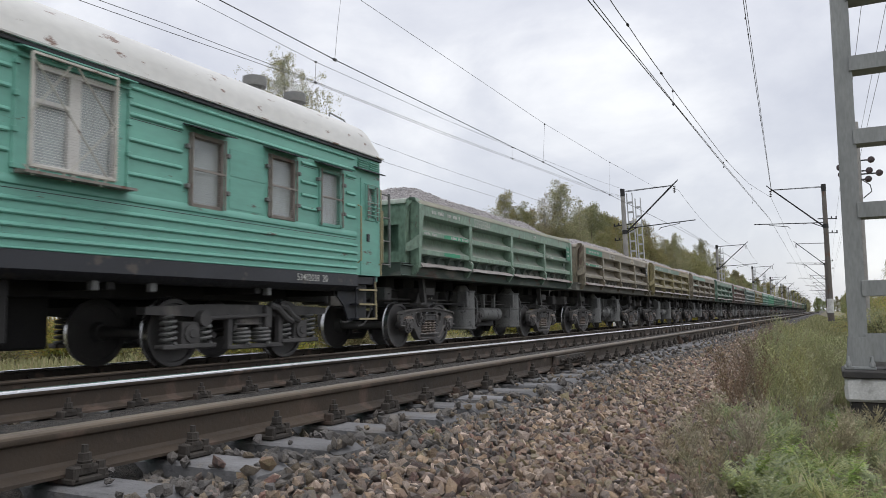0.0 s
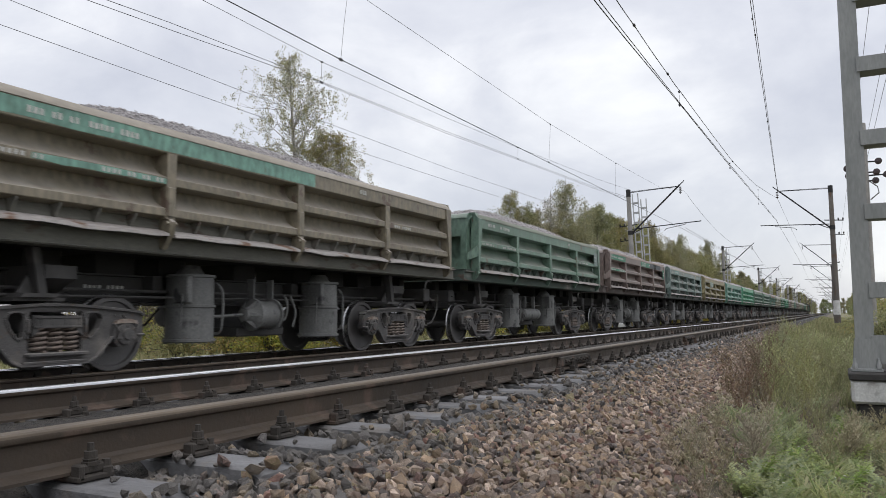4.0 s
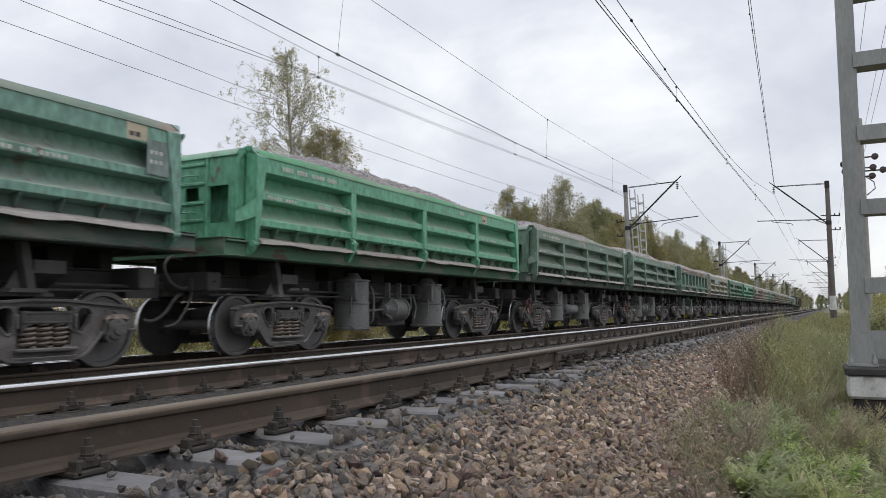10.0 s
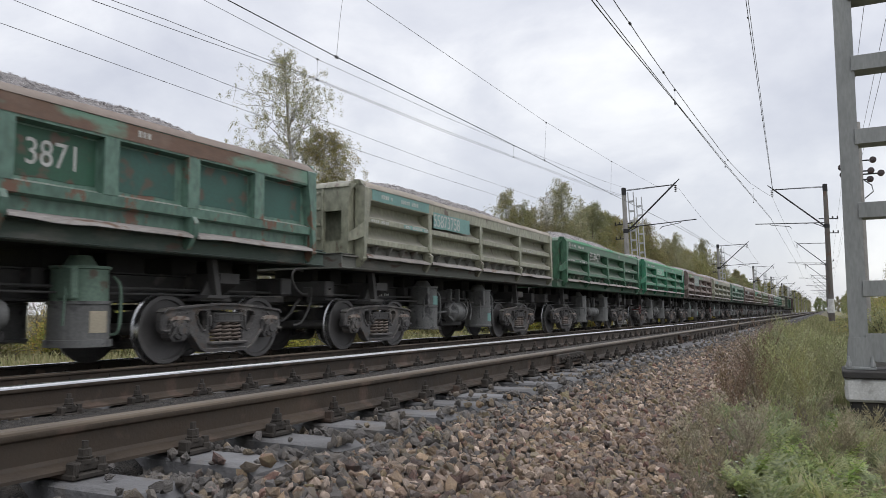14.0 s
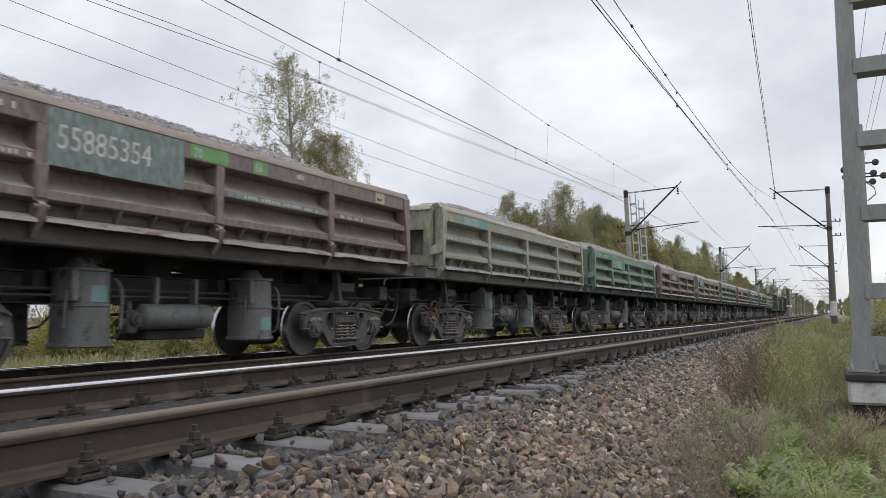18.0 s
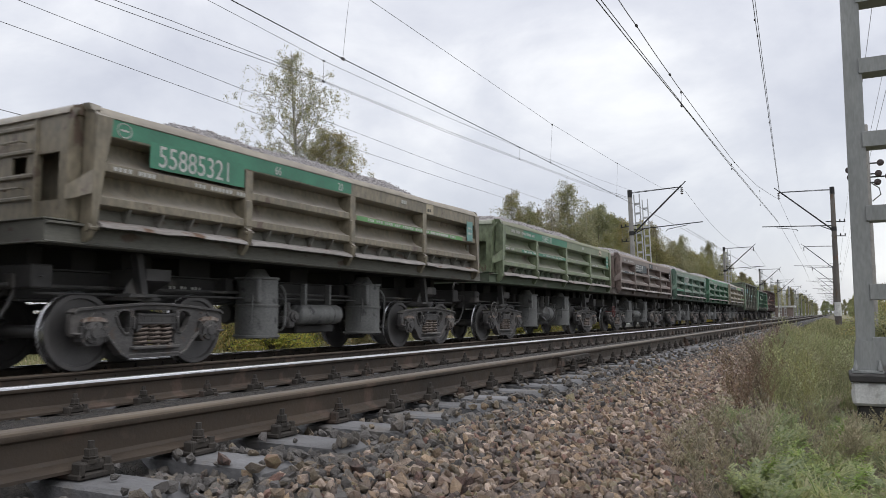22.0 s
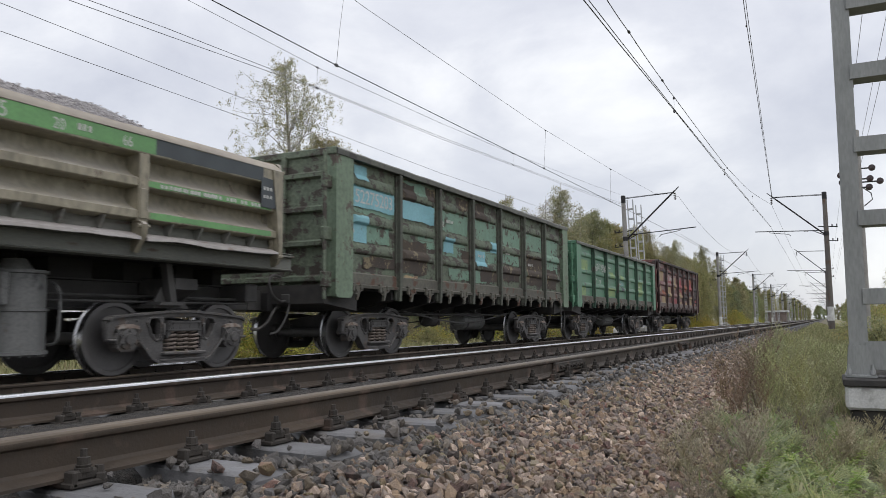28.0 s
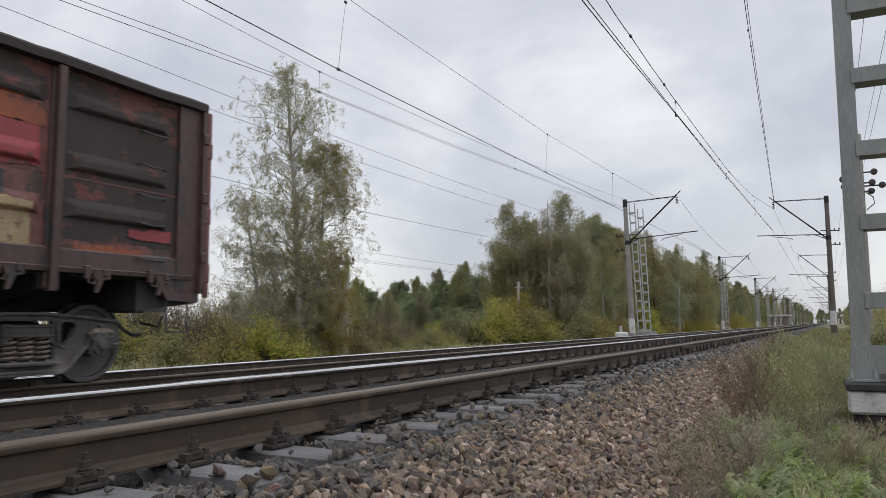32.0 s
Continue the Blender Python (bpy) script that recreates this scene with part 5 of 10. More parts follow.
def dump_body(car, base, style):
    """Box, underframe and tipping gear of one side-tipping wagon."""
    def painted(name, me, parent, m=None, label=""):
        ob = part(name, me, BASEPAINT, parent, label, m)
        repaint(ob, BASEPAINT, base)
        return ob
    dump_underframe(car)
    panels = []
    for m in (None, TURN):
        panel = painted("side_panel", FLATPANEL if style == 12 else PANEL, car, m, "tipping side panel with two pressed ridges")
        panels.append(panel)
        repaint(part("coping", COPINGS[style % 4], HEAPDUST, panel, "dusty folded rim"), HEAPDUST, DUSTY[base])
        for i, y in enumerate(POSTS):
            painted("post", TALLPOST if i == 0 else TALLPOST_B if i == 4 else (HINGE if style == 12 else POST), panel, pose(0, y, 0))
        painted("corner_stay", GUSSET, panel, pose(0, POSTS[0], 0))
        painted("corner_stay", GUSSET_B, panel, pose(0, POSTS[4], 0))
        if style != 12:
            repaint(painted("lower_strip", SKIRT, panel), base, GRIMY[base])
        if style == 12:
            for i in range(1, 8):
                painted("post", FLATPOST, panel, pose(0, CAR_Y0 + (CAR_Y1 - CAR_Y0) * i / 8, 0))
        for fl in FLAPS[style % 3]:
            part("drop_flap", fl, LEDGE, panel, "scuffed bare steel flap")
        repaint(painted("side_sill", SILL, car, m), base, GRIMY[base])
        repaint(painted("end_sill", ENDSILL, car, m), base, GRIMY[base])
        wall = painted("end_wall", ENDWALL, car, m, "end wall with openings and rungs")
        for z in (2.15, 2.70):
            painted("rung", RUNG, wall, pose(0, 0, z))
        for z in (2.03, 2.29, 2.58, 2.87):
            painted("end_rib", ENDRIB, wall, pose(0, 0, z))
        cp = part("coupler", COUPLER, RUNGEAR, car, "automatic knuckle coupler", pose(0, -1.19, 0) if m is None else pose(0, 10.54, 0, 0, 0, 180))
        part("brake_hose", HOSE, RUNGEAR, cp)
        for y in (0.925, 8.425):
            part("body_support", STRUT, RUNGEAR, car, m=(m or Matrix()) @ pose(0, y, 0))
        for y in (3.17, 6.18):
            cy = part("tipping_cylinder", TIPPER, CYLGREY, car, "pale green tipping cylinder" if style == 12 and y > 5 else "dark grey tipping cylinder", (m or Matrix()) @ pose(0.80, y, 0))
            if style == 12 and y > 5:
                repaint(cy, CYLGREY, MINT)
                part("lower_jacket", JACKET, CYLGREY, cy, "grimy black lower jacket")
                repaint(part("paper_label", JACKETLABEL, CYLGREY, cy, "yellowed torn paper label"), CYLGREY, CREAM)
    if style % 2:
        part("brake_cylinder", BIGBRAKE, CYLGREY, car, "grey brake cylinder with a finned cover", pose(0.90, 4.55, 0.70))
    else:
        part("air_tank", TANK, CYLGREY, car, "horizontal air reservoir", pose(0.92, 4.55, 0.68))
        part("brake_valve", VALVE, RUNGEAR, car, "cast air valve block", pose(0.92, 3.78, 0.62))
    part("equipment_tray", TRAY, SILLGRIME, car, m=pose(0.45, 4.75, 0))
    if style in (16, 17, 13):
        for y, z in ((3.17, 0.86), (6.18, 0.46)):
            repaint(part("paint_label", CYLLABEL, CYLGREY, car, "turquoise painted square", pose(0.80, y, z)), CYLGREY, FRESHTEAL)
    part("brake_cylinder", BRAKE, RUNGEAR, car, m=pose(-0.7, 4.2, 0.7))
    bogie(car, 0.925)
    bogie(car, 8.425)
    return panels[0]


TRAIN = []           # (thing, offset of its first axle behind that of the first dump wagon)
PITCH = 11.7364


def gravel_heap(seed):
    s = Shape()
    nx, ny = 26, 96
    rng = random.Random(seed)
    for j in range(ny + 1):
        y = -0.30 + 9.96 * j / ny
        e = min(y + 0.30, 9.66 - y)
        along = min(1.0, e / (1.7 if seed == 5 else 2.6))
        along = along * along * (3 - 2 * along) * 0.75 + along * 0.25
        wave = 0.11 * noise.noise(Vector((y * 0.45, seed * 5.1, 0)))
        for i in range(nx + 1):
            x = -1.31 + 2.62 * i / nx
            c = max(0.0, 1 - (x / 1.31) ** 2)
            z = 2.90 + 0.10 * min(1, e * 3) + ((0.63 if seed == 5 else 0.56) + wave) * along * c ** 0.85
            z += 0.03 * noise.noise(Vector((x * 5, y * 5, seed))) + rng.uniform(-0.012, 0.012)
            s.points([(x + rng.uniform(-0.02, 0.02) * (0 < i < nx), y, z)])
    for j in range(ny):
        for i in range(nx):
            k = j * (nx + 1) + i
            s.face((k, k + 1, k + nx + 2, k + nx + 1))
    # a hidden underside, resting on the wagon's floor
    edge = [i for i in range(nx + 1)] + [j * (nx + 1) + nx for j in range(1, ny + 1)] + [ny * (nx + 1) + i for i in range(nx - 1, -1, -1)] + [j * (nx + 1) for j in range(ny - 1, 0, -1)]
    k0 = s.points([(s.v[i][0], s.v[i][1], 1.536) for i in edge])
    n = len(edge)
    for i in range(n):
        s.face((edge[i], edge[(i + 1) % n], k0 + (i + 1) % n, k0 + i))
    s.face([k0 + i for i in range(n)])
    # loose stones on the heap
    s.slot = 1
    for _ in range(5200):
        i, j = rng.randint(9, nx - 1), rng.randint(2, ny - 2)
        p = Vector(s.v[j * (nx + 1) + i]) + Vector((rng.uniform(-0.05, 0.05), rng.uniform(-0.05, 0.05), 0.0))
        r = rng.uniform(0.010, 0.024)
        turn = Euler((rng.uniform(0, 6), rng.uniform(0, 6), rng.uniform(0, 6))).to_matrix()
        k = s.points([p + turn @ (Vector(d) * r * rng.uniform(0.6, 1.2)) for d in ((1, 0, 0), (-1, 0, 0), (0, 1, 0), (0, -1, 0), (0, 0, 1), (0, 0, -1))])
        for f in ((0, 2, 4), (2, 1, 4), (1, 3, 4), (3, 0, 4), (2, 0, 5), (1, 2, 5), (3, 1, 5), (0, 3, 5)):
            s.face([k + q for q in f])
    me = loose("gravel_load", s, [GRAVELLOAD, GRAVELSTONE])
    return me


HEAPS = [gravel_heap(i) for i in range(6)]

# paint, number (text, y, z, height), patches [(material, y0, y1, zone)], hand wheel, faded rows
ZONES = {"sunk": (2.14, 2.68, 1.4715), "band": (2.75, 2.945, 1.6015), "ridge": (2.335, 2.41, 1.5865), "ridge_low": (1.945, 2.02, 1.5865), "full": (2.30, 2.94, 1.603)}
DUMPS = [
    (WORNGREEN, "55926844", 2.25, "tall", [(STRIPGREEN, 0.72, 1.97, "ridge"), (STRIPGREEN, 0.72, 1.5, "ridge_low"), (FRESH, 9.3, 9.75, "plate")], 0, "green side-tipping ballast wagon with rusty streaks"),
    (KHAKI, "5585M722", 2.9, "band", [(FRESH, -0.3, 1.9, "band"), (FRESH, -0.2, 1.5, "ridge"), (CREAM, 6.6, 7.0, "band"), (FRESHDARK, 9.4, 9.7, "plate")], 0, "khaki side-tipping wagon with green repaint on its rim"),
    (OLIVE, "55920779", 3.2, "band", [(GREEN, -0.4, 6.6, "band"), (CREAM, 6.7, 7.0, "band")], 0, "olive side-tipping wagon with a dark green rim"),
    (KHAKI, "", 3, "band", [(TEAL, -0.4, 5.0, "band"), (TEAL, 0.2, 2.0, "ridge")], 0, "khaki side-tipping wagon with a teal rim"),
    (GREEN, "", 3, "band", [(GREYGREEN, 9.2, 9.6, "plate")], 0, "dull green side-tipping wagon with faded stencils"),
    (BROWN, "55926737", 4.9, "band", [(FRESH, -0.35, 2.0, "band"), (FRESH, -0.3, 1.95, "ridge"), (FRESH, 4.72, 6.5, "band"), (FRESHDARK, 6.5, 8.9, "band"), (CREAM, 7.5, 7.8, "band"), (FRESH, 9.35, 9.7, "plate")], 1, "brown side-tipping wagon with green painted rim panels"),
    (GREYGREEN, "55725770", 2.8, "band", [(FRESHTEAL, 1.0, 2.0, "band"), (FRESHTEAL, 0.9, 2.0, "ridge"), (CREAM, 7.45, 7.75, "band"), (FRESHTEAL, 9.3, 9.6, "plate")], 0, "grey-green side-tipping wagon with turquoise patches"),
    (OLIVE, "55921209", 2.1, "mid", [(GREYGREEN, 0.0, 2.0, "ridge"), (GREEN, 2.15, 3.6, "mid"), (GREYGREEN, 3.7, 7.2, "ridge"), (CREAM, 9.55, 9.8, "plate")], 0, "olive ochre side-tipping wagon with a green number panel"),
    (TEAL, "55921084", 2.15, "mid", [(CREAM, 9.0, 9.3, "band"), (GREYGREEN, 9.3, 9.65, "plate")], 0, "blue-green side-tipping wagon with a large white number"),
    (BRIGHT, "", 3, "band", [(CREAM, 7.5, 7.8, "band")], 0, "bright green freshly painted side-tipping wagon"),
    (GREEN, "55925785", 3.6, "band", [], 2, "dark green side-tipping wagon with faded white stencils"),
    (GREEN, "", 3, "band", [(FRESH, 0.3, 2.0, "band"), (FRESH, 1.2, 2.0, "ridge"), (CREAM, 7.5, 7.75, "band"), (FRESHTEAL, 9.3, 9.7, "plate")], 2, "green side-tipping wagon with small fresh patches"),
    (WORNTEAL, "3871", 4.95, "flat", [(RUSTBROWN, -0.4, 9.75, "band"), (MINT, -0.18, 0.72, "sunk"), (MINT, 1.0, 1.98, "sunk"), (DEEPTEAL, 2.26, 3.26, "sunk"), (DEEPGREEN, 3.53, 4.54, "sunk"), (DEEPGREEN, 4.80, 5.82, "sunk"), (DEEPTEAL, 6.15, 7.0, "sunk"), (DEEPTEAL, 7.35, 8.36, "sunk"), (DEEPTEAL, 8.62, 9.6, "sunk")], 0, "green side-tipping wagon with flat panels and rust-brown top rail"),
    (PALE, "55873758", 2.2, "mid", [(FRESHTEAL, -0.2, 2.0, "band"), (FRESHTEAL, 1.0, 2.0, "ridge"), (FRESHTEAL, 2.2, 4.0, "mid")], 0, "khaki side-tipping wagon with turquoise repaint"),
    (FOREST, "55534427", 2.2, "mid", [], 0, "forest green side-tipping wagon with a white number"),
    (VIVID, "55921241", 2.15, "mid", [(BRIGHT, 2.1, 4.0, "mid"), (CREAM, 9.45, 9.75, "band"), (FRESHTEAL, 9.2, 9.5, "plate")], 2, "vivid green side-tipping wagon with a white number"),
    (BROWN, "55885354", 2.2, "mid", [(GREYGREEN, 2.1, 4.0, "full"), (FRESHLIME, 0.2, 1.3, "band"), (FRESHLIME, 4.1, 4.8, "band"), (GREYGREEN, 4.8, 7.1, "ridge"), (FRESHLIME, 5.3, 5.62, "band"), (CREAM, 8.6, 8.9, "band")], 0, "brown side-tipping wagon with a grey number panel"),
    (PALE, "55851737", 0.6, "band", [(FRESHTEAL, 0.5, 2.0, "band"), (FRESHTEAL, 2.2, 4.5, "ridge"), (CREAM, 8.0, 8.3, "band")], 2, "pale dusty green side-tipping wagon"),
    (GREEN, "55920862", 2.15, "mid", [(FRESH, 0.6, 2.0, "band"), (FRESH, 1.2, 2.0, "ridge"), (FRESH, 2.1, 4.0, "mid")], 0, "green side-tipping wagon with brighter green patches"),
    (BROWN, "55871966", 2.5, "mid", [(FRESHDARK, 2.15, 4.3, "mid"), (FRESHDARK, 0.8, 2.0, "ridge"), (FRESHDARK, 4.7, 7.1, "ridge")], 2, "grey-brown side-tipping wagon with dark painted panels"),
    (KHAKI, "55885321", 0.42, "mid", [(FRESH, -0.3, 4.6, "band"), (FRESH, 0.3, 1.95, "mid"), (FRESHLIME, 4.8, 9.0, "ridge"), (CREAM, 7.3, 7.6, "band"), (FRESHTEAL, 9.2, 9.5, "plate")], 0, "khaki-brown side-tipping wagon with a green number panel"),
    (MOSS, "55885370", 2.45, "band", [(FRESH, 1.0, 2.0, "band"), (FRESH, 2.0, 4.7, "band"), (FRESH, 0.9, 2.0, "ridge"), (FRESH, 2.2, 4.6, "ridge"), (CREAM, 8.3, 8.6, "band"), (FRESH, 9.2, 9.5, "plate")], 1, "moss green side-tipping wagon with bright green patches"),
    (BROWN, "55926919", 2.2, "mid", [(FRESHDARK, 2.12, 4.2, "mid"), (FRESHDARK, 4.8, 5.5, "band"), (FRESHDARK, 0.0, 2.0, "ridge"), (FRESHDARK, 4.9, 7.1, "ridge"), (FRESHDARK, 9.3, 9.6, "plate")], 2, "dark brown side-tipping wagon with black stencil panels"),
    (GREEN, "55926828", 2.2, "mid", [(FRESH, 1.2, 1.8, "ridge"), (FRESHTEAL, 2.2, 4.5, "ridge"), (FRESH, -0.3, 2.0, "ridge_low"), (FRESHTEAL, 9.3, 9.6, "plate")], 0, "green side-tipping wagon with turquoise ridge"),
    (FOREST, "55534419", 2.2, "mid", [], 0, "plain forest green side-tipping wagon"),
    (DUN, "55873665", 4.7, "band", [(FRESHDARK, -0.4, 3.6, "band"), (CREAM, 3.7, 4.1, "band"), (FRESHLIME, 4.6, 7.4, "band"), (FRESHDARK, 7.4, 9.4, "band"), (FRESHLIME, 7.3, 9.6, "ridge"), (FRESHLIME, 7.35, 9.6, "ridge_low"), (FRESHDARK, 9.35, 9.7, "plate")], 0, "dusty beige side-tipping wagon with black and green rim"),
]
LETTER_AT = {"tall": (2.735, 0.21, 1.6055), "band": (2.765, 0.175, 1.6055), "mid": (2.505, 0.28, 1.6055), "flat": (2.28, 0.30, 1.476), "full": (2.52, 0.26, 1.6065)}


def dump_wagon(index):
    base, number, ny, where, patches, wheel, label = DUMPS[index]
    rng = random.Random(100 + index)
    car = thing("dump_wagon", label, "dump wagon", "wagons of the goods train")
    panel = dump_body(car, base, index)
    for k, (mat, a, b, zone) in enumerate(patches):
        if zone == "plate":
            patch(a, b, 2.36, 2.80, 1.6055, panel, mat, index * 10 + k, "notice_plate")
            bars(3, a + 0.05, 2.62, 1.609, panel, LETTERDIM, rng, 0.05, 0.05)
            bars(3, a + 0.05, 2.5, 1.609, panel, LETTERDIM, rng, 0.05, 0.05)
        elif zone == "mid":
            patch(a, b, 2.47, 2.80, 1.6025, panel, mat, index * 10 + k, "number_panel")
        else:
            z0, z1, x = ZONES[zone]
            patch(a, b, z0, z1, x, panel, mat, index * 10 + k)
            if zone == "ridge" and a > 1.9 and b - a > 1.4:
                bars(int((b - a - 0.5) / 0.075), a + 0.35, 2.35, x + 0.004, panel, LETTERDIM, rng, 0.05, 0.052)
            if mat is CREAM:
                bars(2, a + 0.04, z0 + 0.04, x + 0.004, panel, RUNGEAR, rng, 0.06, 0.07)
    if number:
        z, h, x = LETTER_AT[where]
        letters(number, h, x, ny, z, LETTER if where not in ("band", "tall") else LETTERDIM, panel, "running_number")
    if index % 3 == 2:
        ring_emblem(-0.08, 2.84, 1.6035, panel)
    free = not (where == "band" and ny < 2.0) and index != 20
    bars(rng.randint(6, 9) * free, 0.12, 2.81, 1.6055, panel, LETTERDIM, rng, 0.075)
    bars(rng.randint(9, 14) * free, 0.85, 2.81, 1.6055, panel, LETTERDIM, rng, 0.075)
    if index == 12:
        s12 = 0
    else:
        s12 = 1
    bars(rng.randint(12, 16) * s12, 1.05, 2.345, 1.5905, panel, LETTERDIM, rng, 0.055)
    bars(rng.randint(7, 10) * s12, -0.2, 2.345, 1.5905, panel, LETTERDIM, rng, 0.055)
    bars(3, 6.3, 2.82, 1.6055, panel, LETTERDIM, rng, 0.08)
    bars(rng.randint(8, 14) * s12, 7.5, 2.345, 1.5905, panel, LETTERDIM, rng, 0.05)
    if wheel:
        hw = part("handwheel", HANDWHEEL, RED, car, "red brake handwheel" if wheel == 2 else "grey brake handwheel", pose(1.22, -0.12, 0.78))
        if wheel == 1:
            repaint(hw, RED, BOGIE)
    if index == 12:
        letters("553", 0.30, 1.476, 3.66, 2.28, LETTER, panel, "running_number")
    bars(9, 1.75, 1.02, 0.4025, car, LETTERDIM, rng, 0.08, 0.05)
    for text, y in {16: (('20', 4.16), ('66', 5.34)), 25: (('20', 6.0), ('66', 6.9)), 20: (('66', 2.6), ('20', 4.2)), 22: (('20', 4.95),)}.get(index, ()):
        letters(text, 0.13, 1.607, y, 2.775, LETTER, panel, "stencil_text")
    load = new("gravel_load", HEAPS[index % 5 if index else 5])
    tagged(load, "heap of crushed pinkish-grey stone in a dump wagon", "gravel", "loads of the goods train")
    TRAIN.append((car, index * PITCH))
    TRAIN.append((load, index * PITCH))
    return car


for _i in range(len(DUMPS)):
    dump_wagon(_i)

# ---- three open-top gondolas at the tail ----
RIB_STEPS = ((1.454, -0.02, 0.20), (1.478, -0.006, 0.17), (1.505, 0.01, 0.13), (1.515, 0.03, 0.10))     # depth, foot and top of a pressed rib
G_RIBS = (1.90, 2.44, 3.13)
G_POSTS = [1.0, 2.72, 4.42, 6.12, 7.82, 9.52]
G0, G1 = -1.17, 11.65


def gondola_side_mesh():
    s = Shape()
    s.box(1.40, 1.455, G0 + 0.02, G1 - 0.02, 1.38, 3.58)
    s.box(1.455, 1.462, G0 + 0.1, G1 - 0.1, 2.335, 2.35)
    return s.mesh("side_wall", [BASEPAINT], 25)


def pressing_mesh(length):
    """One pressed rib with sloping ends, from y = 0."""
    s = Shape()
    rows = []
    for q, (x, lo, hi) in enumerate(RIB_STEPS):
        e = 0.05 * q
        rows.append(s.points([(x, e, lo), (x, e, hi), (x, length - e, hi), (x, length - e, lo)]))
    for a, b in zip(rows, rows[1:]):
        for i in range(4):
            j = (i + 1) % 4
            s.face((a + i, a + j, b + j, b + i))
    a, b = rows[0], rows[-1]
    s.face((b, b + 1, b + 2, b + 3))
    s.face((a, a + 3, a + 2, a + 1))
    return s.mesh("pressed_rib", [BASEPAINT], 50)


def gondola_rim_mesh():
    s = Shape()
    n = 46
    rows = []
    for i in range(n + 1):
        y = G0 - 0.02 + (G1 - G0 + 0.04) * i / n
        d = 0.018 * noise.noise(Vector((y * 0.7, 2.2, 0)))
        h = 0.02 * noise.noise(Vector((y * 0.9, 5.1, 3))) + 0.008 * noise.noise(Vector((y * 4.1, 1.1, 3)))
        rows.append(s.points([(1.41 + d, y, 3.55), (1.585 + d, y, 3.55 + h), (1.592 + d, y, 3.64 + h), (1.57 + d, y, 3.668 + h), (1.41 + d, y, 3.675 + h)]))
    for a, b in zip(rows, rows[1:]):
        for k in range(5):
            s.face((a + k, a + (k + 1) % 5, b + (k + 1) % 5, b + k))
    s.face([rows[0] + k for k in range(5)][::-1])
    s.face([rows[-1] + k for k in range(5)])
    return s.mesh("top_rail", [BASEPAINT], 30)


def gondola_post_mesh():
    s = Shape()
    s.prism([(1.44, 1.06), (1.555, 1.06), (1.575, 1.4), (1.575, 3.545), (1.44, 3.545)], -0.045, 0.045, "y")
    s.box(1.44, 1.50, -0.075, 0.075, 1.08, 3.54, 0.01)
    return s.mesh("side_post", [BASEPAINT], 25)


def gondola_corner_mesh():
    s = Shape()
    s.prism([(1.30, 1.10), (1.50, 1.10), (1.512, 1.2), (1.512, 3.55), (1.30, 3.55)], G0 - 0.02, G0 + 0.40, "y")
    s.prism([(1.40, 1.10), (1.56, 1.10), (1.575, 1.2), (1.575, 3.55), (1.40, 3.55)], G0 - 0.02, G0 + 0.05, "y")
    s.prism([(G0, 0.98), (G0 + 0.52, 1.0), (G0 + 0.80, 1.36), (G0, 1.36)], 1.42, 1.50, "x")
    for z in (1.5, 2.3, 3.1):
        s.box(1.5, 1.60, G0 - 0.05, G0 + 0.05, z, z + 0.14, 0.01)
    return s.mesh("corner_post", [BASEPAINT], 25)


def gondola_plate_mesh():
    """A wide flat corner plate with rounded lower corners, closing the end of the side."""
    s = Shape()
    a, b = G0 - 0.02, G0 + 0.50
    s.prism([(a, 3.56), (a, 1.16), (a + 0.03, 1.10), (a + 0.08, 1.08), (b - 0.08, 1.08), (b - 0.03, 1.10), (b, 1.16), (b, 3.56)], 1.46, 1.565, "x")
    s.prism([(1.30, 1.10), (1.46, 1.10), (1.46, 3.55), (1.30, 3.55)], a, a + 0.06, "y")
    return s.mesh("corner_post", [BASEPAINT], 30)


def gondola_end_mesh():
    s = Shape()
    s.box(-1.40, 1.40, G0, G0 + 0.05, 1.30, 3.62)
    s.box(-1.56, 1.56, G0 - 0.05, G0 + 0.08, 3.55, 3.68, 0.015)
    for z in (1.34, 1.95, 2.55, 3.15):
        s.prism([(G0, z), (G0 - 0.09, z + 0.03), (G0 - 0.09, z + 0.10), (G0, z + 0.14)], -1.30, 1.30, "x")
    for q in (1, -1):
        s.box(q * 1.42, q * 1.46, G0 - 0.22, G0 - 0.14, 1.05, 3.60, 0.008)
        for z0, z1 in ((1.25, 1.52), (2.05, 2.28), (2.95, 3.18)):
            s.box(q * 1.38, q * 1.475, G0 - 0.23, G0 + 0.02, z0, z1, 0.015)
    for x in (-0.45, 0.45):
        s.box(x - 0.05, x + 0.05, G0 - 0.08, G0, 1.3, 3.6, 0.01)
    return s.mesh("end_wall", [BASEPAINT], 25)


G_FLOOR = Shape().box(-1.38, 1.38, G0 + 0.05, G1 - 0.05, 1.24, 1.30).mesh("underframe", [UNDERBLACK], 30)
G_CENTRE = Shape().box(-0.25, 0.25, G0 - 0.2, G1 + 0.2, 0.86, 1.18, 0.01).mesh("centre_sill", [UNDERBLACK], 30)
G_CROSS = Shape().prism([(-1.44, 1.08), (-1.44, 1.26), (1.44, 1.26), (1.44, 1.08), (0.4, 0.88), (-0.4, 0.88)], -0.1, 0.1, "y").mesh("cross_bearer", [UNDERBLACK], 30)
G_END = Shape().prism([(G0 - 0.10, 0.98), (G0 + 0.9, 0.86), (G0 + 0.9, 1.26), (G0 - 0.10, 1.30)], -1.38, 1.38, "x").mesh("end_sill", [TARSHADE], 30)
G_ROD = Shape().tube([(0.75, 1.9, 0.82), (0.75, 8.6, 0.82)], 0.022, 6).mesh("brake_rod", [RUNGEAR], 40)
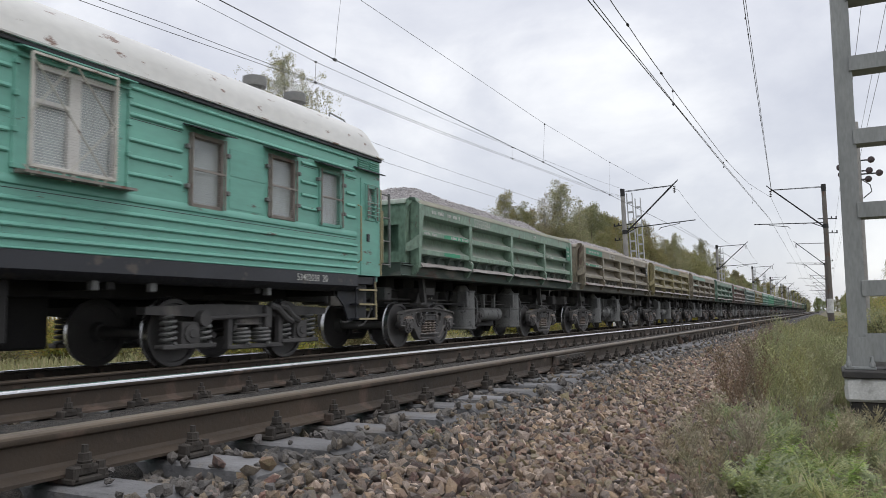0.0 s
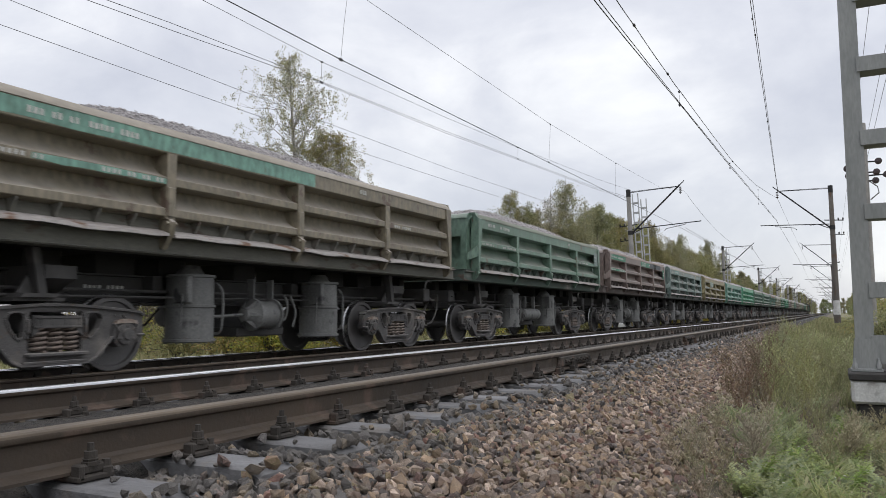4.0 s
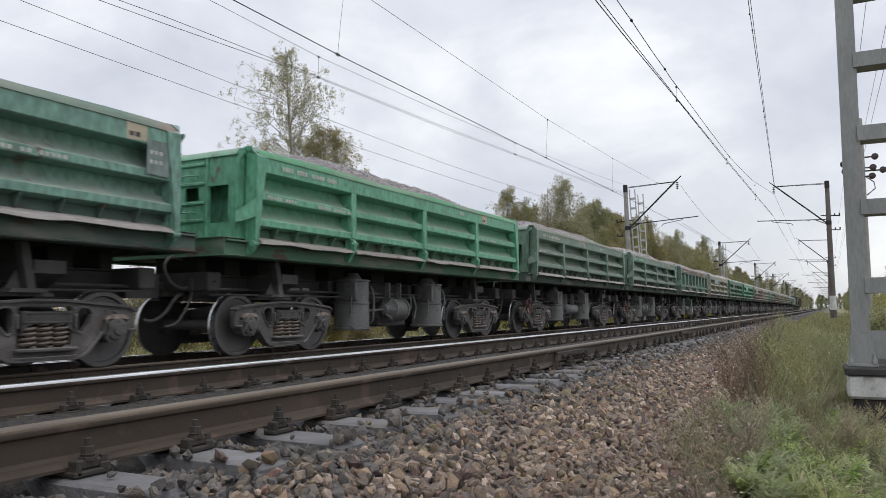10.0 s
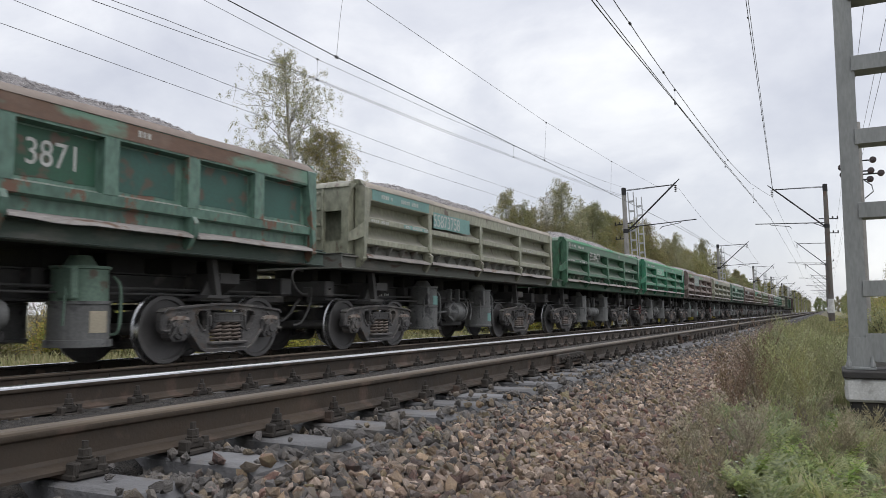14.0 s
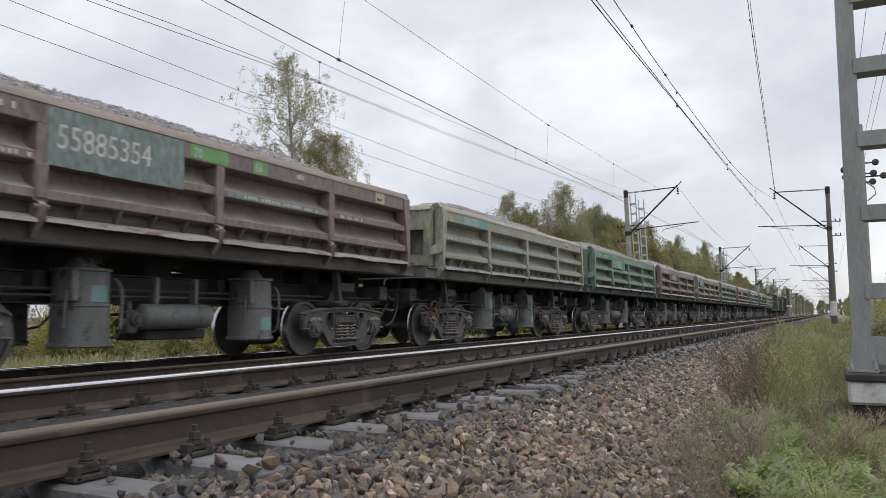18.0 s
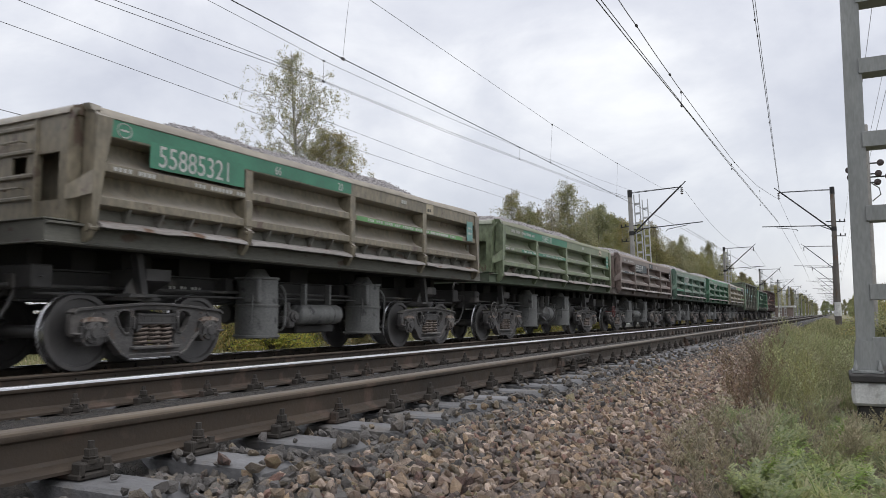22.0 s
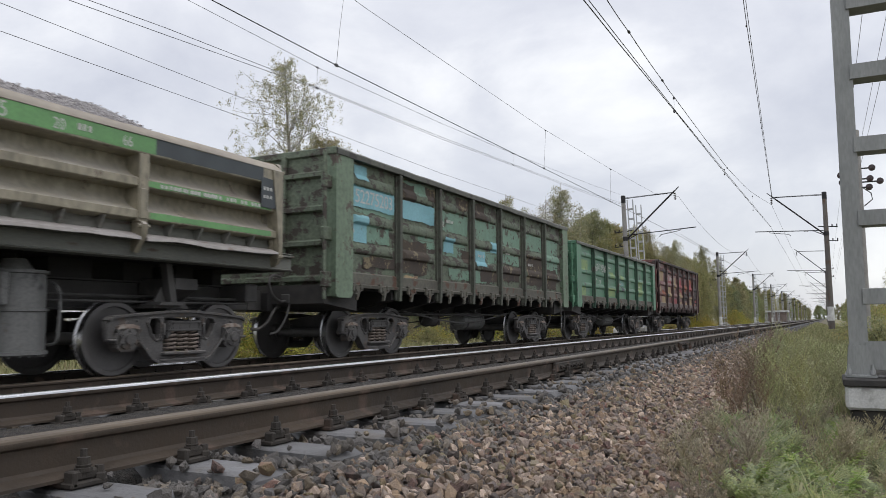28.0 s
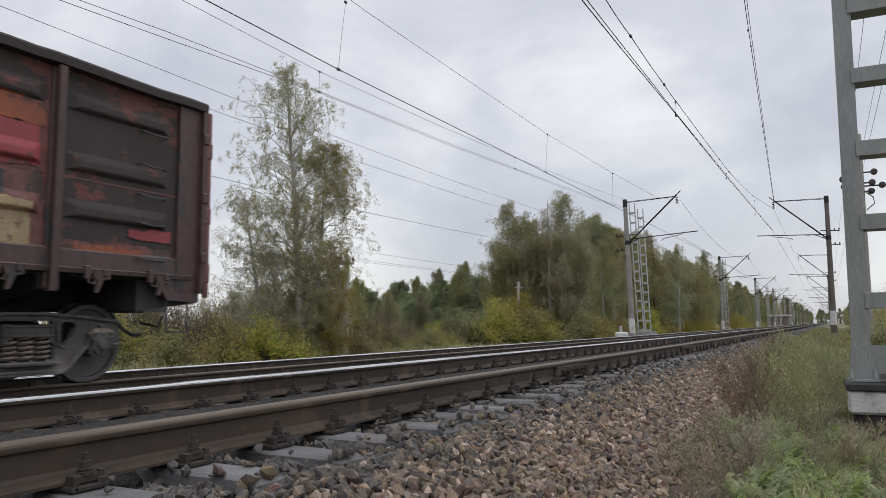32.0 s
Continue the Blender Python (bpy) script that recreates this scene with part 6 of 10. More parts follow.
G_PULL = Shape().tube(flowing([(0.9, 2.2, 0.88), (0.9, 5.2, 0.62), (0.9, 8.2, 0.88)]), 0.02, 6).mesh("brake_rod", [RUNGEAR], 40)


def gondola_underframe(car):
    fr = part("underframe", G_FLOOR, RUNGEAR, car, "grimy underframe, blackened with painted shade")
    part("centre_sill", G_CENTRE, RUNGEAR, fr)
    for y in [0.925, 9.575] + G_POSTS:
        part("cross_bearer", G_CROSS, RUNGEAR, fr, m=pose(0, y, 0))
    for m in (None, TURN_G):
        part("end_sill", G_END, TARSHADE, fr, "", m)
        part("brake_rod", G_ROD, RUNGEAR, fr, "", m)
        part("brake_rod", G_PULL, RUNGEAR, fr, "", m)


def gondola_lower_rail_mesh():
    s = Shape()
    s.prism([(1.44, 1.27), (1.53, 1.27), (1.54, 1.32), (1.50, 1.335), (1.497, 1.52), (1.456, 1.55), (1.44, 1.55)], G0 + 0.15, G1 - 0.15, "y")
    return s.mesh("bottom_rail", [BASEPAINT], 30)


def latch_mesh():
    s = Shape()
    s.prism([(-0.10, 1.30), (0.12, 1.30), (0.12, 1.22), (0.03, 1.20), (-0.03, 1.06), (-0.08, 1.05), (-0.05, 1.20), (-0.10, 1.24)], 1.50, 1.545, "x")
    s.box(1.48, 1.57, 0.02, 0.08, 1.24, 1.33, 0.012)
    s.box(1.50, 1.56, -0.22, -0.14, 1.20, 1.36, 0.012)
    s.tube([(1.54, -0.18, 1.24), (1.56, -0.18, 1.17), (1.55, -0.10, 1.15), (1.54, -0.08, 1.22)], 0.012, 5)
    return s.mesh("hatch_latch", [BASEPAINT], 30)


GSIDE, GRIM, GPOST, GCORNER, GEND, GLOW, LATCH, GPLATE = gondola_side_mesh(), gondola_rim_mesh(), gondola_post_mesh(), gondola_corner_mesh(), gondola_end_mesh(), gondola_lower_rail_mesh(), latch_mesh(), gondola_plate_mesh()
PRESSING = {round(w, 2): pressing_mesh(w) for w in (G_POSTS[0] - G0 - 0.68, G_POSTS[1] - G_POSTS[0] - 0.28, G_POSTS[2] - G_POSTS[1] - 0.28, G1 - G_POSTS[5] - 0.68)}
GTANK = tank_mesh(0.23, 1.3)
TURN_G = pose(0, 10.48, 0, 0, 0, 180)
PEELGREEN = surface("peeling_green_paint", (0.185, 0.235, 0.17), 0.75, 0, (0.145, 0.165, 0.115), 1.1, 0.7, 0.002, 40, rust=0.50, rust_color=(0.060, 0.050, 0.042), rust_scale=2.8, dust=0.1, grain=0.5, stretch=(1, 0.9, 1.2), streak=0.5, ragged=0.74)
CORNERGREEN = surface("faded_green_corner_plate", (0.22, 0.30, 0.215), 0.7, 0, (0.175, 0.235, 0.16), 0.9, 0.7, 0.001, 40, rust=0.3, rust_color=(0.10, 0.08, 0.065), rust_scale=2.2, grain=0.4, streak=0.4, ragged=0.72)
DARKGREENRIM = paint("blackened_green_rim", (0.085, 0.088, 0.066), (0.05, 0.052, 0.042), rust=0.4, rust_color=(0.035, 0.031, 0.027), dust=0.05, dust_toplight=0.15)
DARKRUST = surface("dark_scaly_rust", (0.058, 0.046, 0.045), 0.85, 0, (0.095, 0.072, 0.05), 2.4, 0.7, 0.003, 50, rust=0.36, rust_color=(0.20, 0.165, 0.10), rust_scale=3.0, grain=0.45, streak=0.3, ragged=0.76)
SOUNDGREEN = surface("sound_sea_green_paint", (0.20, 0.335, 0.255), 0.7, 0, (0.175, 0.275, 0.20), 1.3, 0.7, 0.001, 40, rust=0.36, rust_color=(0.075, 0.065, 0.05), rust_scale=3.2, grain=0.3, streak=0.4, ragged=0.74)
GREYPOST = surface("weathered_olive_post_paint", (0.125, 0.135, 0.105), 0.75, 0, (0.08, 0.083, 0.068), 1.6, 0.7, 0.002, 40, rust=0.3, rust_color=(0.055, 0.046, 0.04), grain=0.4, streak=0.4)
GRIMYRAIL = surface("grimy_olive_rail_paint", (0.165, 0.16, 0.13), 0.8, 0, (0.095, 0.088, 0.072), 1.4, 0.7, 0.002, 40, rust=0.3, rust_color=(0.10, 0.055, 0.038), dust=0.15, grain=0.45, streak=0.4)
DULLPOST = surface("darkened_green_post_paint", (0.062, 0.125, 0.083), 0.75, 0, (0.042, 0.08, 0.056), 1.2, 0.7, 0.002, 40, rust=0.3, rust_color=(0.055, 0.05, 0.042), grain=0.4, streak=0.5)
MIDGREEN = paint("mid_green_paint", (0.085, 0.205, 0.125), (0.06, 0.135, 0.085), rust=0.16, rust_color=(0.06, 0.07, 0.055), dust=0.12, dust_toplight=0.3)
DARKRED = paint("scorched_red_paint", (0.175, 0.066, 0.060), (0.105, 0.045, 0.042), rust=0.36, rust_color=(0.058, 0.042, 0.040), dust=0.1, dust_toplight=0.2)
SOOT = surface("sooty_scorched_steel", (0.072, 0.055, 0.053), 0.8, 0, (0.045, 0.038, 0.037), 2.2, 0.7, 0.002, 40, rust=0.36, rust_color=(0.14, 0.055, 0.046), rust_scale=1.7, grain=0.4, stretch=(1, 0.5, 1), streak=0.5, ragged=0.72)
REDPOST = paint("dull_red_post_paint", (0.082, 0.046, 0.043), (0.052, 0.034, 0.032), rust=0.4, rust_color=(0.045, 0.040, 0.039), dust=0.1, dust_toplight=0.2)
SKYPATCH = surface("sky_blue_patch", (0.25, 0.50, 0.56), 0.65, 0, (0.20, 0.42, 0.47), 2, 0.5, rust=0.10, rust_color=(0.17, 0.22, 0.17), grain=0.25, ragged=0.7)
SAND = surface("sand_yellow_patch", (0.47, 0.37, 0.215), 0.7, 0, (0.36, 0.26, 0.15), 2, 0.6, rust=0.20, rust_color=(0.16, 0.075, 0.06), rust_scale=2.6, grain=0.35, streak=0.4, ragged=0.74)
CRIMSON = surface("crimson_patch", (0.40, 0.075, 0.085), 0.65, 0, (0.28, 0.06, 0.066), 2, 0.6, rust=0.26, rust_color=(0.13, 0.055, 0.05), rust_scale=2.2, grain=0.35, streak=0.4, ragged=0.74)
ORANGERUST = surface("orange_rust_patch", (0.40, 0.125, 0.06), 0.8, 0, (0.22, 0.085, 0.06), 3, 0.7, rust=0.36, rust_color=(0.085, 0.055, 0.05), rust_scale=2.4, grain=0.35, ragged=0.74)
SLATE = surface("slate_grey_patch", (0.06, 0.065, 0.075), 0.7, 0, (0.045, 0.048, 0.055), 3, 0.6, grain=0.3)
LIMEWORN = surface("worn_yellow_green_patch", (0.30, 0.38, 0.17), 0.7, 0, (0.20, 0.32, 0.15), 3, 0.7, rust=0.2, rust_color=(0.10, 0.21, 0.125), rust_scale=2.5, grain=0.3, ragged=0.72)

def wall_x(y, z, lo, hi):
    """How far the pressed side stands out at a place between two posts, whose ribs run from lo to hi."""
    best = 1.4555
    for base in G_RIBS:
        d = z - base
        in_z = np.interp(d, [-0.02, -0.006, 0.01, 0.03, 0.10, 0.13, 0.17, 0.20], [0, 0.024, 0.051, 0.061, 0.061, 0.051, 0.024, 0], 0, 0)
        in_y = np.interp(min(y - lo, hi - y), [0, 0.05, 0.10, 0.15], [0, 0.024, 0.051, 0.061], 0, 0.061)
        best = max(best, 1.4555 + min(in_z, in_y))
    return best


def draped_patch(y0, y1, z0, z1, lift, parent, material, seed, lo, hi, ragged):
    """Old paint lying over the wall and its ribs, with torn edges."""
    rng = random.Random(seed)
    s = Shape()
    n, rows = 34, max(6, int((z1 - z0) / 0.016))

    def torn(a, k):
        return sum(w * noise.noise(Vector((a * f, seed + k, k))) for f, w in ((2.3, 1.3), (6.1, 0.8), (17.0, 0.5), (43.0, 0.3))) * ragged
    for j in range(rows + 1):
        g = j / rows
        zl = z0 + (z1 - z0) * g
        a, b = y0 + abs(torn(zl, 3)) * 1.2, y1 - abs(torn(zl, 11)) * 1.2
        for i in range(n + 1):
            y = a + (b - a) * i / n
            z = (z0 + torn(y, 0)) * (1 - g) + (z1 + torn(y, 7)) * g
            s.points([(wall_x(y, z, lo, hi) + lift, y, z)])
    for j in range(rows):
        for i in range(n):
            k = j * (n + 1) + i
            s.face((k, k + 1, k + n + 2, k + n + 1))
    ob = new("paint_patch", loose("paint_patch", s, [material]))
    ob.parent = parent
    return ob


GONDOLAS = [
    (PEELGREEN, DARKGREENRIM, "52275203", 0, 2.82, 0.26, [
        (SOUNDGREEN, 0, 2.66, 3.12, 0.12, 1.0), (SOUNDGREEN, 2, 2.66, 3.10, 0.02, 0.98), (SOUNDGREEN, 3, 2.64, 3.11, 0.06, 0.98), (SOUNDGREEN, 4, 2.62, 3.08, 0.0, 0.95), (SOUNDGREEN, 5, 2.66, 3.10, 0.04, 1.0), (SOUNDGREEN, 1, 2.2, 2.42, 0.5, 0.98),
        (SOUNDGREEN, 2, 2.12, 2.42, 0.0, 0.9), (SOUNDGREEN, 3, 2.1, 2.4, 0.1, 1.0), (SOUNDGREEN, 4, 2.14, 2.40, 0.1, 0.9), (SOUNDGREEN, 1, 3.28, 3.5, 0.1, 0.9), (SOUNDGREEN, 6, 2.1, 3.1, 0.05, 0.7), (SOUNDGREEN, 0, 2.12, 2.44, 0.3, 0.9), (SOUNDGREEN, 3, 1.58, 1.86, 0.05, 0.8), (SOUNDGREEN, 2, 1.6, 1.84, 0.3, 1.0),
        (DARKRUST, 1, 1.62, 2.3, 0.0, 0.75), (DARKRUST, 1, 3.1, 3.46, 0.0, 0.4), (DARKRUST, 1, 3.2, 3.5, 0.7, 1.0), (DARKRUST, 2, 3.2, 3.5, 0.55, 1.0), (DARKRUST, 3, 3.14, 3.5, 0.0, 0.5), (DARKRUST, 2, 2.0, 2.3, 0.72, 1.0), (DARKRUST, 3, 1.62, 1.9, 0.3, 1.0), (DARKRUST, 4, 1.7, 2.1, 0.0, 0.9), (DARKRUST, 5, 1.66, 2.5, 0.1, 1.0), (DARKRUST, 6, 1.6, 2.2, 0.0, 0.6), (DARKRUST, 0, 1.66, 1.86, 0.4, 1.0),
        (SKYPATCH, 0, 2.74, 3.12, 0.22, 0.99), (SKYPATCH, 0, 3.24, 3.50, 0.23, 0.46), (SKYPATCH, 1, 2.72, 3.10, 0.04, 0.97), (SKYPATCH, 0, 2.10, 2.58, 0.19, 0.46), (SKYPATCH, 2, 2.18, 2.52, 0.12, 0.45),
        (SKYPATCH, 3, 1.98, 2.36, 0.1, 0.5), (SKYPATCH, 3, 2.38, 2.64, 0.7, 0.98), (SAND, 1, 1.5, 1.58, 0.1, 0.5)], "peeling green open gondola with sky-blue paint patches"),
    (MIDGREEN, DARKGREENRIM, "67414581", 1, 2.62, 0.34, [
        (LIMEWORN, 0, 2.6, 3.0, 0.3, 0.75), (LIMEWORN, 0, 1.5, 1.9, 0.1, 0.6), (LIMEWORN, 2, 2.44, 2.72, 0.35, 0.8), (LIMEWORN, 2, 1.6, 1.98, 0.12, 0.9), (LIMEWORN, 3, 2.45, 2.66, 0.3, 0.65),
        (LIMEWORN, 0, 2.55, 3.1, 0.12, 0.26), (LIMEWORN, 0, 1.45, 2.2, 0.0, 0.16),
        (FRESHTEAL, 3, 2.16, 2.40, 0.35, 0.75), (LIMEWORN, 5, 1.75, 2.5, 0.2, 0.8), (FRESHDARK, 3, 1.9, 2.1, 0.4, 0.7)], "mid-green open gondola with worn yellowish patches"),
    (DARKRED, SOOT, "67726463", 1, 2.72, 0.30, [
        (SOOT, 6, 1.64, 3.52, 0.0, 1.0), (SOOT, 5, 3.16, 3.52, 0.0, 1.0), (SOOT, 4, 3.05, 3.52, 0.0, 1.0), (SOOT, 3, 3.1, 3.52, 0.0, 1.0), (SOOT, 2, 3.2, 3.52, 0.0, 1.0), (SOOT, 1, 3.15, 3.52, 0.0, 1.0), (SOOT, 4, 1.75, 2.2, 0.0, 1.0),
        (SAND, 0, 2.66, 3.14, 0.02, 0.72), (SAND, 0, 2.14, 2.40, 0.22, 0.42), (SAND, 0, 1.82, 2.1, 0.02, 0.2), (SAND, 0, 1.5, 1.86, 0.5, 0.98), (CRIMSON, 1, 2.62, 2.98, 0.02, 0.98),
        (SAND, 1, 1.84, 2.40, 0.3, 0.85), (SLATE, 1, 1.62, 2.04, 0.0, 0.42), (SAND, 2, 2.56, 2.96, 0.15, 0.75), (SAND, 2, 2.30, 2.54, 0.35, 0.68), (CRIMSON, 2, 1.5, 1.8, 0.05, 0.9),
        (CRIMSON, 3, 2.5, 2.92, 0.2, 0.8), (CRIMSON, 3, 2.1, 2.4, 0.1, 0.85), (SAND, 3, 1.85, 2.2, 0.12, 0.8), (SAND, 3, 1.46, 1.66, 0.25, 0.8), (ORANGERUST, 4, 2.3, 2.7, 0.3, 0.75), (ORANGERUST, 4, 1.46, 1.62, 0.1, 0.5), (SAND, 4, 1.46, 1.66, 0.5, 0.9),
        (CRIMSON, 5, 2.38, 2.84, 0.05, 0.95), (SAND, 5, 1.5, 2.0, 0.1, 0.9), (ORANGERUST, 0, 1.95, 2.2, 0.45, 0.9), (ORANGERUST, 6, 1.42, 1.6, 0.05, 0.62), (CRIMSON, 6, 1.72, 1.86, 0.5, 0.86), (ORANGERUST, 5, 2.84, 3.12, 0.3, 0.98), (SLATE, 5, 2.05, 2.3, 0.2, 0.7)],
     "scorched dark red open gondola with crimson and sand-coloured patches"),
]


def gondola(index, back):
    base, rim, number, bay, nz, nh, patches, label = GONDOLAS[index]
    rng = random.Random(500 + index)
    car = thing("gondola_wagon", label, "gondola wagon", "wagons of the goods train")

    def painted(name, me, parent, m=None, lab="", mat=None):
        ob = part(name, me, BASEPAINT, parent, lab, m)
        repaint(ob, BASEPAINT, mat or base)
        return ob
    gondola_underframe(car)
    near = None
    edges = [G0 + 0.12] + G_POSTS + [G1 - 0.12]
    # the middle wagon has lower sides
    low = Matrix.Translation((0, 0, 0.196)) @ Matrix.Diagonal((1, 1, 0.858, 1)) if index == 1 else Matrix()
    for m in (None, TURN_G):
        side = painted("side_wall", GSIDE, car, (m or Matrix()) @ low, "pressed steel side wall")
        near = near or side
        painted("top_rail", GRIM, side, None, "", rim)
        painted("bottom_rail", GLOW, side, None, "", REDPOST if index == 2 else GRIMYRAIL)
        for k, (a, b) in enumerate(zip(edges, edges[1:])):
            lo, hi = a + (0.42 if k == 0 else 0.14), b - (0.42 if k == 6 else 0.14)
            for z in G_RIBS:
                painted("pressed_rib", PRESSING[round(hi - lo, 2)], side, pose(0, lo, z), "", SOOT if index == 2 and (k == 6 or z > 3) else None)
        for y in G_POSTS:
            painted("side_post", GPOST, side, pose(0, y, 0), "", (GREYPOST, DULLPOST, REDPOST)[index])
        corner, tone = (GCORNER, REDPOST) if index == 2 else (GPLATE, CORNERGREEN if index == 0 else None)
        painted("corner_post", corner, side, None, "", tone)
        painted("corner_post", corner, side, Matrix.Translation((0, G0 + G1, 0)) @ Matrix.Diagonal((1, -1, 1, 1)), "", tone)
        for a, b in zip(edges, edges[1:]):
            for f in (0.30, 0.74):
                painted("hatch_latch", LATCH, side, pose(0, a + (b - a) * f, 0), "", REDPOST if index == 2 else GRIMYRAIL)
        painted("end_wall", GEND, car, (m or Matrix()) @ low)
        cp = part("coupler", COUPLER, RUNGEAR, car, "automatic knuckle coupler", pose(0, -1.72, 0) if m is None else pose(0, 12.20, 0, 0, 0, 180))
        part("brake_hose", HOSE, RUNGEAR, cp)
    for k, (mat, b, z0, z1, f0, f1) in enumerate(patches):
        a, e = edges[b] + 0.09, edges[b + 1] - 0.09
        lo, hi = edges[b] + (0.42 if b == 0 else 0.14), edges[b + 1] - (0.42 if b == 6 else 0.14)
        draped_patch(a + (e - a) * f0, a + (e - a) * f1, z0, z1, 0.002 + 0.0006 * k, near, mat, index * 50 + k, lo, hi, 0.022 if mat is SKYPATCH else 0.035)
    letters(number, nh, 1.545 if bay else 1.475, edges[bay] + (0.14 if bay else 0.56), nz, LETTER, near, "running_number", 0.78 if bay else 0.92)
    for b, z, n in ((2, 2.85, 5), (3, 2.52, 4), (3, 2.2, 5), (4, 2.4, 5), (5, 2.2, 6), (bay, 2.25, 2)):
        bars(n, edges[b] + 0.4, z, 1.49, near, LETTERDIM, rng, 0.07)
    if index == 0:
        letters("70", 0.13, 1.476, edges[2] + 0.16, 2.74, LETTERDIM, near)
    if index == 1:
        letters("20", 0.16, 1.545, edges[1] + 0.62, 2.1, LETTERDIM, near)
    part("air_tank", GTANK, RUNGEAR, car, "horizontal air reservoir", pose(0.35, 6.6, 0.66))
    part("brake_cylinder", BRAKE, RUNGEAR, car, m=pose(0.45, 4.2, 0.72))
    lad = Shape()
    lad.tube([(1.47, 0, 0), (1.55, 0.01, 0), (1.555, 0.2, -0.025), (1.55, 0.39, -0.01), (1.47, 0.40, -0.03)], 0.012, 6)
    lad = lad.mesh("grab_iron", [RUNGEAR], 40)
    for z in (1.50, 1.93, 2.28, 2.66, 3.07):
        part("grab_iron", lad, RUNGEAR, car, "bent grab iron", pose(0, 10.62, z))
    st = Shape()
    st.tube([(1.45, 11.15, 1.15), (1.47, 11.15, 0.60), (1.47, 11.5, 0.60), (1.45, 11.5, 1.15)], 0.018, 6)
    st.tube([(0.6, 11.5, 0.72), (1.0, 11.45, 0.66), (1.4, 11.15, 0.80)], 0.016, 6)
    part("foot_step", st, RUNGEAR, car)
    if index == 1:
        hw = part("handwheel", HANDWHEEL, RED, car, "rusty brake handwheel", pose(1.22, -0.12, 0.78))
        repaint(hw, RED, SPRINGRUST)
    bogie(car, 0.925)
    bogie(car, 9.575)
    TRAIN.append((car, back))


_g = 25 * PITCH + 12.295
for _i in range(3):
    gondola(_i, _g + _i * 13.92 + (0.20, 0.12, 0.05)[_i])

# ---- the green crew coach at the head of the visible train ----
COACHGREEN = surface("sea_green_coach_paint", (0.185, 0.455, 0.365), 0.45, 0, (0.145, 0.375, 0.30), 0.8, 0.6, 0.0012, 20, rust=0.13, rust_color=(0.10, 0.09, 0.07), rust_scale=4.6, grain=0.18, stretch=(1, 0.28, 1), ragged=0.74)
COACHROOF = surface("chalky_white_roof_paint", (0.66, 0.655, 0.63), 0.5, 0, (0.58, 0.575, 0.55), 0.9, 0.6, 0.0, 9, rust=0.17, rust_color=(0.20, 0.13, 0.10), rust_scale=5.5, grain=0.12, stretch=(1, 0.5, 1), ragged=0.66)
COACHSILL = surface("black_sill_paint", (0.034, 0.036, 0.044), 0.5, 0, (0.024, 0.025, 0.03), 1.5, 0.6, rust=0.1, rust_color=(0.08, 0.07, 0.06), grain=0.2)
YELLOWED = surface("cream_step_paint", (0.42, 0.36, 0.2), 0.7, 0, (0.3, 0.25, 0.15), 6, 0.6)
GRILLE = surface("pale_window_grille", (0.62, 0.60, 0.54), 0.6, 0, (0.46, 0.43, 0.37), 5, 0.6, rust=0.08, rust_color=(0.16, 0.10, 0.07), rust_scale=7)
RUSTYFRAME = surface("rusty_grey_window_frame", (0.31, 0.285, 0.255), 0.7, 0, (0.21, 0.175, 0.15), 5, 0.7, rust=0.16, rust_color=(0.16, 0.09, 0.07), grain=0.3)
WINDOWWHITE = surface("white_window_paint", (0.74, 0.73, 0.70), 0.5, 0, (0.62, 0.60, 0.57), 3, 0.6, grain=0.15)
CURTAIN = surface("white_window_curtain", (0.64, 0.64, 0.63), 0.9, 0, (0.50, 0.50, 0.49), 3, 0.5, stretch=(1, 9, 1))
VENTTIN = surface("dull_vent_tin", (0.25, 0.25, 0.24), 0.6, 0.3, (0.16, 0.16, 0.155), 4, 0.6)
GLASS = bpy.data.materials.new("window_glass")
GLASS.use_nodes = True
_gb = GLASS.node_tree.nodes["Principled BSDF"]
_gb.inputs["Base Color"].default_value = (0.85, 0.9, 0.9, 1)
_gb.inputs["Roughness"].default_value = 0.05
_gb.inputs["Transmission Weight"].default_value = 0.9
_gb.inputs["IOR"].default_value = 1.45
C0, C1 = -23.2, -1.86            # ends of the coach behind the first dump wagon's leading axle
CS = 1.54                        # half width


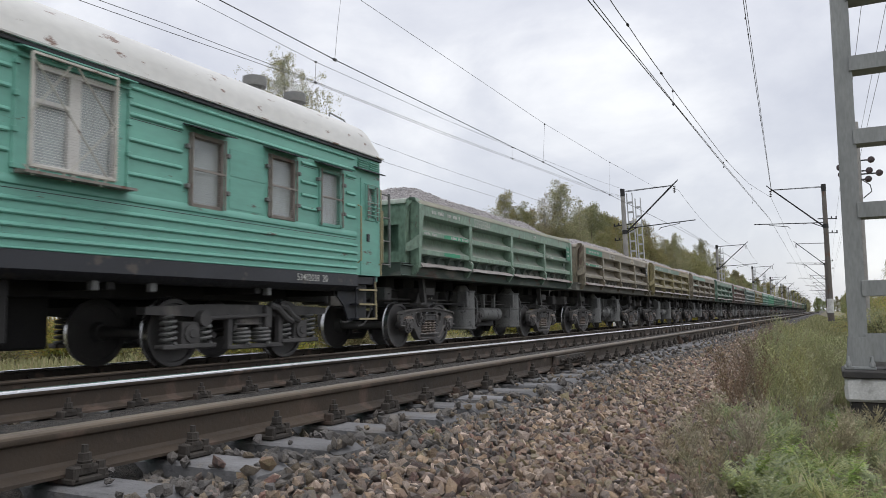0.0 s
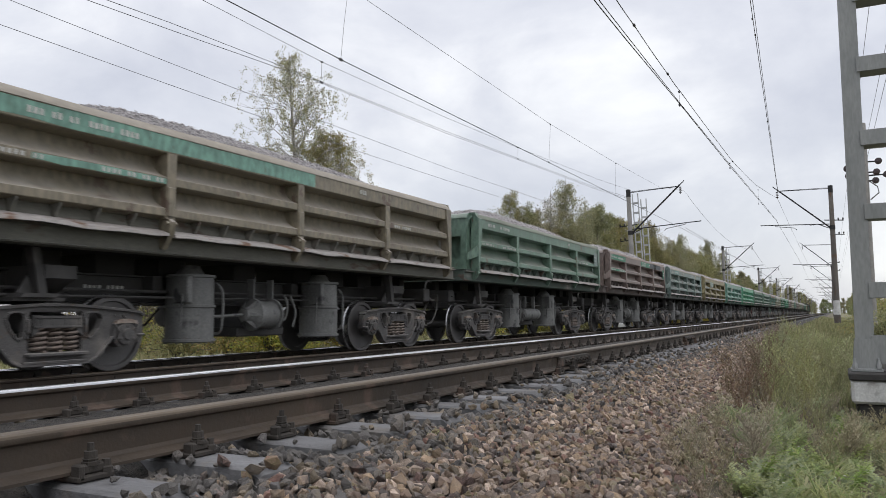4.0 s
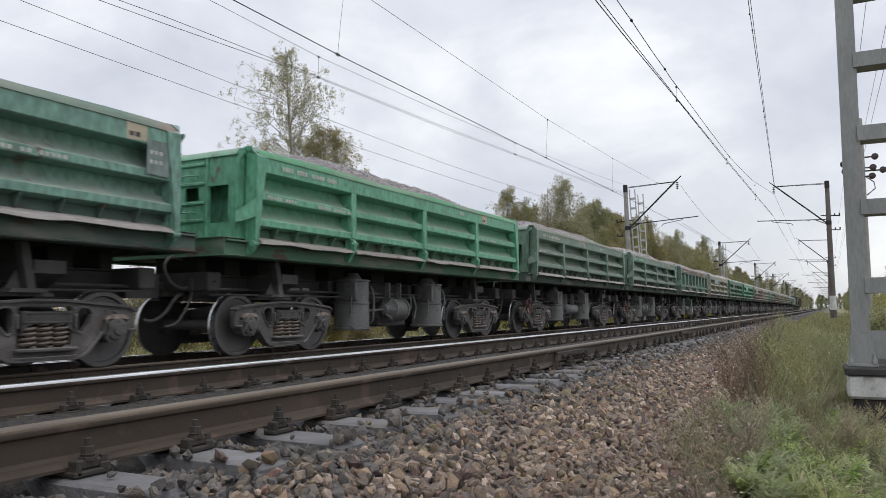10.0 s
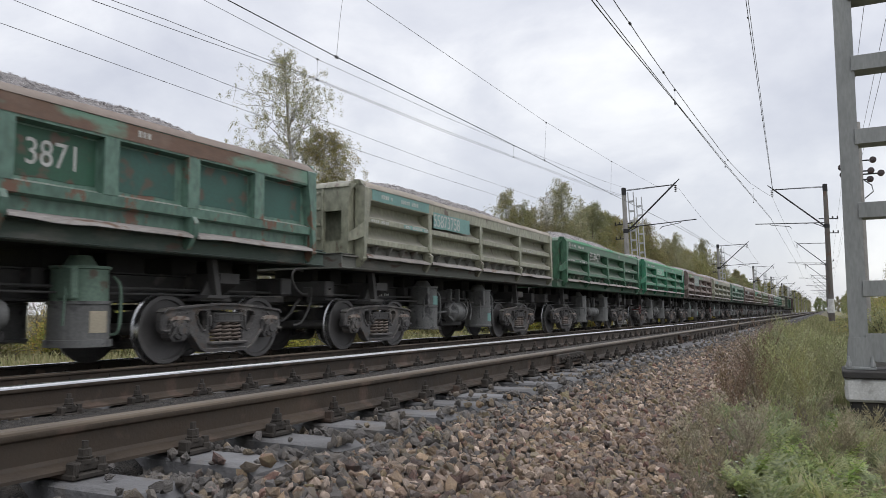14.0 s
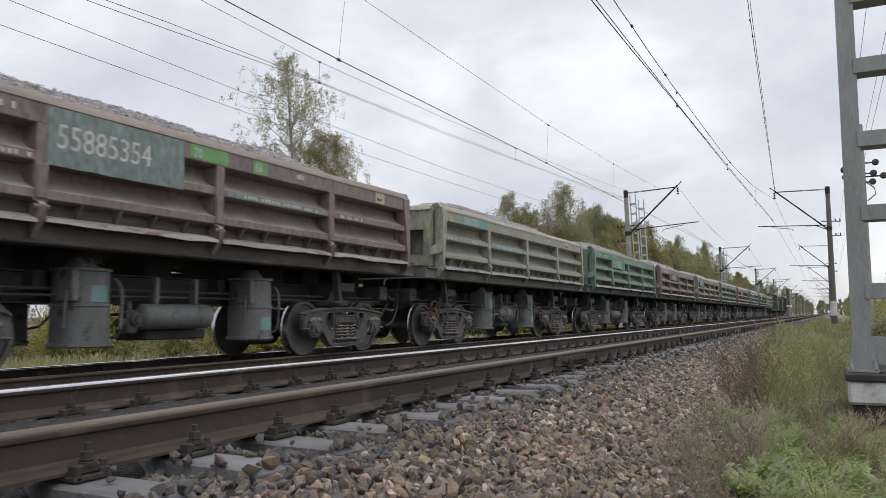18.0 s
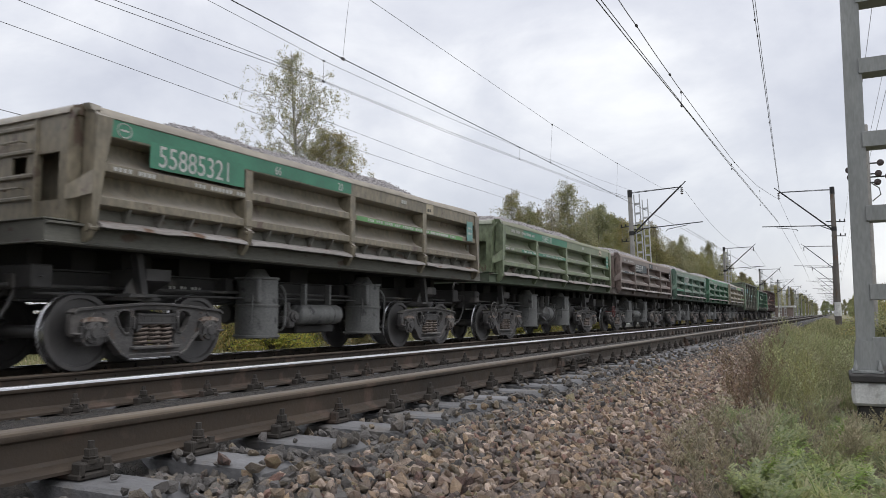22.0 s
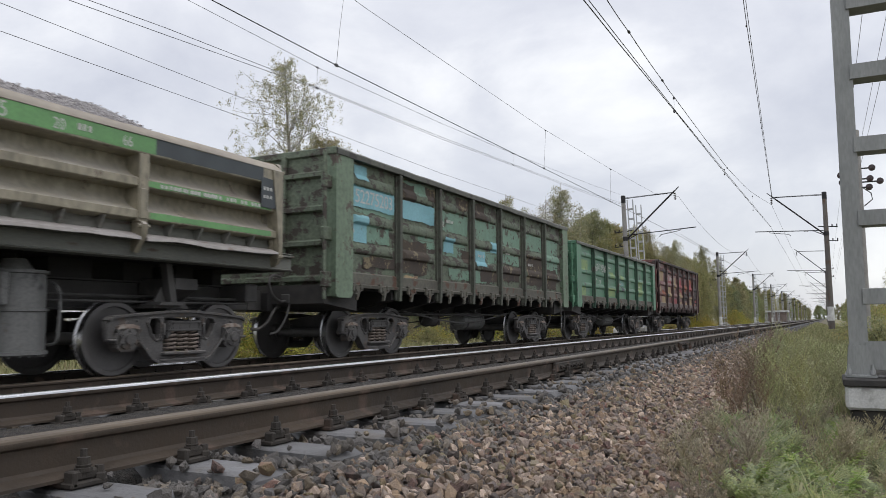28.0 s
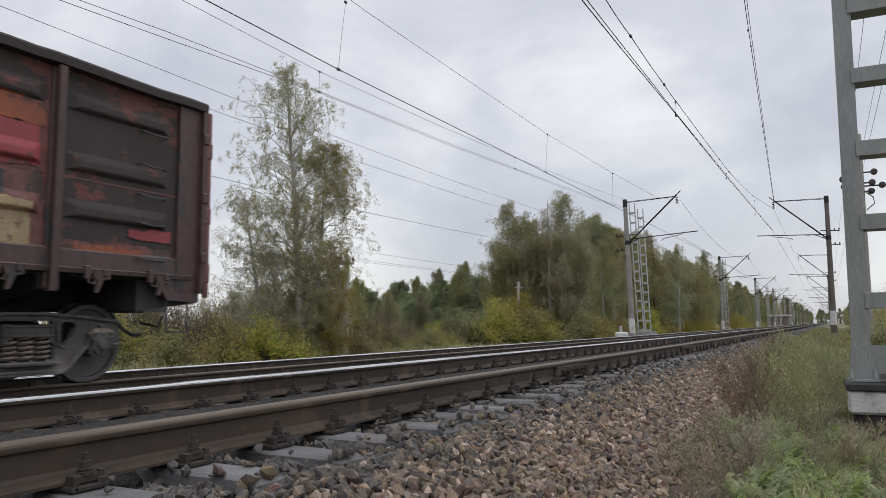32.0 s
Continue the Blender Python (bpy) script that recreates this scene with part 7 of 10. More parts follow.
def coach():
    car = thing("crew_coach", "sea-green ribbed railway crew coach with a rust-spotted white roof", "railway coach", "wagons of the goods train")
    # window openings of the near side: y0, y1, z0, z1
    wins = [(-8.82, -7.74, 2.28, 3.40), (-6.60, -5.98, 2.14, 3.12), (-5.02, -4.40, 2.17, 3.13), (-3.76, -3.14, 2.18, 3.13), (-2.36, -2.02, 2.42, 3.05)]
    holes = [[(y0, z0), (y1, z0), (y1, z1), (y0, z1)] for y0, y1, z0, z1 in wins]
    bm = pierced_plate([(C0, 1.40), (C1, 1.40), (C1, 3.56), (C0, 3.56)], holes, CS - 0.06, CS)
    me = bpy.data.meshes.new("side_wall")
    bm.to_mesh(me)
    bm.free()
    me.materials.append(COACHGREEN)
    side = part("side_wall", me, COACHGREEN, car, "sea-green side wall")
    part("side_wall", Shape().box(-CS, -CS + 0.06, C0, C1, 1.40, 3.56), COACHGREEN, car, "sea-green side wall")
    part("end_wall", Shape().box(-CS + 0.06, CS - 0.06, C1 - 0.05, C1, 1.30, 3.75), COACHGREEN, car)
    part("end_wall", Shape().box(-CS + 0.06, CS - 0.06, C0, C0 + 0.05, 1.30, 3.75), COACHGREEN, car)
    part("floor", Shape().box(-CS + 0.06, CS - 0.06, C0 + 0.05, C1 - 0.05, 1.25, 1.38), COACHSILL, car)
    # pressed ribs: closed round the windows
    def rib(z, y0, y1):
        r = Shape().prism([(CS, z - 0.026), (CS + 0.022, z - 0.022), (CS + 0.033, z - 0.008), (CS + 0.030, z + 0.008), (CS + 0.016, z + 0.024), (CS, z + 0.032)], y0, y1, "y")
        part("side_rib", r, COACHGREEN, side)
    for z in (1.52, 1.65, 1.78, 1.92):
        rib(z, C0 + 0.3, -2.66)
    part("side_rib", Shape().box(CS, CS + 0.02, C0 + 0.1, -2.66, 1.40, 1.425, 0.008), COACHGREEN, side)
    # the belt below the windows, with a seam under it
    part("side_rib", Shape().prism([(CS, 2.06), (CS + 0.024, 2.075), (CS + 0.028, 2.10), (CS + 0.02, 2.135), (CS, 2.17)], C0 + 0.1, -2.66, "y"), COACHGREEN, side)
    part("seam", Shape().box(CS, CS + 0.002, C0 + 0.1, -2.66, 2.022, 2.030), COACHSILL, side)
    gaps = [(C0 + 0.3, -9.06), (-7.58, -6.74), (-4.24, -3.84), (-2.98, -2.70)]
    for z in (2.41, 2.62, 2.83):
        for a, b in gaps:
            rib(z, a, b)
    for a, b in [(-7.58, -6.74), (-4.24, -3.84), (-2.98, -2.70)]:
        rib(3.14, a, b)
        part("seam", Shape().box(CS, CS + 0.002, a, b, 3.088, 3.096), COACHSILL, side)
    rib(3.27, -7.58, -2.72)
    rib(3.08, C0 + 0.3, -9.06)
    rib(3.29, C0 + 0.3, -9.06)
    rib(3.47, C0 + 0.3, -2.75)
    # roof
    n = 18
    arc = []
    for i in range(n + 1):
        a = math.pi * i / n
        arc.append(((CS + 0.03) * math.cos(a), 3.56 + (0.88 * math.sin(a) ** 0.62)))
    roof = Shape()
    k = [roof.points([(x, y, z if q != 2 else 3.56 + (z - 3.56) * 0.55) if q != 2 else (x * 0.97, y, 3.56 + (z - 3.56) * 0.62) for x, z in arc]) for q, y in ((0, C0), (1, C1 - 0.32), (2, C1 + 0.02))]
    for a, b in zip(k, k[1:]):
        for i in range(n):
            roof.face((a + i, a + i + 1, b + i + 1, b + i))
    roof.face([k[0] + i for i in range(n + 1)][::-1])
    roof.face([k[-1] + i for i in range(n + 1)])
    part("roof", roof, COACHROOF, car, "chalky white roof with rust spots", smooth=50)
    part("rain_gutter", Shape().prism([(CS - 0.01, 3.602), (CS + 0.075, 3.602), (CS + 0.08, 3.625), (CS + 0.07, 3.632), (CS - 0.01, 3.65)], C0, C1 + 0.03, "y"), COACHROOF, car, "white rain gutter")
    # dark strip painting in the shadow line below the white gutter
    part("gutter_seal", Shape().box(CS - 0.005, CS + 0.045, C0, C1 + 0.01, 3.55, 3.60, 0.006), COACHSILL, car)
    for y in (-3.95, -2.85):
        v = Shape().lathe([(4.40, 0.13), (4.64, 0.13), (4.645, 0.20), (4.72, 0.21), (4.81, 0.20), (4.84, 0.05)], "z", 18, (0.30, y, 0))
        part("roof_vent", v, VENTTIN, car, "round tin roof vent")
    hr = Shape().tube([(0.9, C1 - 0.75, 4.30), (0.9, C1 - 0.72, 4.44), (0.9, C1 - 0.25, 4.40), (0.9, C1 - 0.12, 4.18)], 0.016, 6)
    part("roof_handrail", hr, VENTTIN, car)
    # windows
    for i, (y0, y1, z0, z1) in enumerate(wins):
        w = part("window", Shape().box(CS - 0.10, CS - 0.07, y0 - 0.05, y1 + 0.05, z0 - 0.05, z1 + 0.05), CURTAIN, car, "window with a white curtain behind glass")
        g = part("pane", Shape().box(CS - 0.05, CS - 0.044, y0, y1, z0, z1), GLASS, w)
        g.visible_shadow = False
        f = Shape()
        t = 0.045
        fm = (WINDOWWHITE, RUSTYFRAME, RUSTYFRAME, COACHGREEN, COACHGREEN)[i]
        f.box(CS - 0.055, CS + 0.02, y0 - 0.01, y0 + t, z0, z1, 0.006); f.box(CS - 0.055, CS + 0.02, y1 - t, y1 + 0.01, z0, z1, 0.006)
        f.box(CS - 0.055, CS + 0.02, y0, y1, z0 - 0.01, z0 + t, 0.006); f.box(CS - 0.055, CS + 0.02, y0, y1, z1 - t, z1 + 0.01, 0.006)
        if i == 0:
            f.box(CS - 0.055, CS + 0.01, (y0 + y1) / 2 - 0.09, (y0 + y1) / 2 + 0.06, z0, z1, 0.006)
            f.box(CS - 0.055, CS + 0.008, y0, (y0 + y1) / 2, z1 - 0.42, z1 - 0.37, 0.006)
        part("window_frame", f, fm, w)
        gr = Shape()
        if i == 0:
            # a lattice grille standing off the wall, over fine wire
            x = CS + 0.16
            a, b, lo, hi = y0 - 0.10, y1 - 0.13, z0 - 0.02, z1 + 0.06
            for z in (lo, hi):
                gr.bar((x, a, z), (x, b, z), 0.028, 0.028)
            for y in (a, b):
                gr.bar((x, y, lo), (x, y, hi), 0.028, 0.028)
            for fa, fb, ga, gb in ((0, 0.45, 0.45, 1), (0, 0.92, 0.98, 0), (0.45, 1, 0, 0.55), (0.5, 1, 1, 0.5)):
                gr.bar((x - 0.012, a + (b - a) * fa, lo + (hi - lo) * ga), (x - 0.012, a + (b - a) * fb, lo + (hi - lo) * gb), 0.022, 0.010)
            for z in (lo, lo + 0.36, lo + 0.72, hi):
                gr.bar((CS, b + 0.12, z + 0.14), (x, b, z), 0.02, 0.02)
            for y in (a + 0.04, a + 0.46, a + 0.86):
                gr.bar((x, y - 0.09, lo), (x, y, lo - 0.10), 0.018, 0.014)
                gr.bar((x, y + 0.09, lo), (x, y, lo - 0.10), 0.018, 0.014)
            wires = Shape()
            for q in range(int((hi - lo) / 0.03)):
                wires.tube([(CS + 0.03, y0 - 0.02, z0 + 0.02 + 0.03 * q), (CS + 0.03, y1 + 0.02, z0 + 0.02 + 0.03 * q)], 0.0026, 4)
            part("wire_mesh", wires, WINDOWWHITE, w, "fine horizontal wires over the window")
            sill = Shape().prism([(CS, 2.235), (CS + 0.2, 2.205), (CS + 0.2, 2.175), (CS, 2.185)], y0 - 0.16, y1 + 0.16, "y")
            part("grille_tray", sill, RUSTYFRAME, w)
            part("window_grille", gr, GRILLE, w, "pale diagonal lattice grille")
            cheek = Shape()
            for y in (y0 - 0.20, y1 + 0.14):
                cheek.box(CS, CS + 0.022, y, y + 0.035, z0 - 0.1, z1 + 0.12, 0.004)
                for z in (z0 - 0.02, z0 + 0.36, z0 + 0.74, z1 - 0.04):
                    cheek.box(CS, CS + 0.05, y - 0.01, y + 0.05, z - 0.03, z + 0.03, 0.006)
            cheek.prism([(CS, z1 + 0.14), (CS + 0.15, z1 + 0.11), (CS + 0.15, z1 + 0.095), (CS, z1 + 0.12)], y0 - 0.20, y1 + 0.17, "y")
            cheek.box(CS, CS + 0.05, y0 - 0.16, y1 + 0.14, z1 + 0.02, z1 + 0.05, 0.004)
            part("grille_box", cheek, COACHGREEN, w)
        else:
            x = CS + 0.06
            for q in range(int((z1 - z0) / 0.033)):
                z = z0 + 0.05 + 0.033 * q
                gr.tube([(x, y0, z), (x, y1, z)], 0.0024, 4)
            for y in (y0 + 0.005, y1 - 0.005):
                gr.bar((x, y, z0), (x, y, z1), 0.022, 0.022)
            gr.bar((x + 0.004, y0, (z0 + z1) / 2), (x + 0.004, y1, (z0 + z1) / 2), 0.02, 0.03)
            part("window_grille", gr, RUSTYFRAME, w, "fine wire window guard")
            if i < 4:
                hood = Shape().prism([(CS, z1 + 0.10), (CS + 0.20, z1 + 0.045), (CS + 0.20, z1 + 0.03), (CS, z1 + 0.085)], y0 - 0.12, y1 + 0.08, "y")
                part("window_hood", hood, COACHSILL, w)
                for q in (z0 + 0.25, z1 - 0.2):
                    for y in (y0 - 0.06, y1 + 0.06):
                        part("hinge", Shape().box(CS, CS + 0.07, y - 0.03, y + 0.03, q - 0.03, q + 0.03, 0.008), VENTTIN, w)
    # repaired panel with worn marks
    part("side_patch", Shape().box(CS, CS + 0.006, -5.85, -5.12, 2.20, 2.62).box(CS, CS + 0.006, -5.85, -5.12, 2.66, 3.05), COACHGREEN, car, smooth=0)
    part("louvre", [s2 for s2 in [Shape()] if [s2.prism([(CS, z), (CS + 0.03, z - 0.02), (CS + 0.03, z - 0.03), (CS, z - 0.012)], y, y + 0.33, "y") for y in (-2.62, -2.24) for z in (3.36, 3.40, 3.44, 3.48, 3.52)]][0], COACHGREEN, car, "ventilation louvres")
    bm = pierced_plate([(-2.52, 1.40), (-1.92, 1.40), (-1.92, 3.18), (-2.52, 3.18)], [[(-2.38, 2.40), (-2.0, 2.40), (-2.0, 3.07), (-2.38, 3.07)]], CS + 0.001, CS + 0.013)
    me = bpy.data.meshes.new("door")
    bm.to_mesh(me)
    bm.free()
    me.materials.append(COACHGREEN)
    door = part("door", me, COACHGREEN, car, "coach end door with a barred window")
    part("door_handle", Shape().box(CS + 0.012, CS + 0.04, -2.34, -2.26, 2.02, 2.16, 0.008), COACHSILL, door)
    for y in (-2.60, -1.88):
        part("handrail", Shape().tube([(CS, y, 1.62), (CS + 0.07, y, 1.66), (CS + 0.07, y, 2.62), (CS, y, 2.66)], 0.016, 6), YELLOWED, car, "cream handrail")
    part("door_hood", Shape().prism([(CS, 3.345), (CS + 0.10, 3.315), (CS + 0.10, 3.295), (CS, 3.32)], -2.74, -1.80, "y"), COACHSILL, car)
    bars_at = Shape()
    for z in (2.50, 2.58, 2.66, 2.74):
        bars_at.tube([(CS + 0.07, -2.40, z), (CS + 0.07, -1.98, z)], 0.009, 5)
    bars_at.tube([(CS, -2.40, 3.08), (CS + 0.07, -2.40, 3.06), (CS + 0.07, -2.40, 2.42), (CS, -2.40, 2.40)], 0.011, 5)
    bars_at.tube([(CS, -1.98, 3.08), (CS + 0.07, -1.98, 3.06), (CS + 0.07, -1.98, 2.42), (CS, -1.98, 2.40)], 0.011, 5)
    part("window_guard", bars_at, COACHGREEN, door)
    sill = part("sill", Shape().prism([(CS - 0.3, 1.10), (CS - 0.10, 1.12), (CS + 0.012, 1.20), (CS + 0.012, 1.396), (CS - 0.3, 1.396)], C0, -2.62, "y"), COACHSILL, car, "black solebar with a stencilled number")
    part("sill", Shape().box(-CS - 0.012, -CS + 0.08, C0, C1, 1.235, 1.398, 0.01), COACHSILL, car)
    letters("53402038  20", 0.112, CS + 0.016, -4.34, 1.245, LETTERDIM, sill, "running_number", 0.95)
    st = Shape()
    for y in (-2.56, -1.98):
        st.bar((CS - 0.06, y, 1.40), (CS - 0.06, y, 0.62), 0.03, 0.04)
    st.prism([(-3.05, 1.30), (-2.52, 1.30), (-2.52, 0.58), (-2.62, 0.60), (-2.76, 0.86), (-2.95, 1.02), (-3.05, 1.06)], CS - 0.22, CS - 0.19, "x")
    st.box(CS - 0.26, CS - 0.23, -2.56, -1.98, 0.60, 1.30)
    for z in (0.62, 0.88, 1.14):
        st.box(CS - 0.24, CS, -2.56, -1.98, z - 0.015, z + 0.015, 0.005)
    part("steps", st, COACHSILL, car, "boarding steps edged in cream")
    sy = Shape()
    for z in (0.62, 0.88, 1.14):
        sy.box(CS + 0.001, CS + 0.012, -2.56, -1.98, z - 0.016, z + 0.016)
    sy.tube([(CS - 0.03, -1.98, 1.30), (CS - 0.02, -1.96, 0.64)], 0.018, 6)
    part("step_edging", sy, YELLOWED, car)
    ladder = Shape()
    for x in (1.50, 1.18):
        ladder.tube([(x, C1, 1.42), (x, C1 + 0.09, 1.42), (x, C1 + 0.09, 3.05), (x, C1, 3.05)], 0.02, 6)
    for q in range(5):
        ladder.tube([(1.50, C1 + 0.09, 1.62 + 0.32 * q), (1.18, C1 + 0.09, 1.62 + 0.32 * q)], 0.014, 6)
    part("gangway_ladder", ladder, YELLOWED, car, "cream end ladder")
    guard = Shape()
    for z in (1.65, 2.10, 2.55, 3.0):
        guard.tube([(1.44, C1, z), (1.44, C1 + 0.50, z)], 0.015, 6)
    guard.bar((1.44, C1 + 0.50, 1.60), (1.44, C1 + 0.50, 3.04), 0.045, 0.03)
    part("gangway_guard", guard, VENTTIN, car, "grey-green steel rail frame beside the coupling")
    fr = part("underframe", Shape().box(-0.3, 0.3, C0, C1, 0.95, 1.26, 0.01), UNDERBLACK, car, "black underframe")
    part("equipment_box", Shape().box(-1.2, 1.2, -10.4, -8.75, 0.40, 1.2, 0.03), UNDERBLACK, fr)
    part("equipment_box", Shape().box(-1.35, -0.2, -8.6, -7.3, 0.28, 1.2, 0.03), UNDERBLACK, fr)
    part("skirt_plate", Shape().box(-1.40, -1.36, C0, C1, 0.72, 1.3, 0.005), UNDERBLACK, fr)
    for y in (-12.0, -10.4, -7.6, -5.0, -3.0):
        part("cross_member", Shape().box(-1.35, 1.35, y - 0.06, y + 0.06, 1.02, 1.26, 0.01), UNDERBLACK, fr)
    for y in (-7.9, -7.05, -4.85):
        part("hanger", Shape().box(1.30, 1.40, y, y + 0.10, 1.0, 1.26, 0.01), CYLGREY, fr)
    part("coupler", COUPLER, RUNGEAR, car, "automatic knuckle coupler", pose(0, -1.19, 0, 0, 0, 180))
    # bogies with coil springs beside each axle box
    def coach_bogie(yc):
        for turn in (0, 180):
            f = Shape()
            f.prism([(-1.95, 0.72), (-1.95, 0.82), (-0.9, 0.86), (0.9, 0.86), (1.95, 0.82), (1.95, 0.72), (0.95, 0.68), (-0.95, 0.68)], 0.96, 1.12, "x")
            for y in (-1.2, 1.2):
                f.box(0.98, 1.18, y - 0.48, y + 0.48, 0.25, 0.32, 0.015)
                f.prism([(y - 0.16, 0.32), (y - 0.16, 0.62), (y + 0.16, 0.62), (y + 0.16, 0.32)], 0.96, 1.16, "x")
                f.lathe([(1.16, 0.13), (1.19, 0.13), (1.2, 0.07), (1.215, 0.06)], "x", 14, (0, y, 0.46))
            f.tube([(1.16, -0.95, 0.66), (1.18, 0.35, 0.70)], 0.03, 8)
            f.lathe([(1.10, 0.11), (1.22, 0.11)], "x", 14, (0, -0.98, 0.66))
            f.box(1.08, 1.2, 0.30, 0.45, 0.50, 0.84, 0.02)
            f.tube([(1.18, 0.40, 0.86), (1.2, 0.56, 0.82), (1.2, 0.78, 0.66), (1.18, 0.95, 0.60)], 0.055, 8)
            f.tube([(1.18, 0.62, 0.86), (1.2, 0.78, 0.82), (1.2, 0.98, 0.66), (1.18, 1.12, 0.62)], 0.055, 8)
            f.box(1.0, 1.16, -0.45, 0.75, 0.20, 0.27, 0.015)
            for y in (-0.42, 0.72):
                f.box(1.05, 1.15, y - 0.05, y + 0.05, 0.20, 0.72, 0.012)
            sf = part("side_frame", f, RUNGEAR, car, "welded coach bogie frame", pose(0, yc, 0, 0, 0, turn))
            for y in (-1.2, 1.2):
                for q in (-0.32, 0.32):
                    part("spring", coil(0, 0, 0.32, 0.70, 0.10, 0.024, 5), CYLGREY, sf, "coil spring", pose(1.07, y + q, 0))
            for y in (-0.1, 0.35):
                part("spring", coil(0, 0, 0.27, 0.5, 0.13, 0.028, 4), CYLGREY, sf, "coil spring", pose(1.05, y, 0))
        part("bolster", BOLSTER, RUNGEAR, car, m=pose(0, yc, 0))
        wheelset(car, yc - 1.2)
        wheelset(car, yc + 1.2)
    coach_bogie(-4.94)
    coach_bogie(-19.8)
    TRAIN.append((car, 0.0))


coach()

# ---- overhead line: poles, brackets, wires, masts ----
def insulator_string(s, x, y, z, n=3, r=0.09):
    for i in range(n):
        s.lathe([(z - 0.13 * i, 0.02), (z - 0.13 * i - 0.02, r), (z - 0.13 * i - 0.055, r * 0.9), (z - 0.13 * i - 0.06, 0.03), (z - 0.13 * i - 0.12, 0.02)], "z", 10, (x, y, 0))


def pole_meshes(side):
    """A tapered concrete pole with an inclined bracket; side = +1 reaches towards +x, -1 towards -x."""
    body = Shape().lathe([(-0.6, 0.215), (1.2, 0.20), (9.25, 0.145), (9.30, 0.13)], "z", 16)
    foot = Shape().lathe([(0.0, 0.222), (1.0, 0.214), (1.01, 0.20)], "z", 16)
    cap = Shape().lathe([(8.85, 0.165), (9.36, 0.16), (9.38, 0.12)], "z", 12)
    clamp = Shape().lathe([(6.15, 0.185), (6.45, 0.185)], "z", 12)
    br = Shape()
    L = 3.55 * side
    br.bar((0.15 * side, 0, 6.3), (L, 0, 9.35), 0.09, 0.10)
    br.bar((L * 0.93, 0, 9.12), (L * 1.08, 0, 9.60), 0.06, 0.06)
    br.tube([(0.1 * side, 0, 9.15), (L * 0.94, 0.0, 9.22)], 0.022, 6)
    br.tube([(0.1 * side, 0.06, 9.22), (L * 0.94, 0.04, 9.26)], 0.018, 6)
    reg = Shape()
    reg.tube([(0.15 * side, 0, 6.55), (L * 1.35, 0, 6.72)], 0.035, 8)
    reg.tube([(L * 1.08, 0, 6.70), (L * 1.05, 0, 6.58), (L * 0.7, 0, 6.40), (L * 0.66, 0, 6.25)], 0.022, 6)
    reg.tube([(0.1 * side, 0, 6.2), (0.9 * side, 0, 6.58)], 0.03, 6)
    ins = Shape()
    insulator_string(ins, L, 0, 9.2, 4, 0.10)
    for q in range(3):
        ins.lathe([(0.55 + 0.10 * q, 0.07), (0.60 + 0.10 * q, 0.05)], "x", 8, (0 if side > 0 else -2.0, 0, 6.57))
    arm = Shape()
    arm.bar((-0.75 * side, 0, 6.78), (0.5 * side, 0, 6.86), 0.06, 0.07)
    low_arm = Shape()
    low_arm.bar((-0.75 * side, 0, 5.75), (0.2 * side, 0, 5.80), 0.05, 0.06)
    for x in (-0.7, -0.4):
        arm.lathe([(6.80, 0.03), (6.90, 0.05), (6.98, 0.035)], "z", 8, (x * side, 0, 0))
        low_arm.lathe([(5.78, 0.03), (5.88, 0.05), (5.95, 0.035)], "z", 8, (x * side, 0, 0))
    return body, foot, cap, br, reg, ins, arm, low_arm, clamp


def catenary_pole(side, shaft=None):
    body, foot, cap, br, reg, ins, arm, low_arm, clamp = pole_meshes(side)
    p = thing("catenary_pole", ("dark weathered" if shaft else "grey tapered") + " concrete catenary pole with black bracket and whitewashed foot", "utility pole", "catenary poles along the line")
    part("pole_shaft", body, shaft or CONCRETE, p)
    part("painted_foot", foot, WHITEWASH, p, "whitewashed pole foot")
    part("pole_cap", cap, BLACKIRON, p)
    part("pole_band", clamp, BLACKIRON, p)
    part("bracket", br, BLACKIRON, p, "black inclined bracket")
    part("registration_arm", reg, BLACKIRON, p)
    part("insulator", ins, INSULATOR, p, "dark glazed insulator string")
    part("cross_arm", arm, BLACKIRON, p)
    part("cross_arm", low_arm, BLACKIRON, p)
    return p


def put_row(make, spots, lean_rng):
    first = None
    for x, y, z, lean in spots:
        m = pose(x, y, z, lean_rng.uniform(-0.4, 0.4), lean, 0)
        if first is None:
            first = make()
            first.matrix_basis = m
        else:
            copy_thing(first, m)


_lr = random.Random(3)
put_row(lambda: catenary_pole(1), [(-12.15, 52.2, -0.25, -1.6), (-12.2, 102.5, -0.3, -0.6)] + [(-12.2, 155 + 51 * i, -0.3, _lr.uniform(-1, 0.6)) for i in range(9)], _lr)
put_row(lambda: catenary_pole(-1, OLDPOLE), [(0.30, 60.7, 0.25, -0.2)] + [(0.35, 110 + 51 * i, 0.1, _lr.uniform(-0.6, 0.6)) for i in range(9)], _lr)


def lattice_leg(h):
    s = Shape()
    for q in (-0.2, 0.2):
        s.box(q - 0.03, q + 0.03, -0.07, 0.07, 0, h, 0.006)
    z = 0.15
    while z < h:
        s.box(-0.2, 0.2, -0.06, -0.045, z - 0.07, z + 0.07)
        s.box(-0.2, 0.2, 0.045, 0.06, z - 0.07, z + 0.07)
        z += 0.72
    return s.mesh("lattice_leg", [LATTICE], 0)


LEG = lattice_leg(9.5)


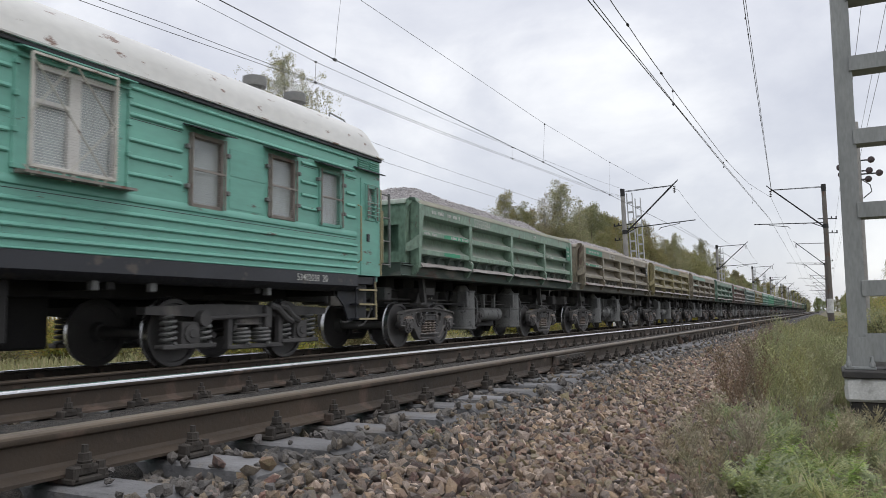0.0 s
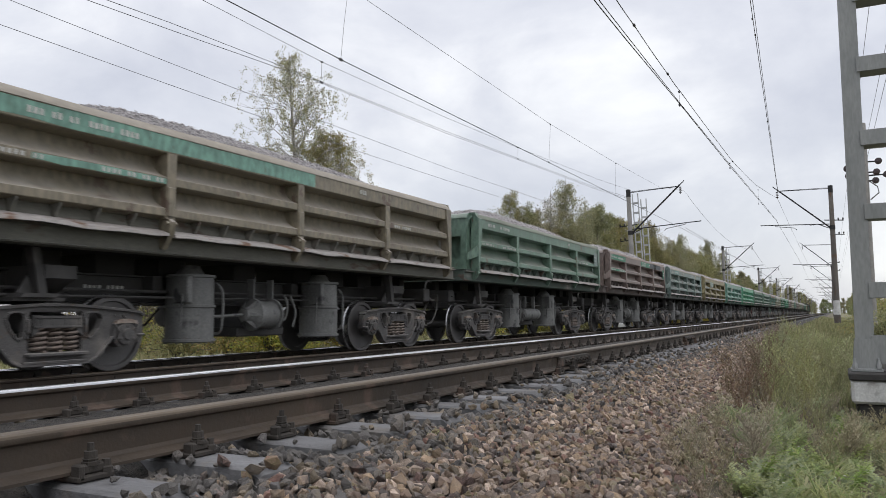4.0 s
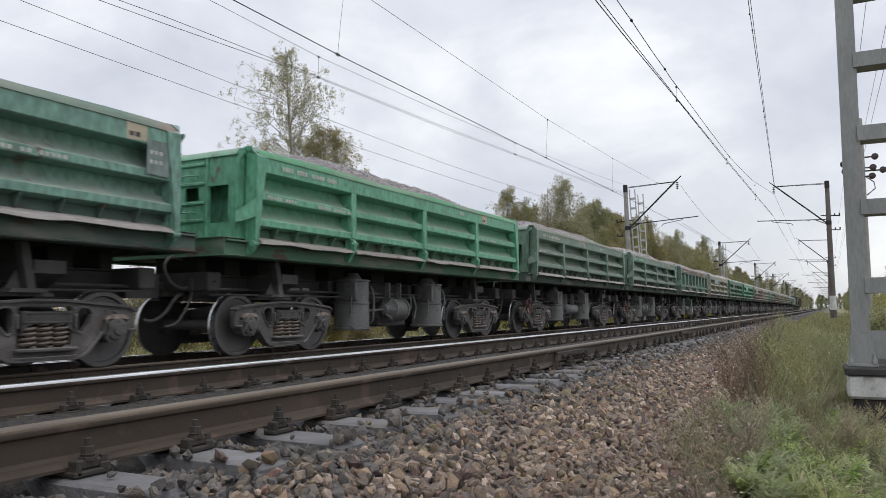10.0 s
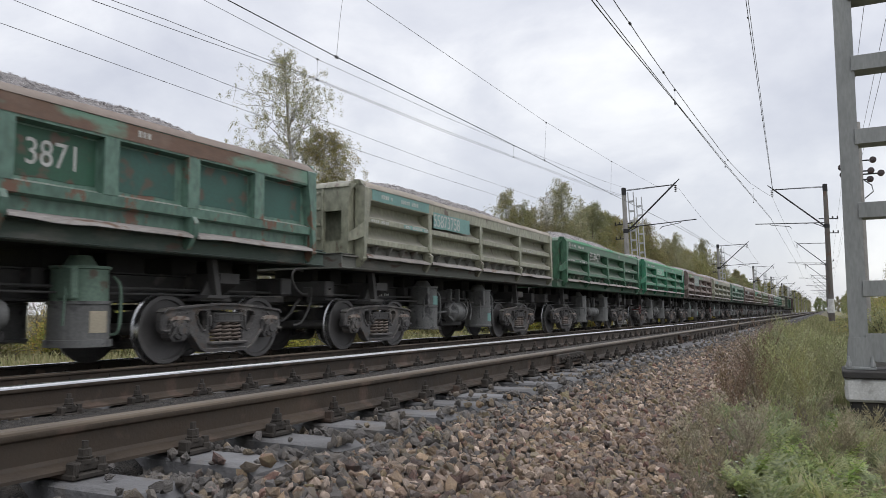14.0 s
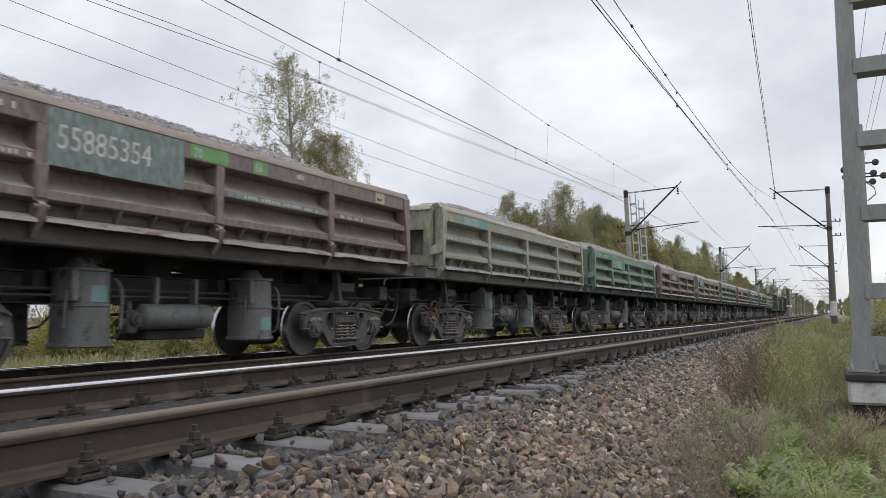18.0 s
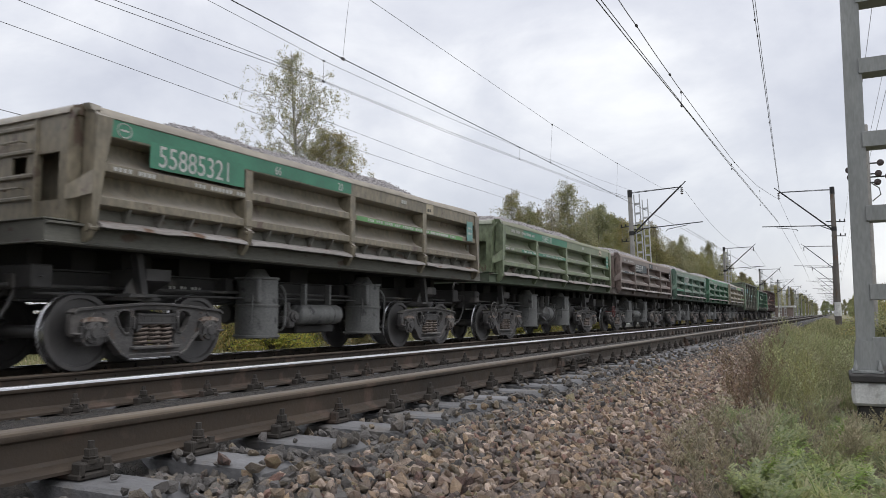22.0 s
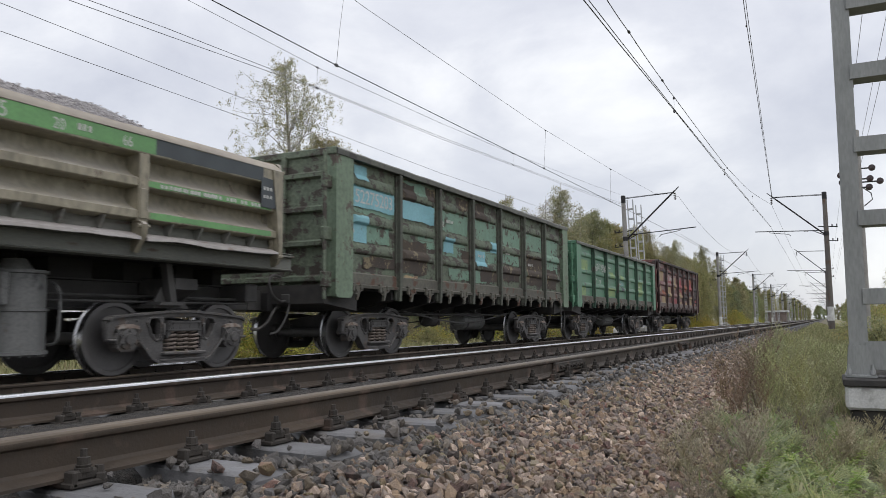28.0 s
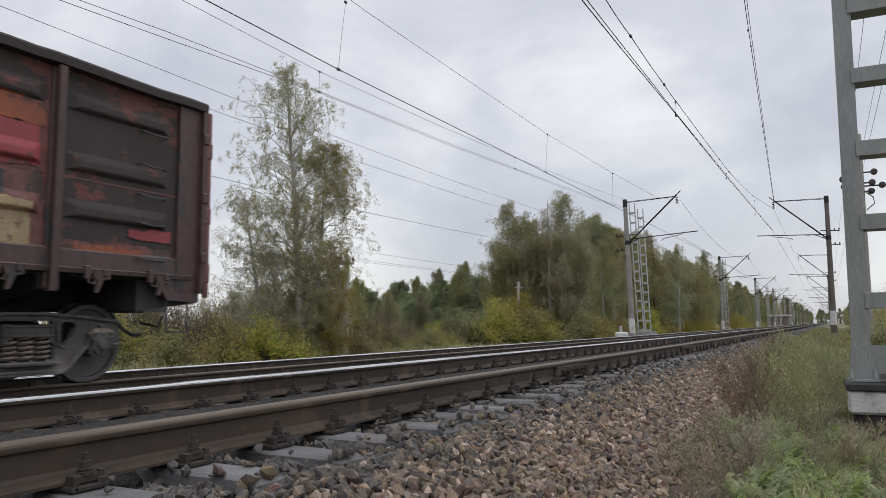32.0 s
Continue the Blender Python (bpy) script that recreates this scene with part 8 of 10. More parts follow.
def lattice_mast():
    p = thing("lattice_mast", "pale galvanised two-legged battened lattice mast", "lattice mast", "lattice masts beside the line")
    for dy, lean in ((0.0, 1.6), (2.4, -0.6)):
        part("lattice_leg", LEG, LATTICE, p, m=pose(0, dy, 0, lean, -0.8, 0))
    part("base_block", Shape().box(-0.5, 0.5, -0.5, 3.0, -0.6, 0.05, 0.03), CONCRETE, p)
    return p


put_row(lattice_mast, [(-12.2, 55.2, -0.25, -1.4), (-12.4, 107, -0.3, 0), (-12.3, 159, -0.3, 0), (-12.3, 187, -0.3, 0), (-12.3, 214, -0.3, 0), (-12.3, 236, -0.3, 0), (-12.3, 262, -0.3, 0), (-12.3, 300, -0.3, 0), (-12.3, 330, -0.3, 0)], _lr)


def wire(name, points, r, label, sag=0.0, group="overhead wires", steps=14):
    path = []
    for (a, b) in zip(points, points[1:]):
        for i in range(steps):
            f = i / steps
            path.append((a[0] + (b[0] - a[0]) * f, a[1] + (b[1] - a[1]) * f, a[2] + (b[2] - a[2]) * f - sag * 4 * f * (1 - f)))
    path.append(points[-1])
    return whole(name, Shape().tube(path, r, 5, True), WIRE, label, "wire", group)


FARSPANS = [0.5, 52.2, 102.5, 155, 206, 257, 308, 359]
NEARSPANS = [10.0, 60.7, 110, 161, 212, 263, 314, 365]
wire("contact_wire", [(-8.75, -8, 5.75), (-9.1, 12.8, 5.87), (-8.8, 52.2, 6.15)] + [(-8.93 + 0.25 * (-1) ** i, y, 6.15) for i, y in enumerate(FARSPANS[2:])], 0.011, "dark taut contact wire over the far track")
wire("contact_wire", [(-8.6, 52.2, 6.2), (-8.7, 102.5, 6.15), (-9.0, 155, 6.15)], 0.011, "second contact wire at an overlap")
wire("messenger_wire", [(-8.9, -8, 8.5), (-8.9, 3, 7.75), (-8.93, 13.7, 7.44), (-8.93, 25.7, 7.40), (-8.93, 35.0, 7.63), (-8.9, 45.5, 8.0), (-8.6, 52.2, 8.75)], 0.0058, "sagging messenger wire over the far track")
wire("messenger_wire", [(-8.6, 52.2, 8.75)] + [(-8.7, y, 8.7) for y in FARSPANS[2:]], 0.010, "sagging messenger wire over the far track", 1.3)
wire("feeder_wire", [(-12.6, -8, 8.6), (-12.6, 11.7, 7.71), (-12.6, 16.8, 7.62), (-12.6, 24.5, 7.82), (-12.6, 31.8, 8.11), (-12.6, 44.9, 8.75), (-12.2, 52.2, 9.05)], 0.0065, "thin feeder wire beside the poles")
wire("feeder_wire", [(-12.6, -8, 5.7), (-12.6, 8.7, 6.53), (-12.6, 11.3, 6.67), (-12.6, 16.8, 7.0), (-12.6, 24.5, 7.22), (-12.6, 31.7, 7.54), (-12.6, 44.8, 8.08), (-12.2, 52.2, 8.4)], 0.0075, "thin feeder wire beside the poles")
wire("feeder_wire", [(-12.6, -8, 5.95), (-12.6, 9.1, 6.69), (-12.6, 11.3, 6.83), (-12.6, 16.8, 7.04), (-12.6, 24.5, 7.29), (-12.6, 31.7, 7.6), (-12.6, 44.8, 8.18), (-12.2, 52.2, 8.5)], 0.0075, "thin feeder wire beside the poles")
wire("contact_wire", [(-3.5, -8, 5.5), (-3.5, 12.1, 5.95), (-3.5, 14.8, 6.01), (-3.5, 21.2, 6.21), (-3.5, 33.1, 6.5), (-3.4, 60.7, 7.25)] + [(NEAR + 0.25 * (-1) ** i, y, 6.4) for i, y in enumerate(NEARSPANS[2:])], 0.011, "dark taut contact wire over the near track")
wire("contact_wire", [(-3.43, -8, 5.5), (-3.43, 12.1, 5.96), (-3.44, 14.8, 6.02), (-3.48, 21.2, 6.21), (-3.46, 33.1, 6.51), (-3.36, 60.7, 7.26)], 0.009, "second contact wire beside the first over the near track")
wire("messenger_wire", [(-3.5, -8, 7.4), (-3.5, 13.7, 6.60), (-3.5, 15.7, 6.585), (-3.5, 19.4, 6.585), (-3.5, 21.1, 6.60), (-3.5, 33.7, 6.88), (-3.5, 44.6, 7.55), (-3.28, 60.7, 8.95)] + [(-3.35, y, 8.8) for y in NEARSPANS[2:]], 0.010, "sagging messenger wire over the near track", 0.02)
wire("anchor_wire", [(-1.305, 10.0, 11.86), (-2.0, 26.8, 10.95), (-3.22, 60.4, 9.4)], 0.013, "taut anchor wire rising from a bracket tip")
wire("anchor_wire", [(-1.225, 10.0, 11.86), (-1.93, 26.8, 10.95), (-3.20, 60.4, 9.42)], 0.011, "taut anchor wire rising from a bracket tip")
for x, z in ((1.02, 7.05), (1.5, 7.05), (1.45, 6.15)):
    wire("feeder_wire", [(x, -8, z + 0.3), (x, 14, z), (x, 60.7, z + 0.35), (x, 110, z + 0.3), (x, 161, z + 0.3)], 0.006, "thin feeder wire beside the near poles")
wire("telephone_wire", [(-14, -8, 6.8), (-14, 8.45, 6.6), (-14, 14.6, 6.52), (-14, 27.2, 6.51), (-14, 52, 6.9), (-14, 102, 7.0)], 0.0065, "thin line wire behind the far track")
wire("telephone_wire", [(-14, -8, 6.2), (-14, 14.1, 5.99), (-14, 21.5, 5.945), (-14, 27.2, 5.98), (-14, 52, 6.3), (-14, 102, 6.4)], 0.0065, "thin line wire behind the far track")
wire("telephone_wire", [(-20, -8, 6.3), (-20, 20, 5.9), (-20, 25, 5.885), (-20, 31, 5.92), (-20, 38.8, 6.07), (-20, 60, 6.6), (-20, 110, 6.6)], 0.010, "thin line wire behind the far track")
wire("telephone_wire", [(-18.4, 26.6, 3.66), (-22, 60, 4.4)], 0.006, "thin line wire from the timber pole")
wire("telephone_wire", [(-18.08, 26.6, 3.24), (-21.6, 60, 3.9)], 0.006, "thin line wire from the timber pole")
wire("telephone_wire", [(-18.72, 26.6, 3.24), (-22.3, 60, 3.95)], 0.006, "thin line wire from the timber pole")

DROPPERS = [(-9.1, 12.8, 5.87, 7.47), (-8.97, 25.7, 5.95, 7.42), (-8.93, 35.0, 6.02, 7.63), (-3.5, 21.0, 6.16, 6.54), (-3.5, 32.6, 6.4, 6.6), (-3.4, 45, 6.5, 7.3), (-12.6, 16.8, 7.02, 7.62), (-12.6, 31.8, 7.57, 8.11)]
for x, y, z0, z1 in DROPPERS:
    lean = 0.25 if z1 - z0 > 1.3 else 0.0
    d = Shape().tube([(x, y, z0), (x + 0.01, y - 0.03 + lean / 2, (z0 + z1) / 2), (x, y + lean, z1)], 0.004, 4)
    d.box(x - 0.02, x + 0.02, y - 0.05, y + 0.05, z0 - 0.03, z0 + 0.03, 0.005)
    d.box(x - 0.02, x + 0.02, y - 0.04 + lean, y + 0.04 + lean, z1 - 0.025, z1 + 0.025, 0.005)
    whole("dropper", d, WIRE, "thin dropper wire with small clamps", "wire", "overhead wires")
for x, y, z in ((-2.06, 28.0, 10.86), (-2.1, 29.6, 10.82), (-2.5, 40.4, 10.33), (-2.55, 41.5, 10.3), (-3.5, 15.7, 6.585), (-3.5, 19.4, 6.585), (-3.5, 33.7, 6.88)):
    whole("wire_clamp", Shape().lathe([(-0.08, 0.015), (-0.04, 0.03), (0.04, 0.03), (0.08, 0.015)], "y", 8, (x, y, z)), WIRE, "small dark clamp on an overhead wire", "wire clamp", "overhead wires")


# the big mast by the verge
def great_mast():
    p = thing("line_mast", "galvanised steel battened mast bolted to a concrete footing", "mast", m=pose(0.32, 10.0, 0))
    for x in (0.0, 1.25):
        leg = Shape()
        leg.prism([(-0.10, -0.12), (0.09, -0.12), (0.09, -0.10), (-0.08, -0.10), (-0.08, 0.10), (0.09, 0.10), (0.09, 0.12), (-0.10, 0.12)], -0.22, 12.0, "z")
        part("mast_leg", leg, GALV, p, "galvanised channel leg", pose(x, 0, 0, 0, 0.05, 0 if x == 0 else 180))
        shoe = Shape()
        shoe.box(-0.16, 0.16, -0.18, 0.18, -0.27, -0.235, 0.006)
        for q in (-0.14, 0.14):
            shoe.prism([(-0.14, -0.235), (0.14, -0.235), (0.11, 0.10), (-0.11, 0.10)], q - 0.008, q + 0.008, "y")
        for q in (-0.1, 0.1):
            shoe.lathe([(-0.235, 0.03), (-0.19, 0.03), (-0.17, 0.016), (-0.12, 0.015)], "z", 8, (q * 1.2, -0.16, 0))
        part("mast_shoe", shoe, GALV, p, "bolted base shoe", pose(x, 0, 0))
    for z in (-0.02, 0.66, 1.57, 2.44, 3.32, 4.18, 5.04, 5.90, 6.76, 7.62, 8.48, 9.34, 10.2, 11.06):
        b = Shape()
        h = 0.09 if z > 0.1 else 0.16
        for y in (-0.135, 0.125):
            b.box(0.06, 1.19, y - 0.008, y + 0.008, z - h, z + h, 0.003)
        b.box(0.06, 1.19, -0.135, 0.125, z - h, z - h + 0.012)
        part("batten_plate", b, GALV, p)
    part("head_beam", Shape().box(-1.75, 1.4, -0.09, 0.09, 11.82, 12.0, 0.01), GALV, p)
    f = Shape().box(-0.17, 1.5, -0.33, 0.45, -0.62, -0.36, 0.03)
    part("footing", f, WHITEWASH, p, "pale concrete footing")
    part("footing_band", Shape().box(-0.19, 1.52, -0.35, 0.47, -0.36, -0.272, 0.015), TARSHADE, p, "dark bitumen band on the footing")
    # black block paints in the shaded void under the footing
    part("footing_base", Shape().box(-0.12, 1.5, -0.26, 0.45, -1.2, -0.62, 0.02), TARSHADE, p)
    return p


great_mast()
whole("concrete_block", Shape().box(0.42, 2.0, 10.9, 12.0, -0.95, 0.02, 0.04), CONCRETE, "grey concrete block behind the mast", "concrete block")


def feeder_pole():
    p = thing("switch_pole", "dark pole carrying round black insulators", "utility pole", m=pose(1.66, 39.6, -1.0))
    part("pole_shaft", Shape().lathe([(-0.4, 0.16), (10.2, 0.12), (10.25, 0.1)], "z", 12), CONCRETE, p)
    for i, (z, x) in enumerate(((8.4, 0.55), (7.9, 0.45), (7.75, 0.85), (7.5, 0.4), (8.15, -0.75), (7.8, -0.7))):
        a = Shape().tube([(0, 0, z), (x, 0, z)], 0.035, 6)
        part("insulator_arm", a, BLACKIRON, p)
        part("insulator", Shape().lathe([(-0.07, 0.05), (-0.05, 0.15), (0.05, 0.15), (0.07, 0.05)], "y", 14, (x, 0, z)), INSULATOR, p, "round dark insulator")
    part("cable_loop", Shape().tube([(0.1, -0.1, 7.5), (0.45, -0.1, 7.2), (0.5, -0.1, 6.9), (0.15, -0.1, 6.6)], 0.025, 6), WIRE, p)
    return p


feeder_pole()


def timber_pole(x, y, h, z):
    p = thing("telegraph_pole", "weathered grey timber pole with a small crossarm", "utility pole", "timber poles beyond the line", m=pose(x, y, z, 0, 0.6, 0))
    part("pole_shaft", Shape().lathe([(-0.5, 0.13), (h, 0.095), (h + 0.03, 0.05)], "z", 12), OLDWOOD, p)
    part("crossarm", Shape().box(-0.36, 0.36, -0.05, 0.05, h - 0.42, h - 0.34, 0.01), OLDWOOD, p)
    part("top_pin", Shape().lathe([(h - 0.1, 0.018), (h + 0.14, 0.016)], "z", 6), BLACKIRON, p)
    for q, z in ((-0.32, h - 0.34), (0.32, h - 0.34), (0.0, h + 0.06)):
        part("insulator", Shape().lathe([(z, 0.025), (z + 0.05, 0.03), (z + 0.07, 0.058), (z + 0.15, 0.052), (z + 0.19, 0.03)], "z", 10, (q, 0, 0)), INSULATOR, p)
    return p


timber_pole(-18.4, 26.6, 4.42, -1.0)
timber_pole(-20.5, 52, 4.6, -1.1)
for x, y, h in ((-19.5, 76, 4.2), (-19.2, 88, 4.2), (-16.5, 96, 6.0)):
    timber_pole(x, y, h, -1.1)

# a white relay box on the far side and a distant shelter
_b = thing("relay_box", "small white trackside box with a dark lamp", "relay box", m=pose(-11.9, 48.2, -0.62))
part("box_body", Shape().lathe([(0, 0.42), (0.40, 0.42), (0.48, 0.36), (0.50, 0.1)], "z", 18), WHITEWASH, _b)
part("box_lamp", Shape().lathe([(0.5, 0.10), (0.85, 0.10), (0.88, 0.04)], "z", 10, (-0.05, 0, 0)), LATTICE, _b)
_s = thing("station_shelter", "low pale platform shelter far along the line", "shelter", m=pose(-13.5, 250, -0.6))
part("shelter_wall", Shape().box(-2.6, 2.6, 0, 8, 0, 3.0, 0.05), BROWN, _s)
part("shelter_roof", Shape().box(-3.2, 3.2, -0.6, 8.6, 3.0, 3.5, 0.05), WHITEWASH, _s)

# ---- trees and bushes ----
def leaf_quad(s, p, size, rng):
    a = Vector((rng.gauss(0, 1), rng.gauss(0, 1), rng.gauss(0, 0.8)))
    if a.length < 0.01:
        a = Vector((1, 0, 0))
    a.normalize()
    b = a.cross(Vector((rng.gauss(0, 1), rng.gauss(0, 1), rng.gauss(0, 1)))).normalized()
    a, b = a * size, b * size * 0.62
    k = s.points([p - a, p + b, p + a, p - b])
    s.face((k, k + 1, k + 2, k + 3))


def tree_meshes(seed, h, width, leaf_size, leaves, bark, foliage, low=0.2, top_sparse=0.4, droop=0.5, stems=1, lean=0.0, limbs=34, power=0.7, hang_by=1.0):
    """A trunk with limbs and a crown of single leaves hung along twigs."""
    rng = random.Random(seed)
    wood, crown = Shape(), Shape()
    twigs = []
    for st in range(stems):
        bx, by = (rng.uniform(-0.5, 0.5), rng.uniform(-0.4, 0.4)) if st else (0, 0)
        hh = h * (1 if st == 0 else rng.uniform(0.62, 0.85))
        lx = lean + (rng.uniform(-0.16, 0.16) if st else 0)
        spine = []
        n = 12
        for i in range(n + 1):
            f = i / n
            spine.append(Vector((bx + lx * hh * f + 0.12 * noise.noise(Vector((f * 3, seed, st))), by + 0.15 * noise.noise(Vector((f * 3, seed + 9, st))), hh * f - 0.3)))
        wood.tube(spine, 0.035 + hh * 0.0125, 8, True, 0.012)
        for q in range(limbs):
            f = low + (0.97 - low) * ((q + rng.random()) / limbs)
            i = min(n - 1, int(f * n))
            base = spine[i].lerp(spine[i + 1], f * n - i)
            prof = math.sin(math.pi * min(1, (f - low) / (1 - low) * 0.86 + 0.14)) ** power
            reach = width * prof * rng.uniform(0.55, 1.1)
            az = rng.uniform(0, 2 * math.pi)
            rise = rng.uniform(0.5, 1.7)
            d = Vector((math.cos(az), math.sin(az), rise)).normalized()
            pts = [base]
            m = 5
            for j in range(1, m + 1):
                g = j / m
                pts.append(base + d * reach * g + Vector((0, 0, -droop * reach * g * g * 0.6)) + Vector((rng.gauss(0, 0.05), rng.gauss(0, 0.05), rng.gauss(0, 0.04))) * reach)
            wood.tube(pts, 0.014 + 0.022 * (1 - f) * hh / 10, 5, False, 0.004)
            for j in range(2, m + 1):
                for _ in range(3):
                    tw = pts[j] + Vector((rng.gauss(0, 0.16), rng.gauss(0, 0.16), rng.gauss(0.02, 0.10))) * reach
                    hang = tw + Vector((rng.gauss(0, 0.10), rng.gauss(0, 0.10), -rng.uniform(0.2, 1.0) * droop * hang_by * (0.5 + 0.12 * hh)))
                    twigs.append((tw, hang, f))
                    if rng.random() < 0.35:
                        wood.tube([pts[j], tw, hang], 0.007, 3, False, 0.003)
    total = 0
    while total < leaves:
        a, b, f = twigs[rng.randrange(len(twigs))]
        if f > 0.7 and rng.random() < top_sparse * (f - 0.6) / 0.4 * 1.6:
            total += 1
            continue
        for _ in range(4):
            g = rng.random()
            leaf_quad(crown, a.lerp(b, g) + Vector((rng.gauss(0, 1), rng.gauss(0, 1), rng.gauss(0, 1))) * leaf_size * 2.2, leaf_size * rng.uniform(0.6, 1.3), rng)
        total += 4
    return wood.mesh("trunk", [bark], 60), loose("crown", crown, [foliage])


def plant(name, meshes, label, category, group, m, bark=BARK):
    t = thing(name, label, category, group, m=m)
    part("trunk", meshes[0], bark, t)
    part("crown", meshes[1], BIRCHLEAF, t, kind_label(meshes[1]))
    return t


def kind_label(me):
    return {"birch_leaves_turning": "thin crown of small yellowing leaves", "birch_leaves_olive_gold": "full hanging crown of olive-gold leaves", "dull_green_leaves": "dense dull green crown", "olive_autumn_leaves": "olive crown turning brown",
            "yellow_green_bush_leaves": "yellow-green autumn leaves", "bare_brown_scrub": "thin bare brown twigs"}[me.materials[0].name]


# the tall birches by the far track
_m = tree_meshes(11, 12.1, 3.3, 0.025, 64000, BIRCHBARK, BIRCHLEAF, 0.10, 0.45, 0.45, 1, -0.085, 130, 0.75, 0.5)
plant("birch_tree", _m, "tall slender birch with white bark and thinning yellow leaves", "tree", "birches by the line", pose(-17.65, 22.75, -0.95))
_m = tree_meshes(12, 8.9, 2.3, 0.027, 56000, BIRCHBARK, BIRCHGOLD, 0.08, 0.0, 0.6, 1, 0.075, 84, 0.5, 0.9)
plant("birch_tree", _m, "leafy olive-green birch with white bark beside a taller one", "tree", "birches by the line", pose(-17.9, 23.6, -0.95))
_m = tree_meshes(13, 6.8, 2.6, 0.026, 38000, BIRCHBARK, BIRCHLEAF, 0.08, 0.1, 0.5, 2, -0.20, 50, 0.6, 0.6)
plant("birch_tree", _m, "leaning young birch with sparse yellow leaves", "tree", "birches by the line", pose(-18.6, 21.9, -1.0))
_m = tree_meshes(14, 4.6, 1.2, 0.028, 18000, BIRCHBARK, YELLOWLEAF, 0.06, 0.0, 0.5, 2, 0.02, 34, 0.55)
plant("birch_tree", _m, "small golden young birch by the timber pole", "tree", "birches by the line", pose(-17.1, 24.2, -0.95))

YOUNG = [
    (tree_meshes(21, 12.3, 2.7, 0.055, 24000, BIRCHBARK, OLIVELEAF, 0.12, 0.25, 0.75, 1, 0.0, 60, 0.6), "birch_tree", "tall birch with an olive thinning crown", BIRCHBARK),
    (tree_meshes(22, 10.0, 3.2, 0.062, 26000, BARK, OLIVELEAF, 0.08, 0.1, 0.6, 2, 0.02, 52), "broadleaf_tree", "broad olive tree turning brown at the wood's edge", BARK),
    (tree_meshes(23, 8.0, 3.6, 0.066, 30000, BARK, GREENLEAF, 0.05, 0.0, 0.4, 2, -0.02, 54), "willow_tree", "round dull green willow at the wood's edge", BARK),
    (tree_meshes(24, 11.0, 3.0, 0.062, 27000, BARK, OLIVELEAF, 0.05, 0.05, 0.65, 1, 0.0, 60), "broadleaf_tree", "dense olive broadleaf tree at the wood's edge", BARK),
    (tree_meshes(25, 12.0, 2.2, 0.050, 18000, BIRCHBARK, BIRCHLEAF, 0.15, 0.6, 0.7, 1, 0.01, 50), "birch_tree", "thin birch with sparse pale leaves", BIRCHBARK),
    (tree_meshes(26, 9.5, 2.8, 0.066, 28000, BARK, GREENLEAF, 0.03, 0.0, 0.5, 1, 0.0, 56), "broadleaf_tree", "dark green broadleaf tree in the wood", BARK),
]
PROTO = {}


def grow(k, x, y, turn, s=1.0):
    meshes, name, label, bark = YOUNG[k]
    m = Matrix.Translation((x, y, ground_z(x, y) - 0.05)) @ pose(0, 0, 0, 0, 0, turn)
    if k not in PROTO:
        PROTO[k] = plant(name, meshes, label, "tree", "trees of the wood beyond the line", m, bark)
        t = PROTO[k]
    else:
        t = copy_thing(PROTO[k], m)
    t.scale = (s, s, s)
    return t


_r = random.Random(77)
# the group in front of the wood
for k, x, y, s in ((0, -18.7, 57.5, 1.05), (4, -19.6, 56.5, 0.98), (0, -21.6, 56.5, 0.90), (4, -22.8, 57.5, 0.88), (1, -20.6, 58.5, 0.96), (1, -23.4, 56, 0.86), (0, -22.2, 60, 0.90), (1, -19.4, 60.5, 1.0), (4, -17.8, 59.5, 0.95), (3, -21.0, 62, 0.85), (0, -22.7, 55.5, 0.98)):
    grow(k, x, y, _r.uniform(0, 360), s)
# the wall of trees along the line
y = 64.0
while y < 330:
    for row in range(2 if y < 160 else 1):
        k = _r.choice((1, 3, 5, 3, 0, 1, 2)) if y < 160 else _r.choice((1, 3, 5))
        x = -19.0 - row * 4.5 + _r.uniform(-1.2, 1.2) - (1.2 if y < 90 else 0)
        grow(k, x, y + row * 1.5, _r.uniform(0, 360), _r.uniform(0.9, 1.12) * (0.84 if y < 82 else 1.12) * (1.1 if row else 0.95))
    y += _r.uniform(3.2, 4.6) * (1 if y < 130 else 2.0)
# willows and low wood behind the meadow
for i in range(52):
    f = i / 51
    grow(_r.choice((2, 5, 2, 2, 5, 3)), -60 + 32 * f + _r.uniform(-2, 2), 70 + 14 * f + _r.uniform(-4, 8), _r.uniform(0, 360), _r.uniform(0.66, 0.9) + 0.12 * f)
for i in range(30):
    grow(_r.choice((2, 5, 1, 2)), -54 + _r.uniform(-2, 2) + i * 1.0, 58 + i * 0.55 + _r.uniform(-2, 2), _r.uniform(0, 360), _r.uniform(0.36, 0.56))
for i in range(9):
    grow(_r.choice((1, 4, 3)), -34 + i * 1.5, 28 + i * 1.0 + _r.uniform(-1, 1), _r.uniform(0, 360), _r.uniform(0.28, 0.42))
for i in range(26):
    grow(_r.choice((1, 3, 5)), -16.5 + _r.uniform(-3, 1.5) - (1.5 if i % 2 else 0), 335 + i * 16 + _r.uniform(-5, 5), _r.uniform(0, 360), _r.uniform(1.05, 1.4))
# the end of the straight, and woods far beyond
for i in range(30):
    grow(_r.choice((3, 5, 1)), -34 + i * 3.2 + _r.uniform(-1, 1), 820 + _r.uniform(-40, 160), _r.uniform(0, 360), _r.uniform(1.2, 1.7))
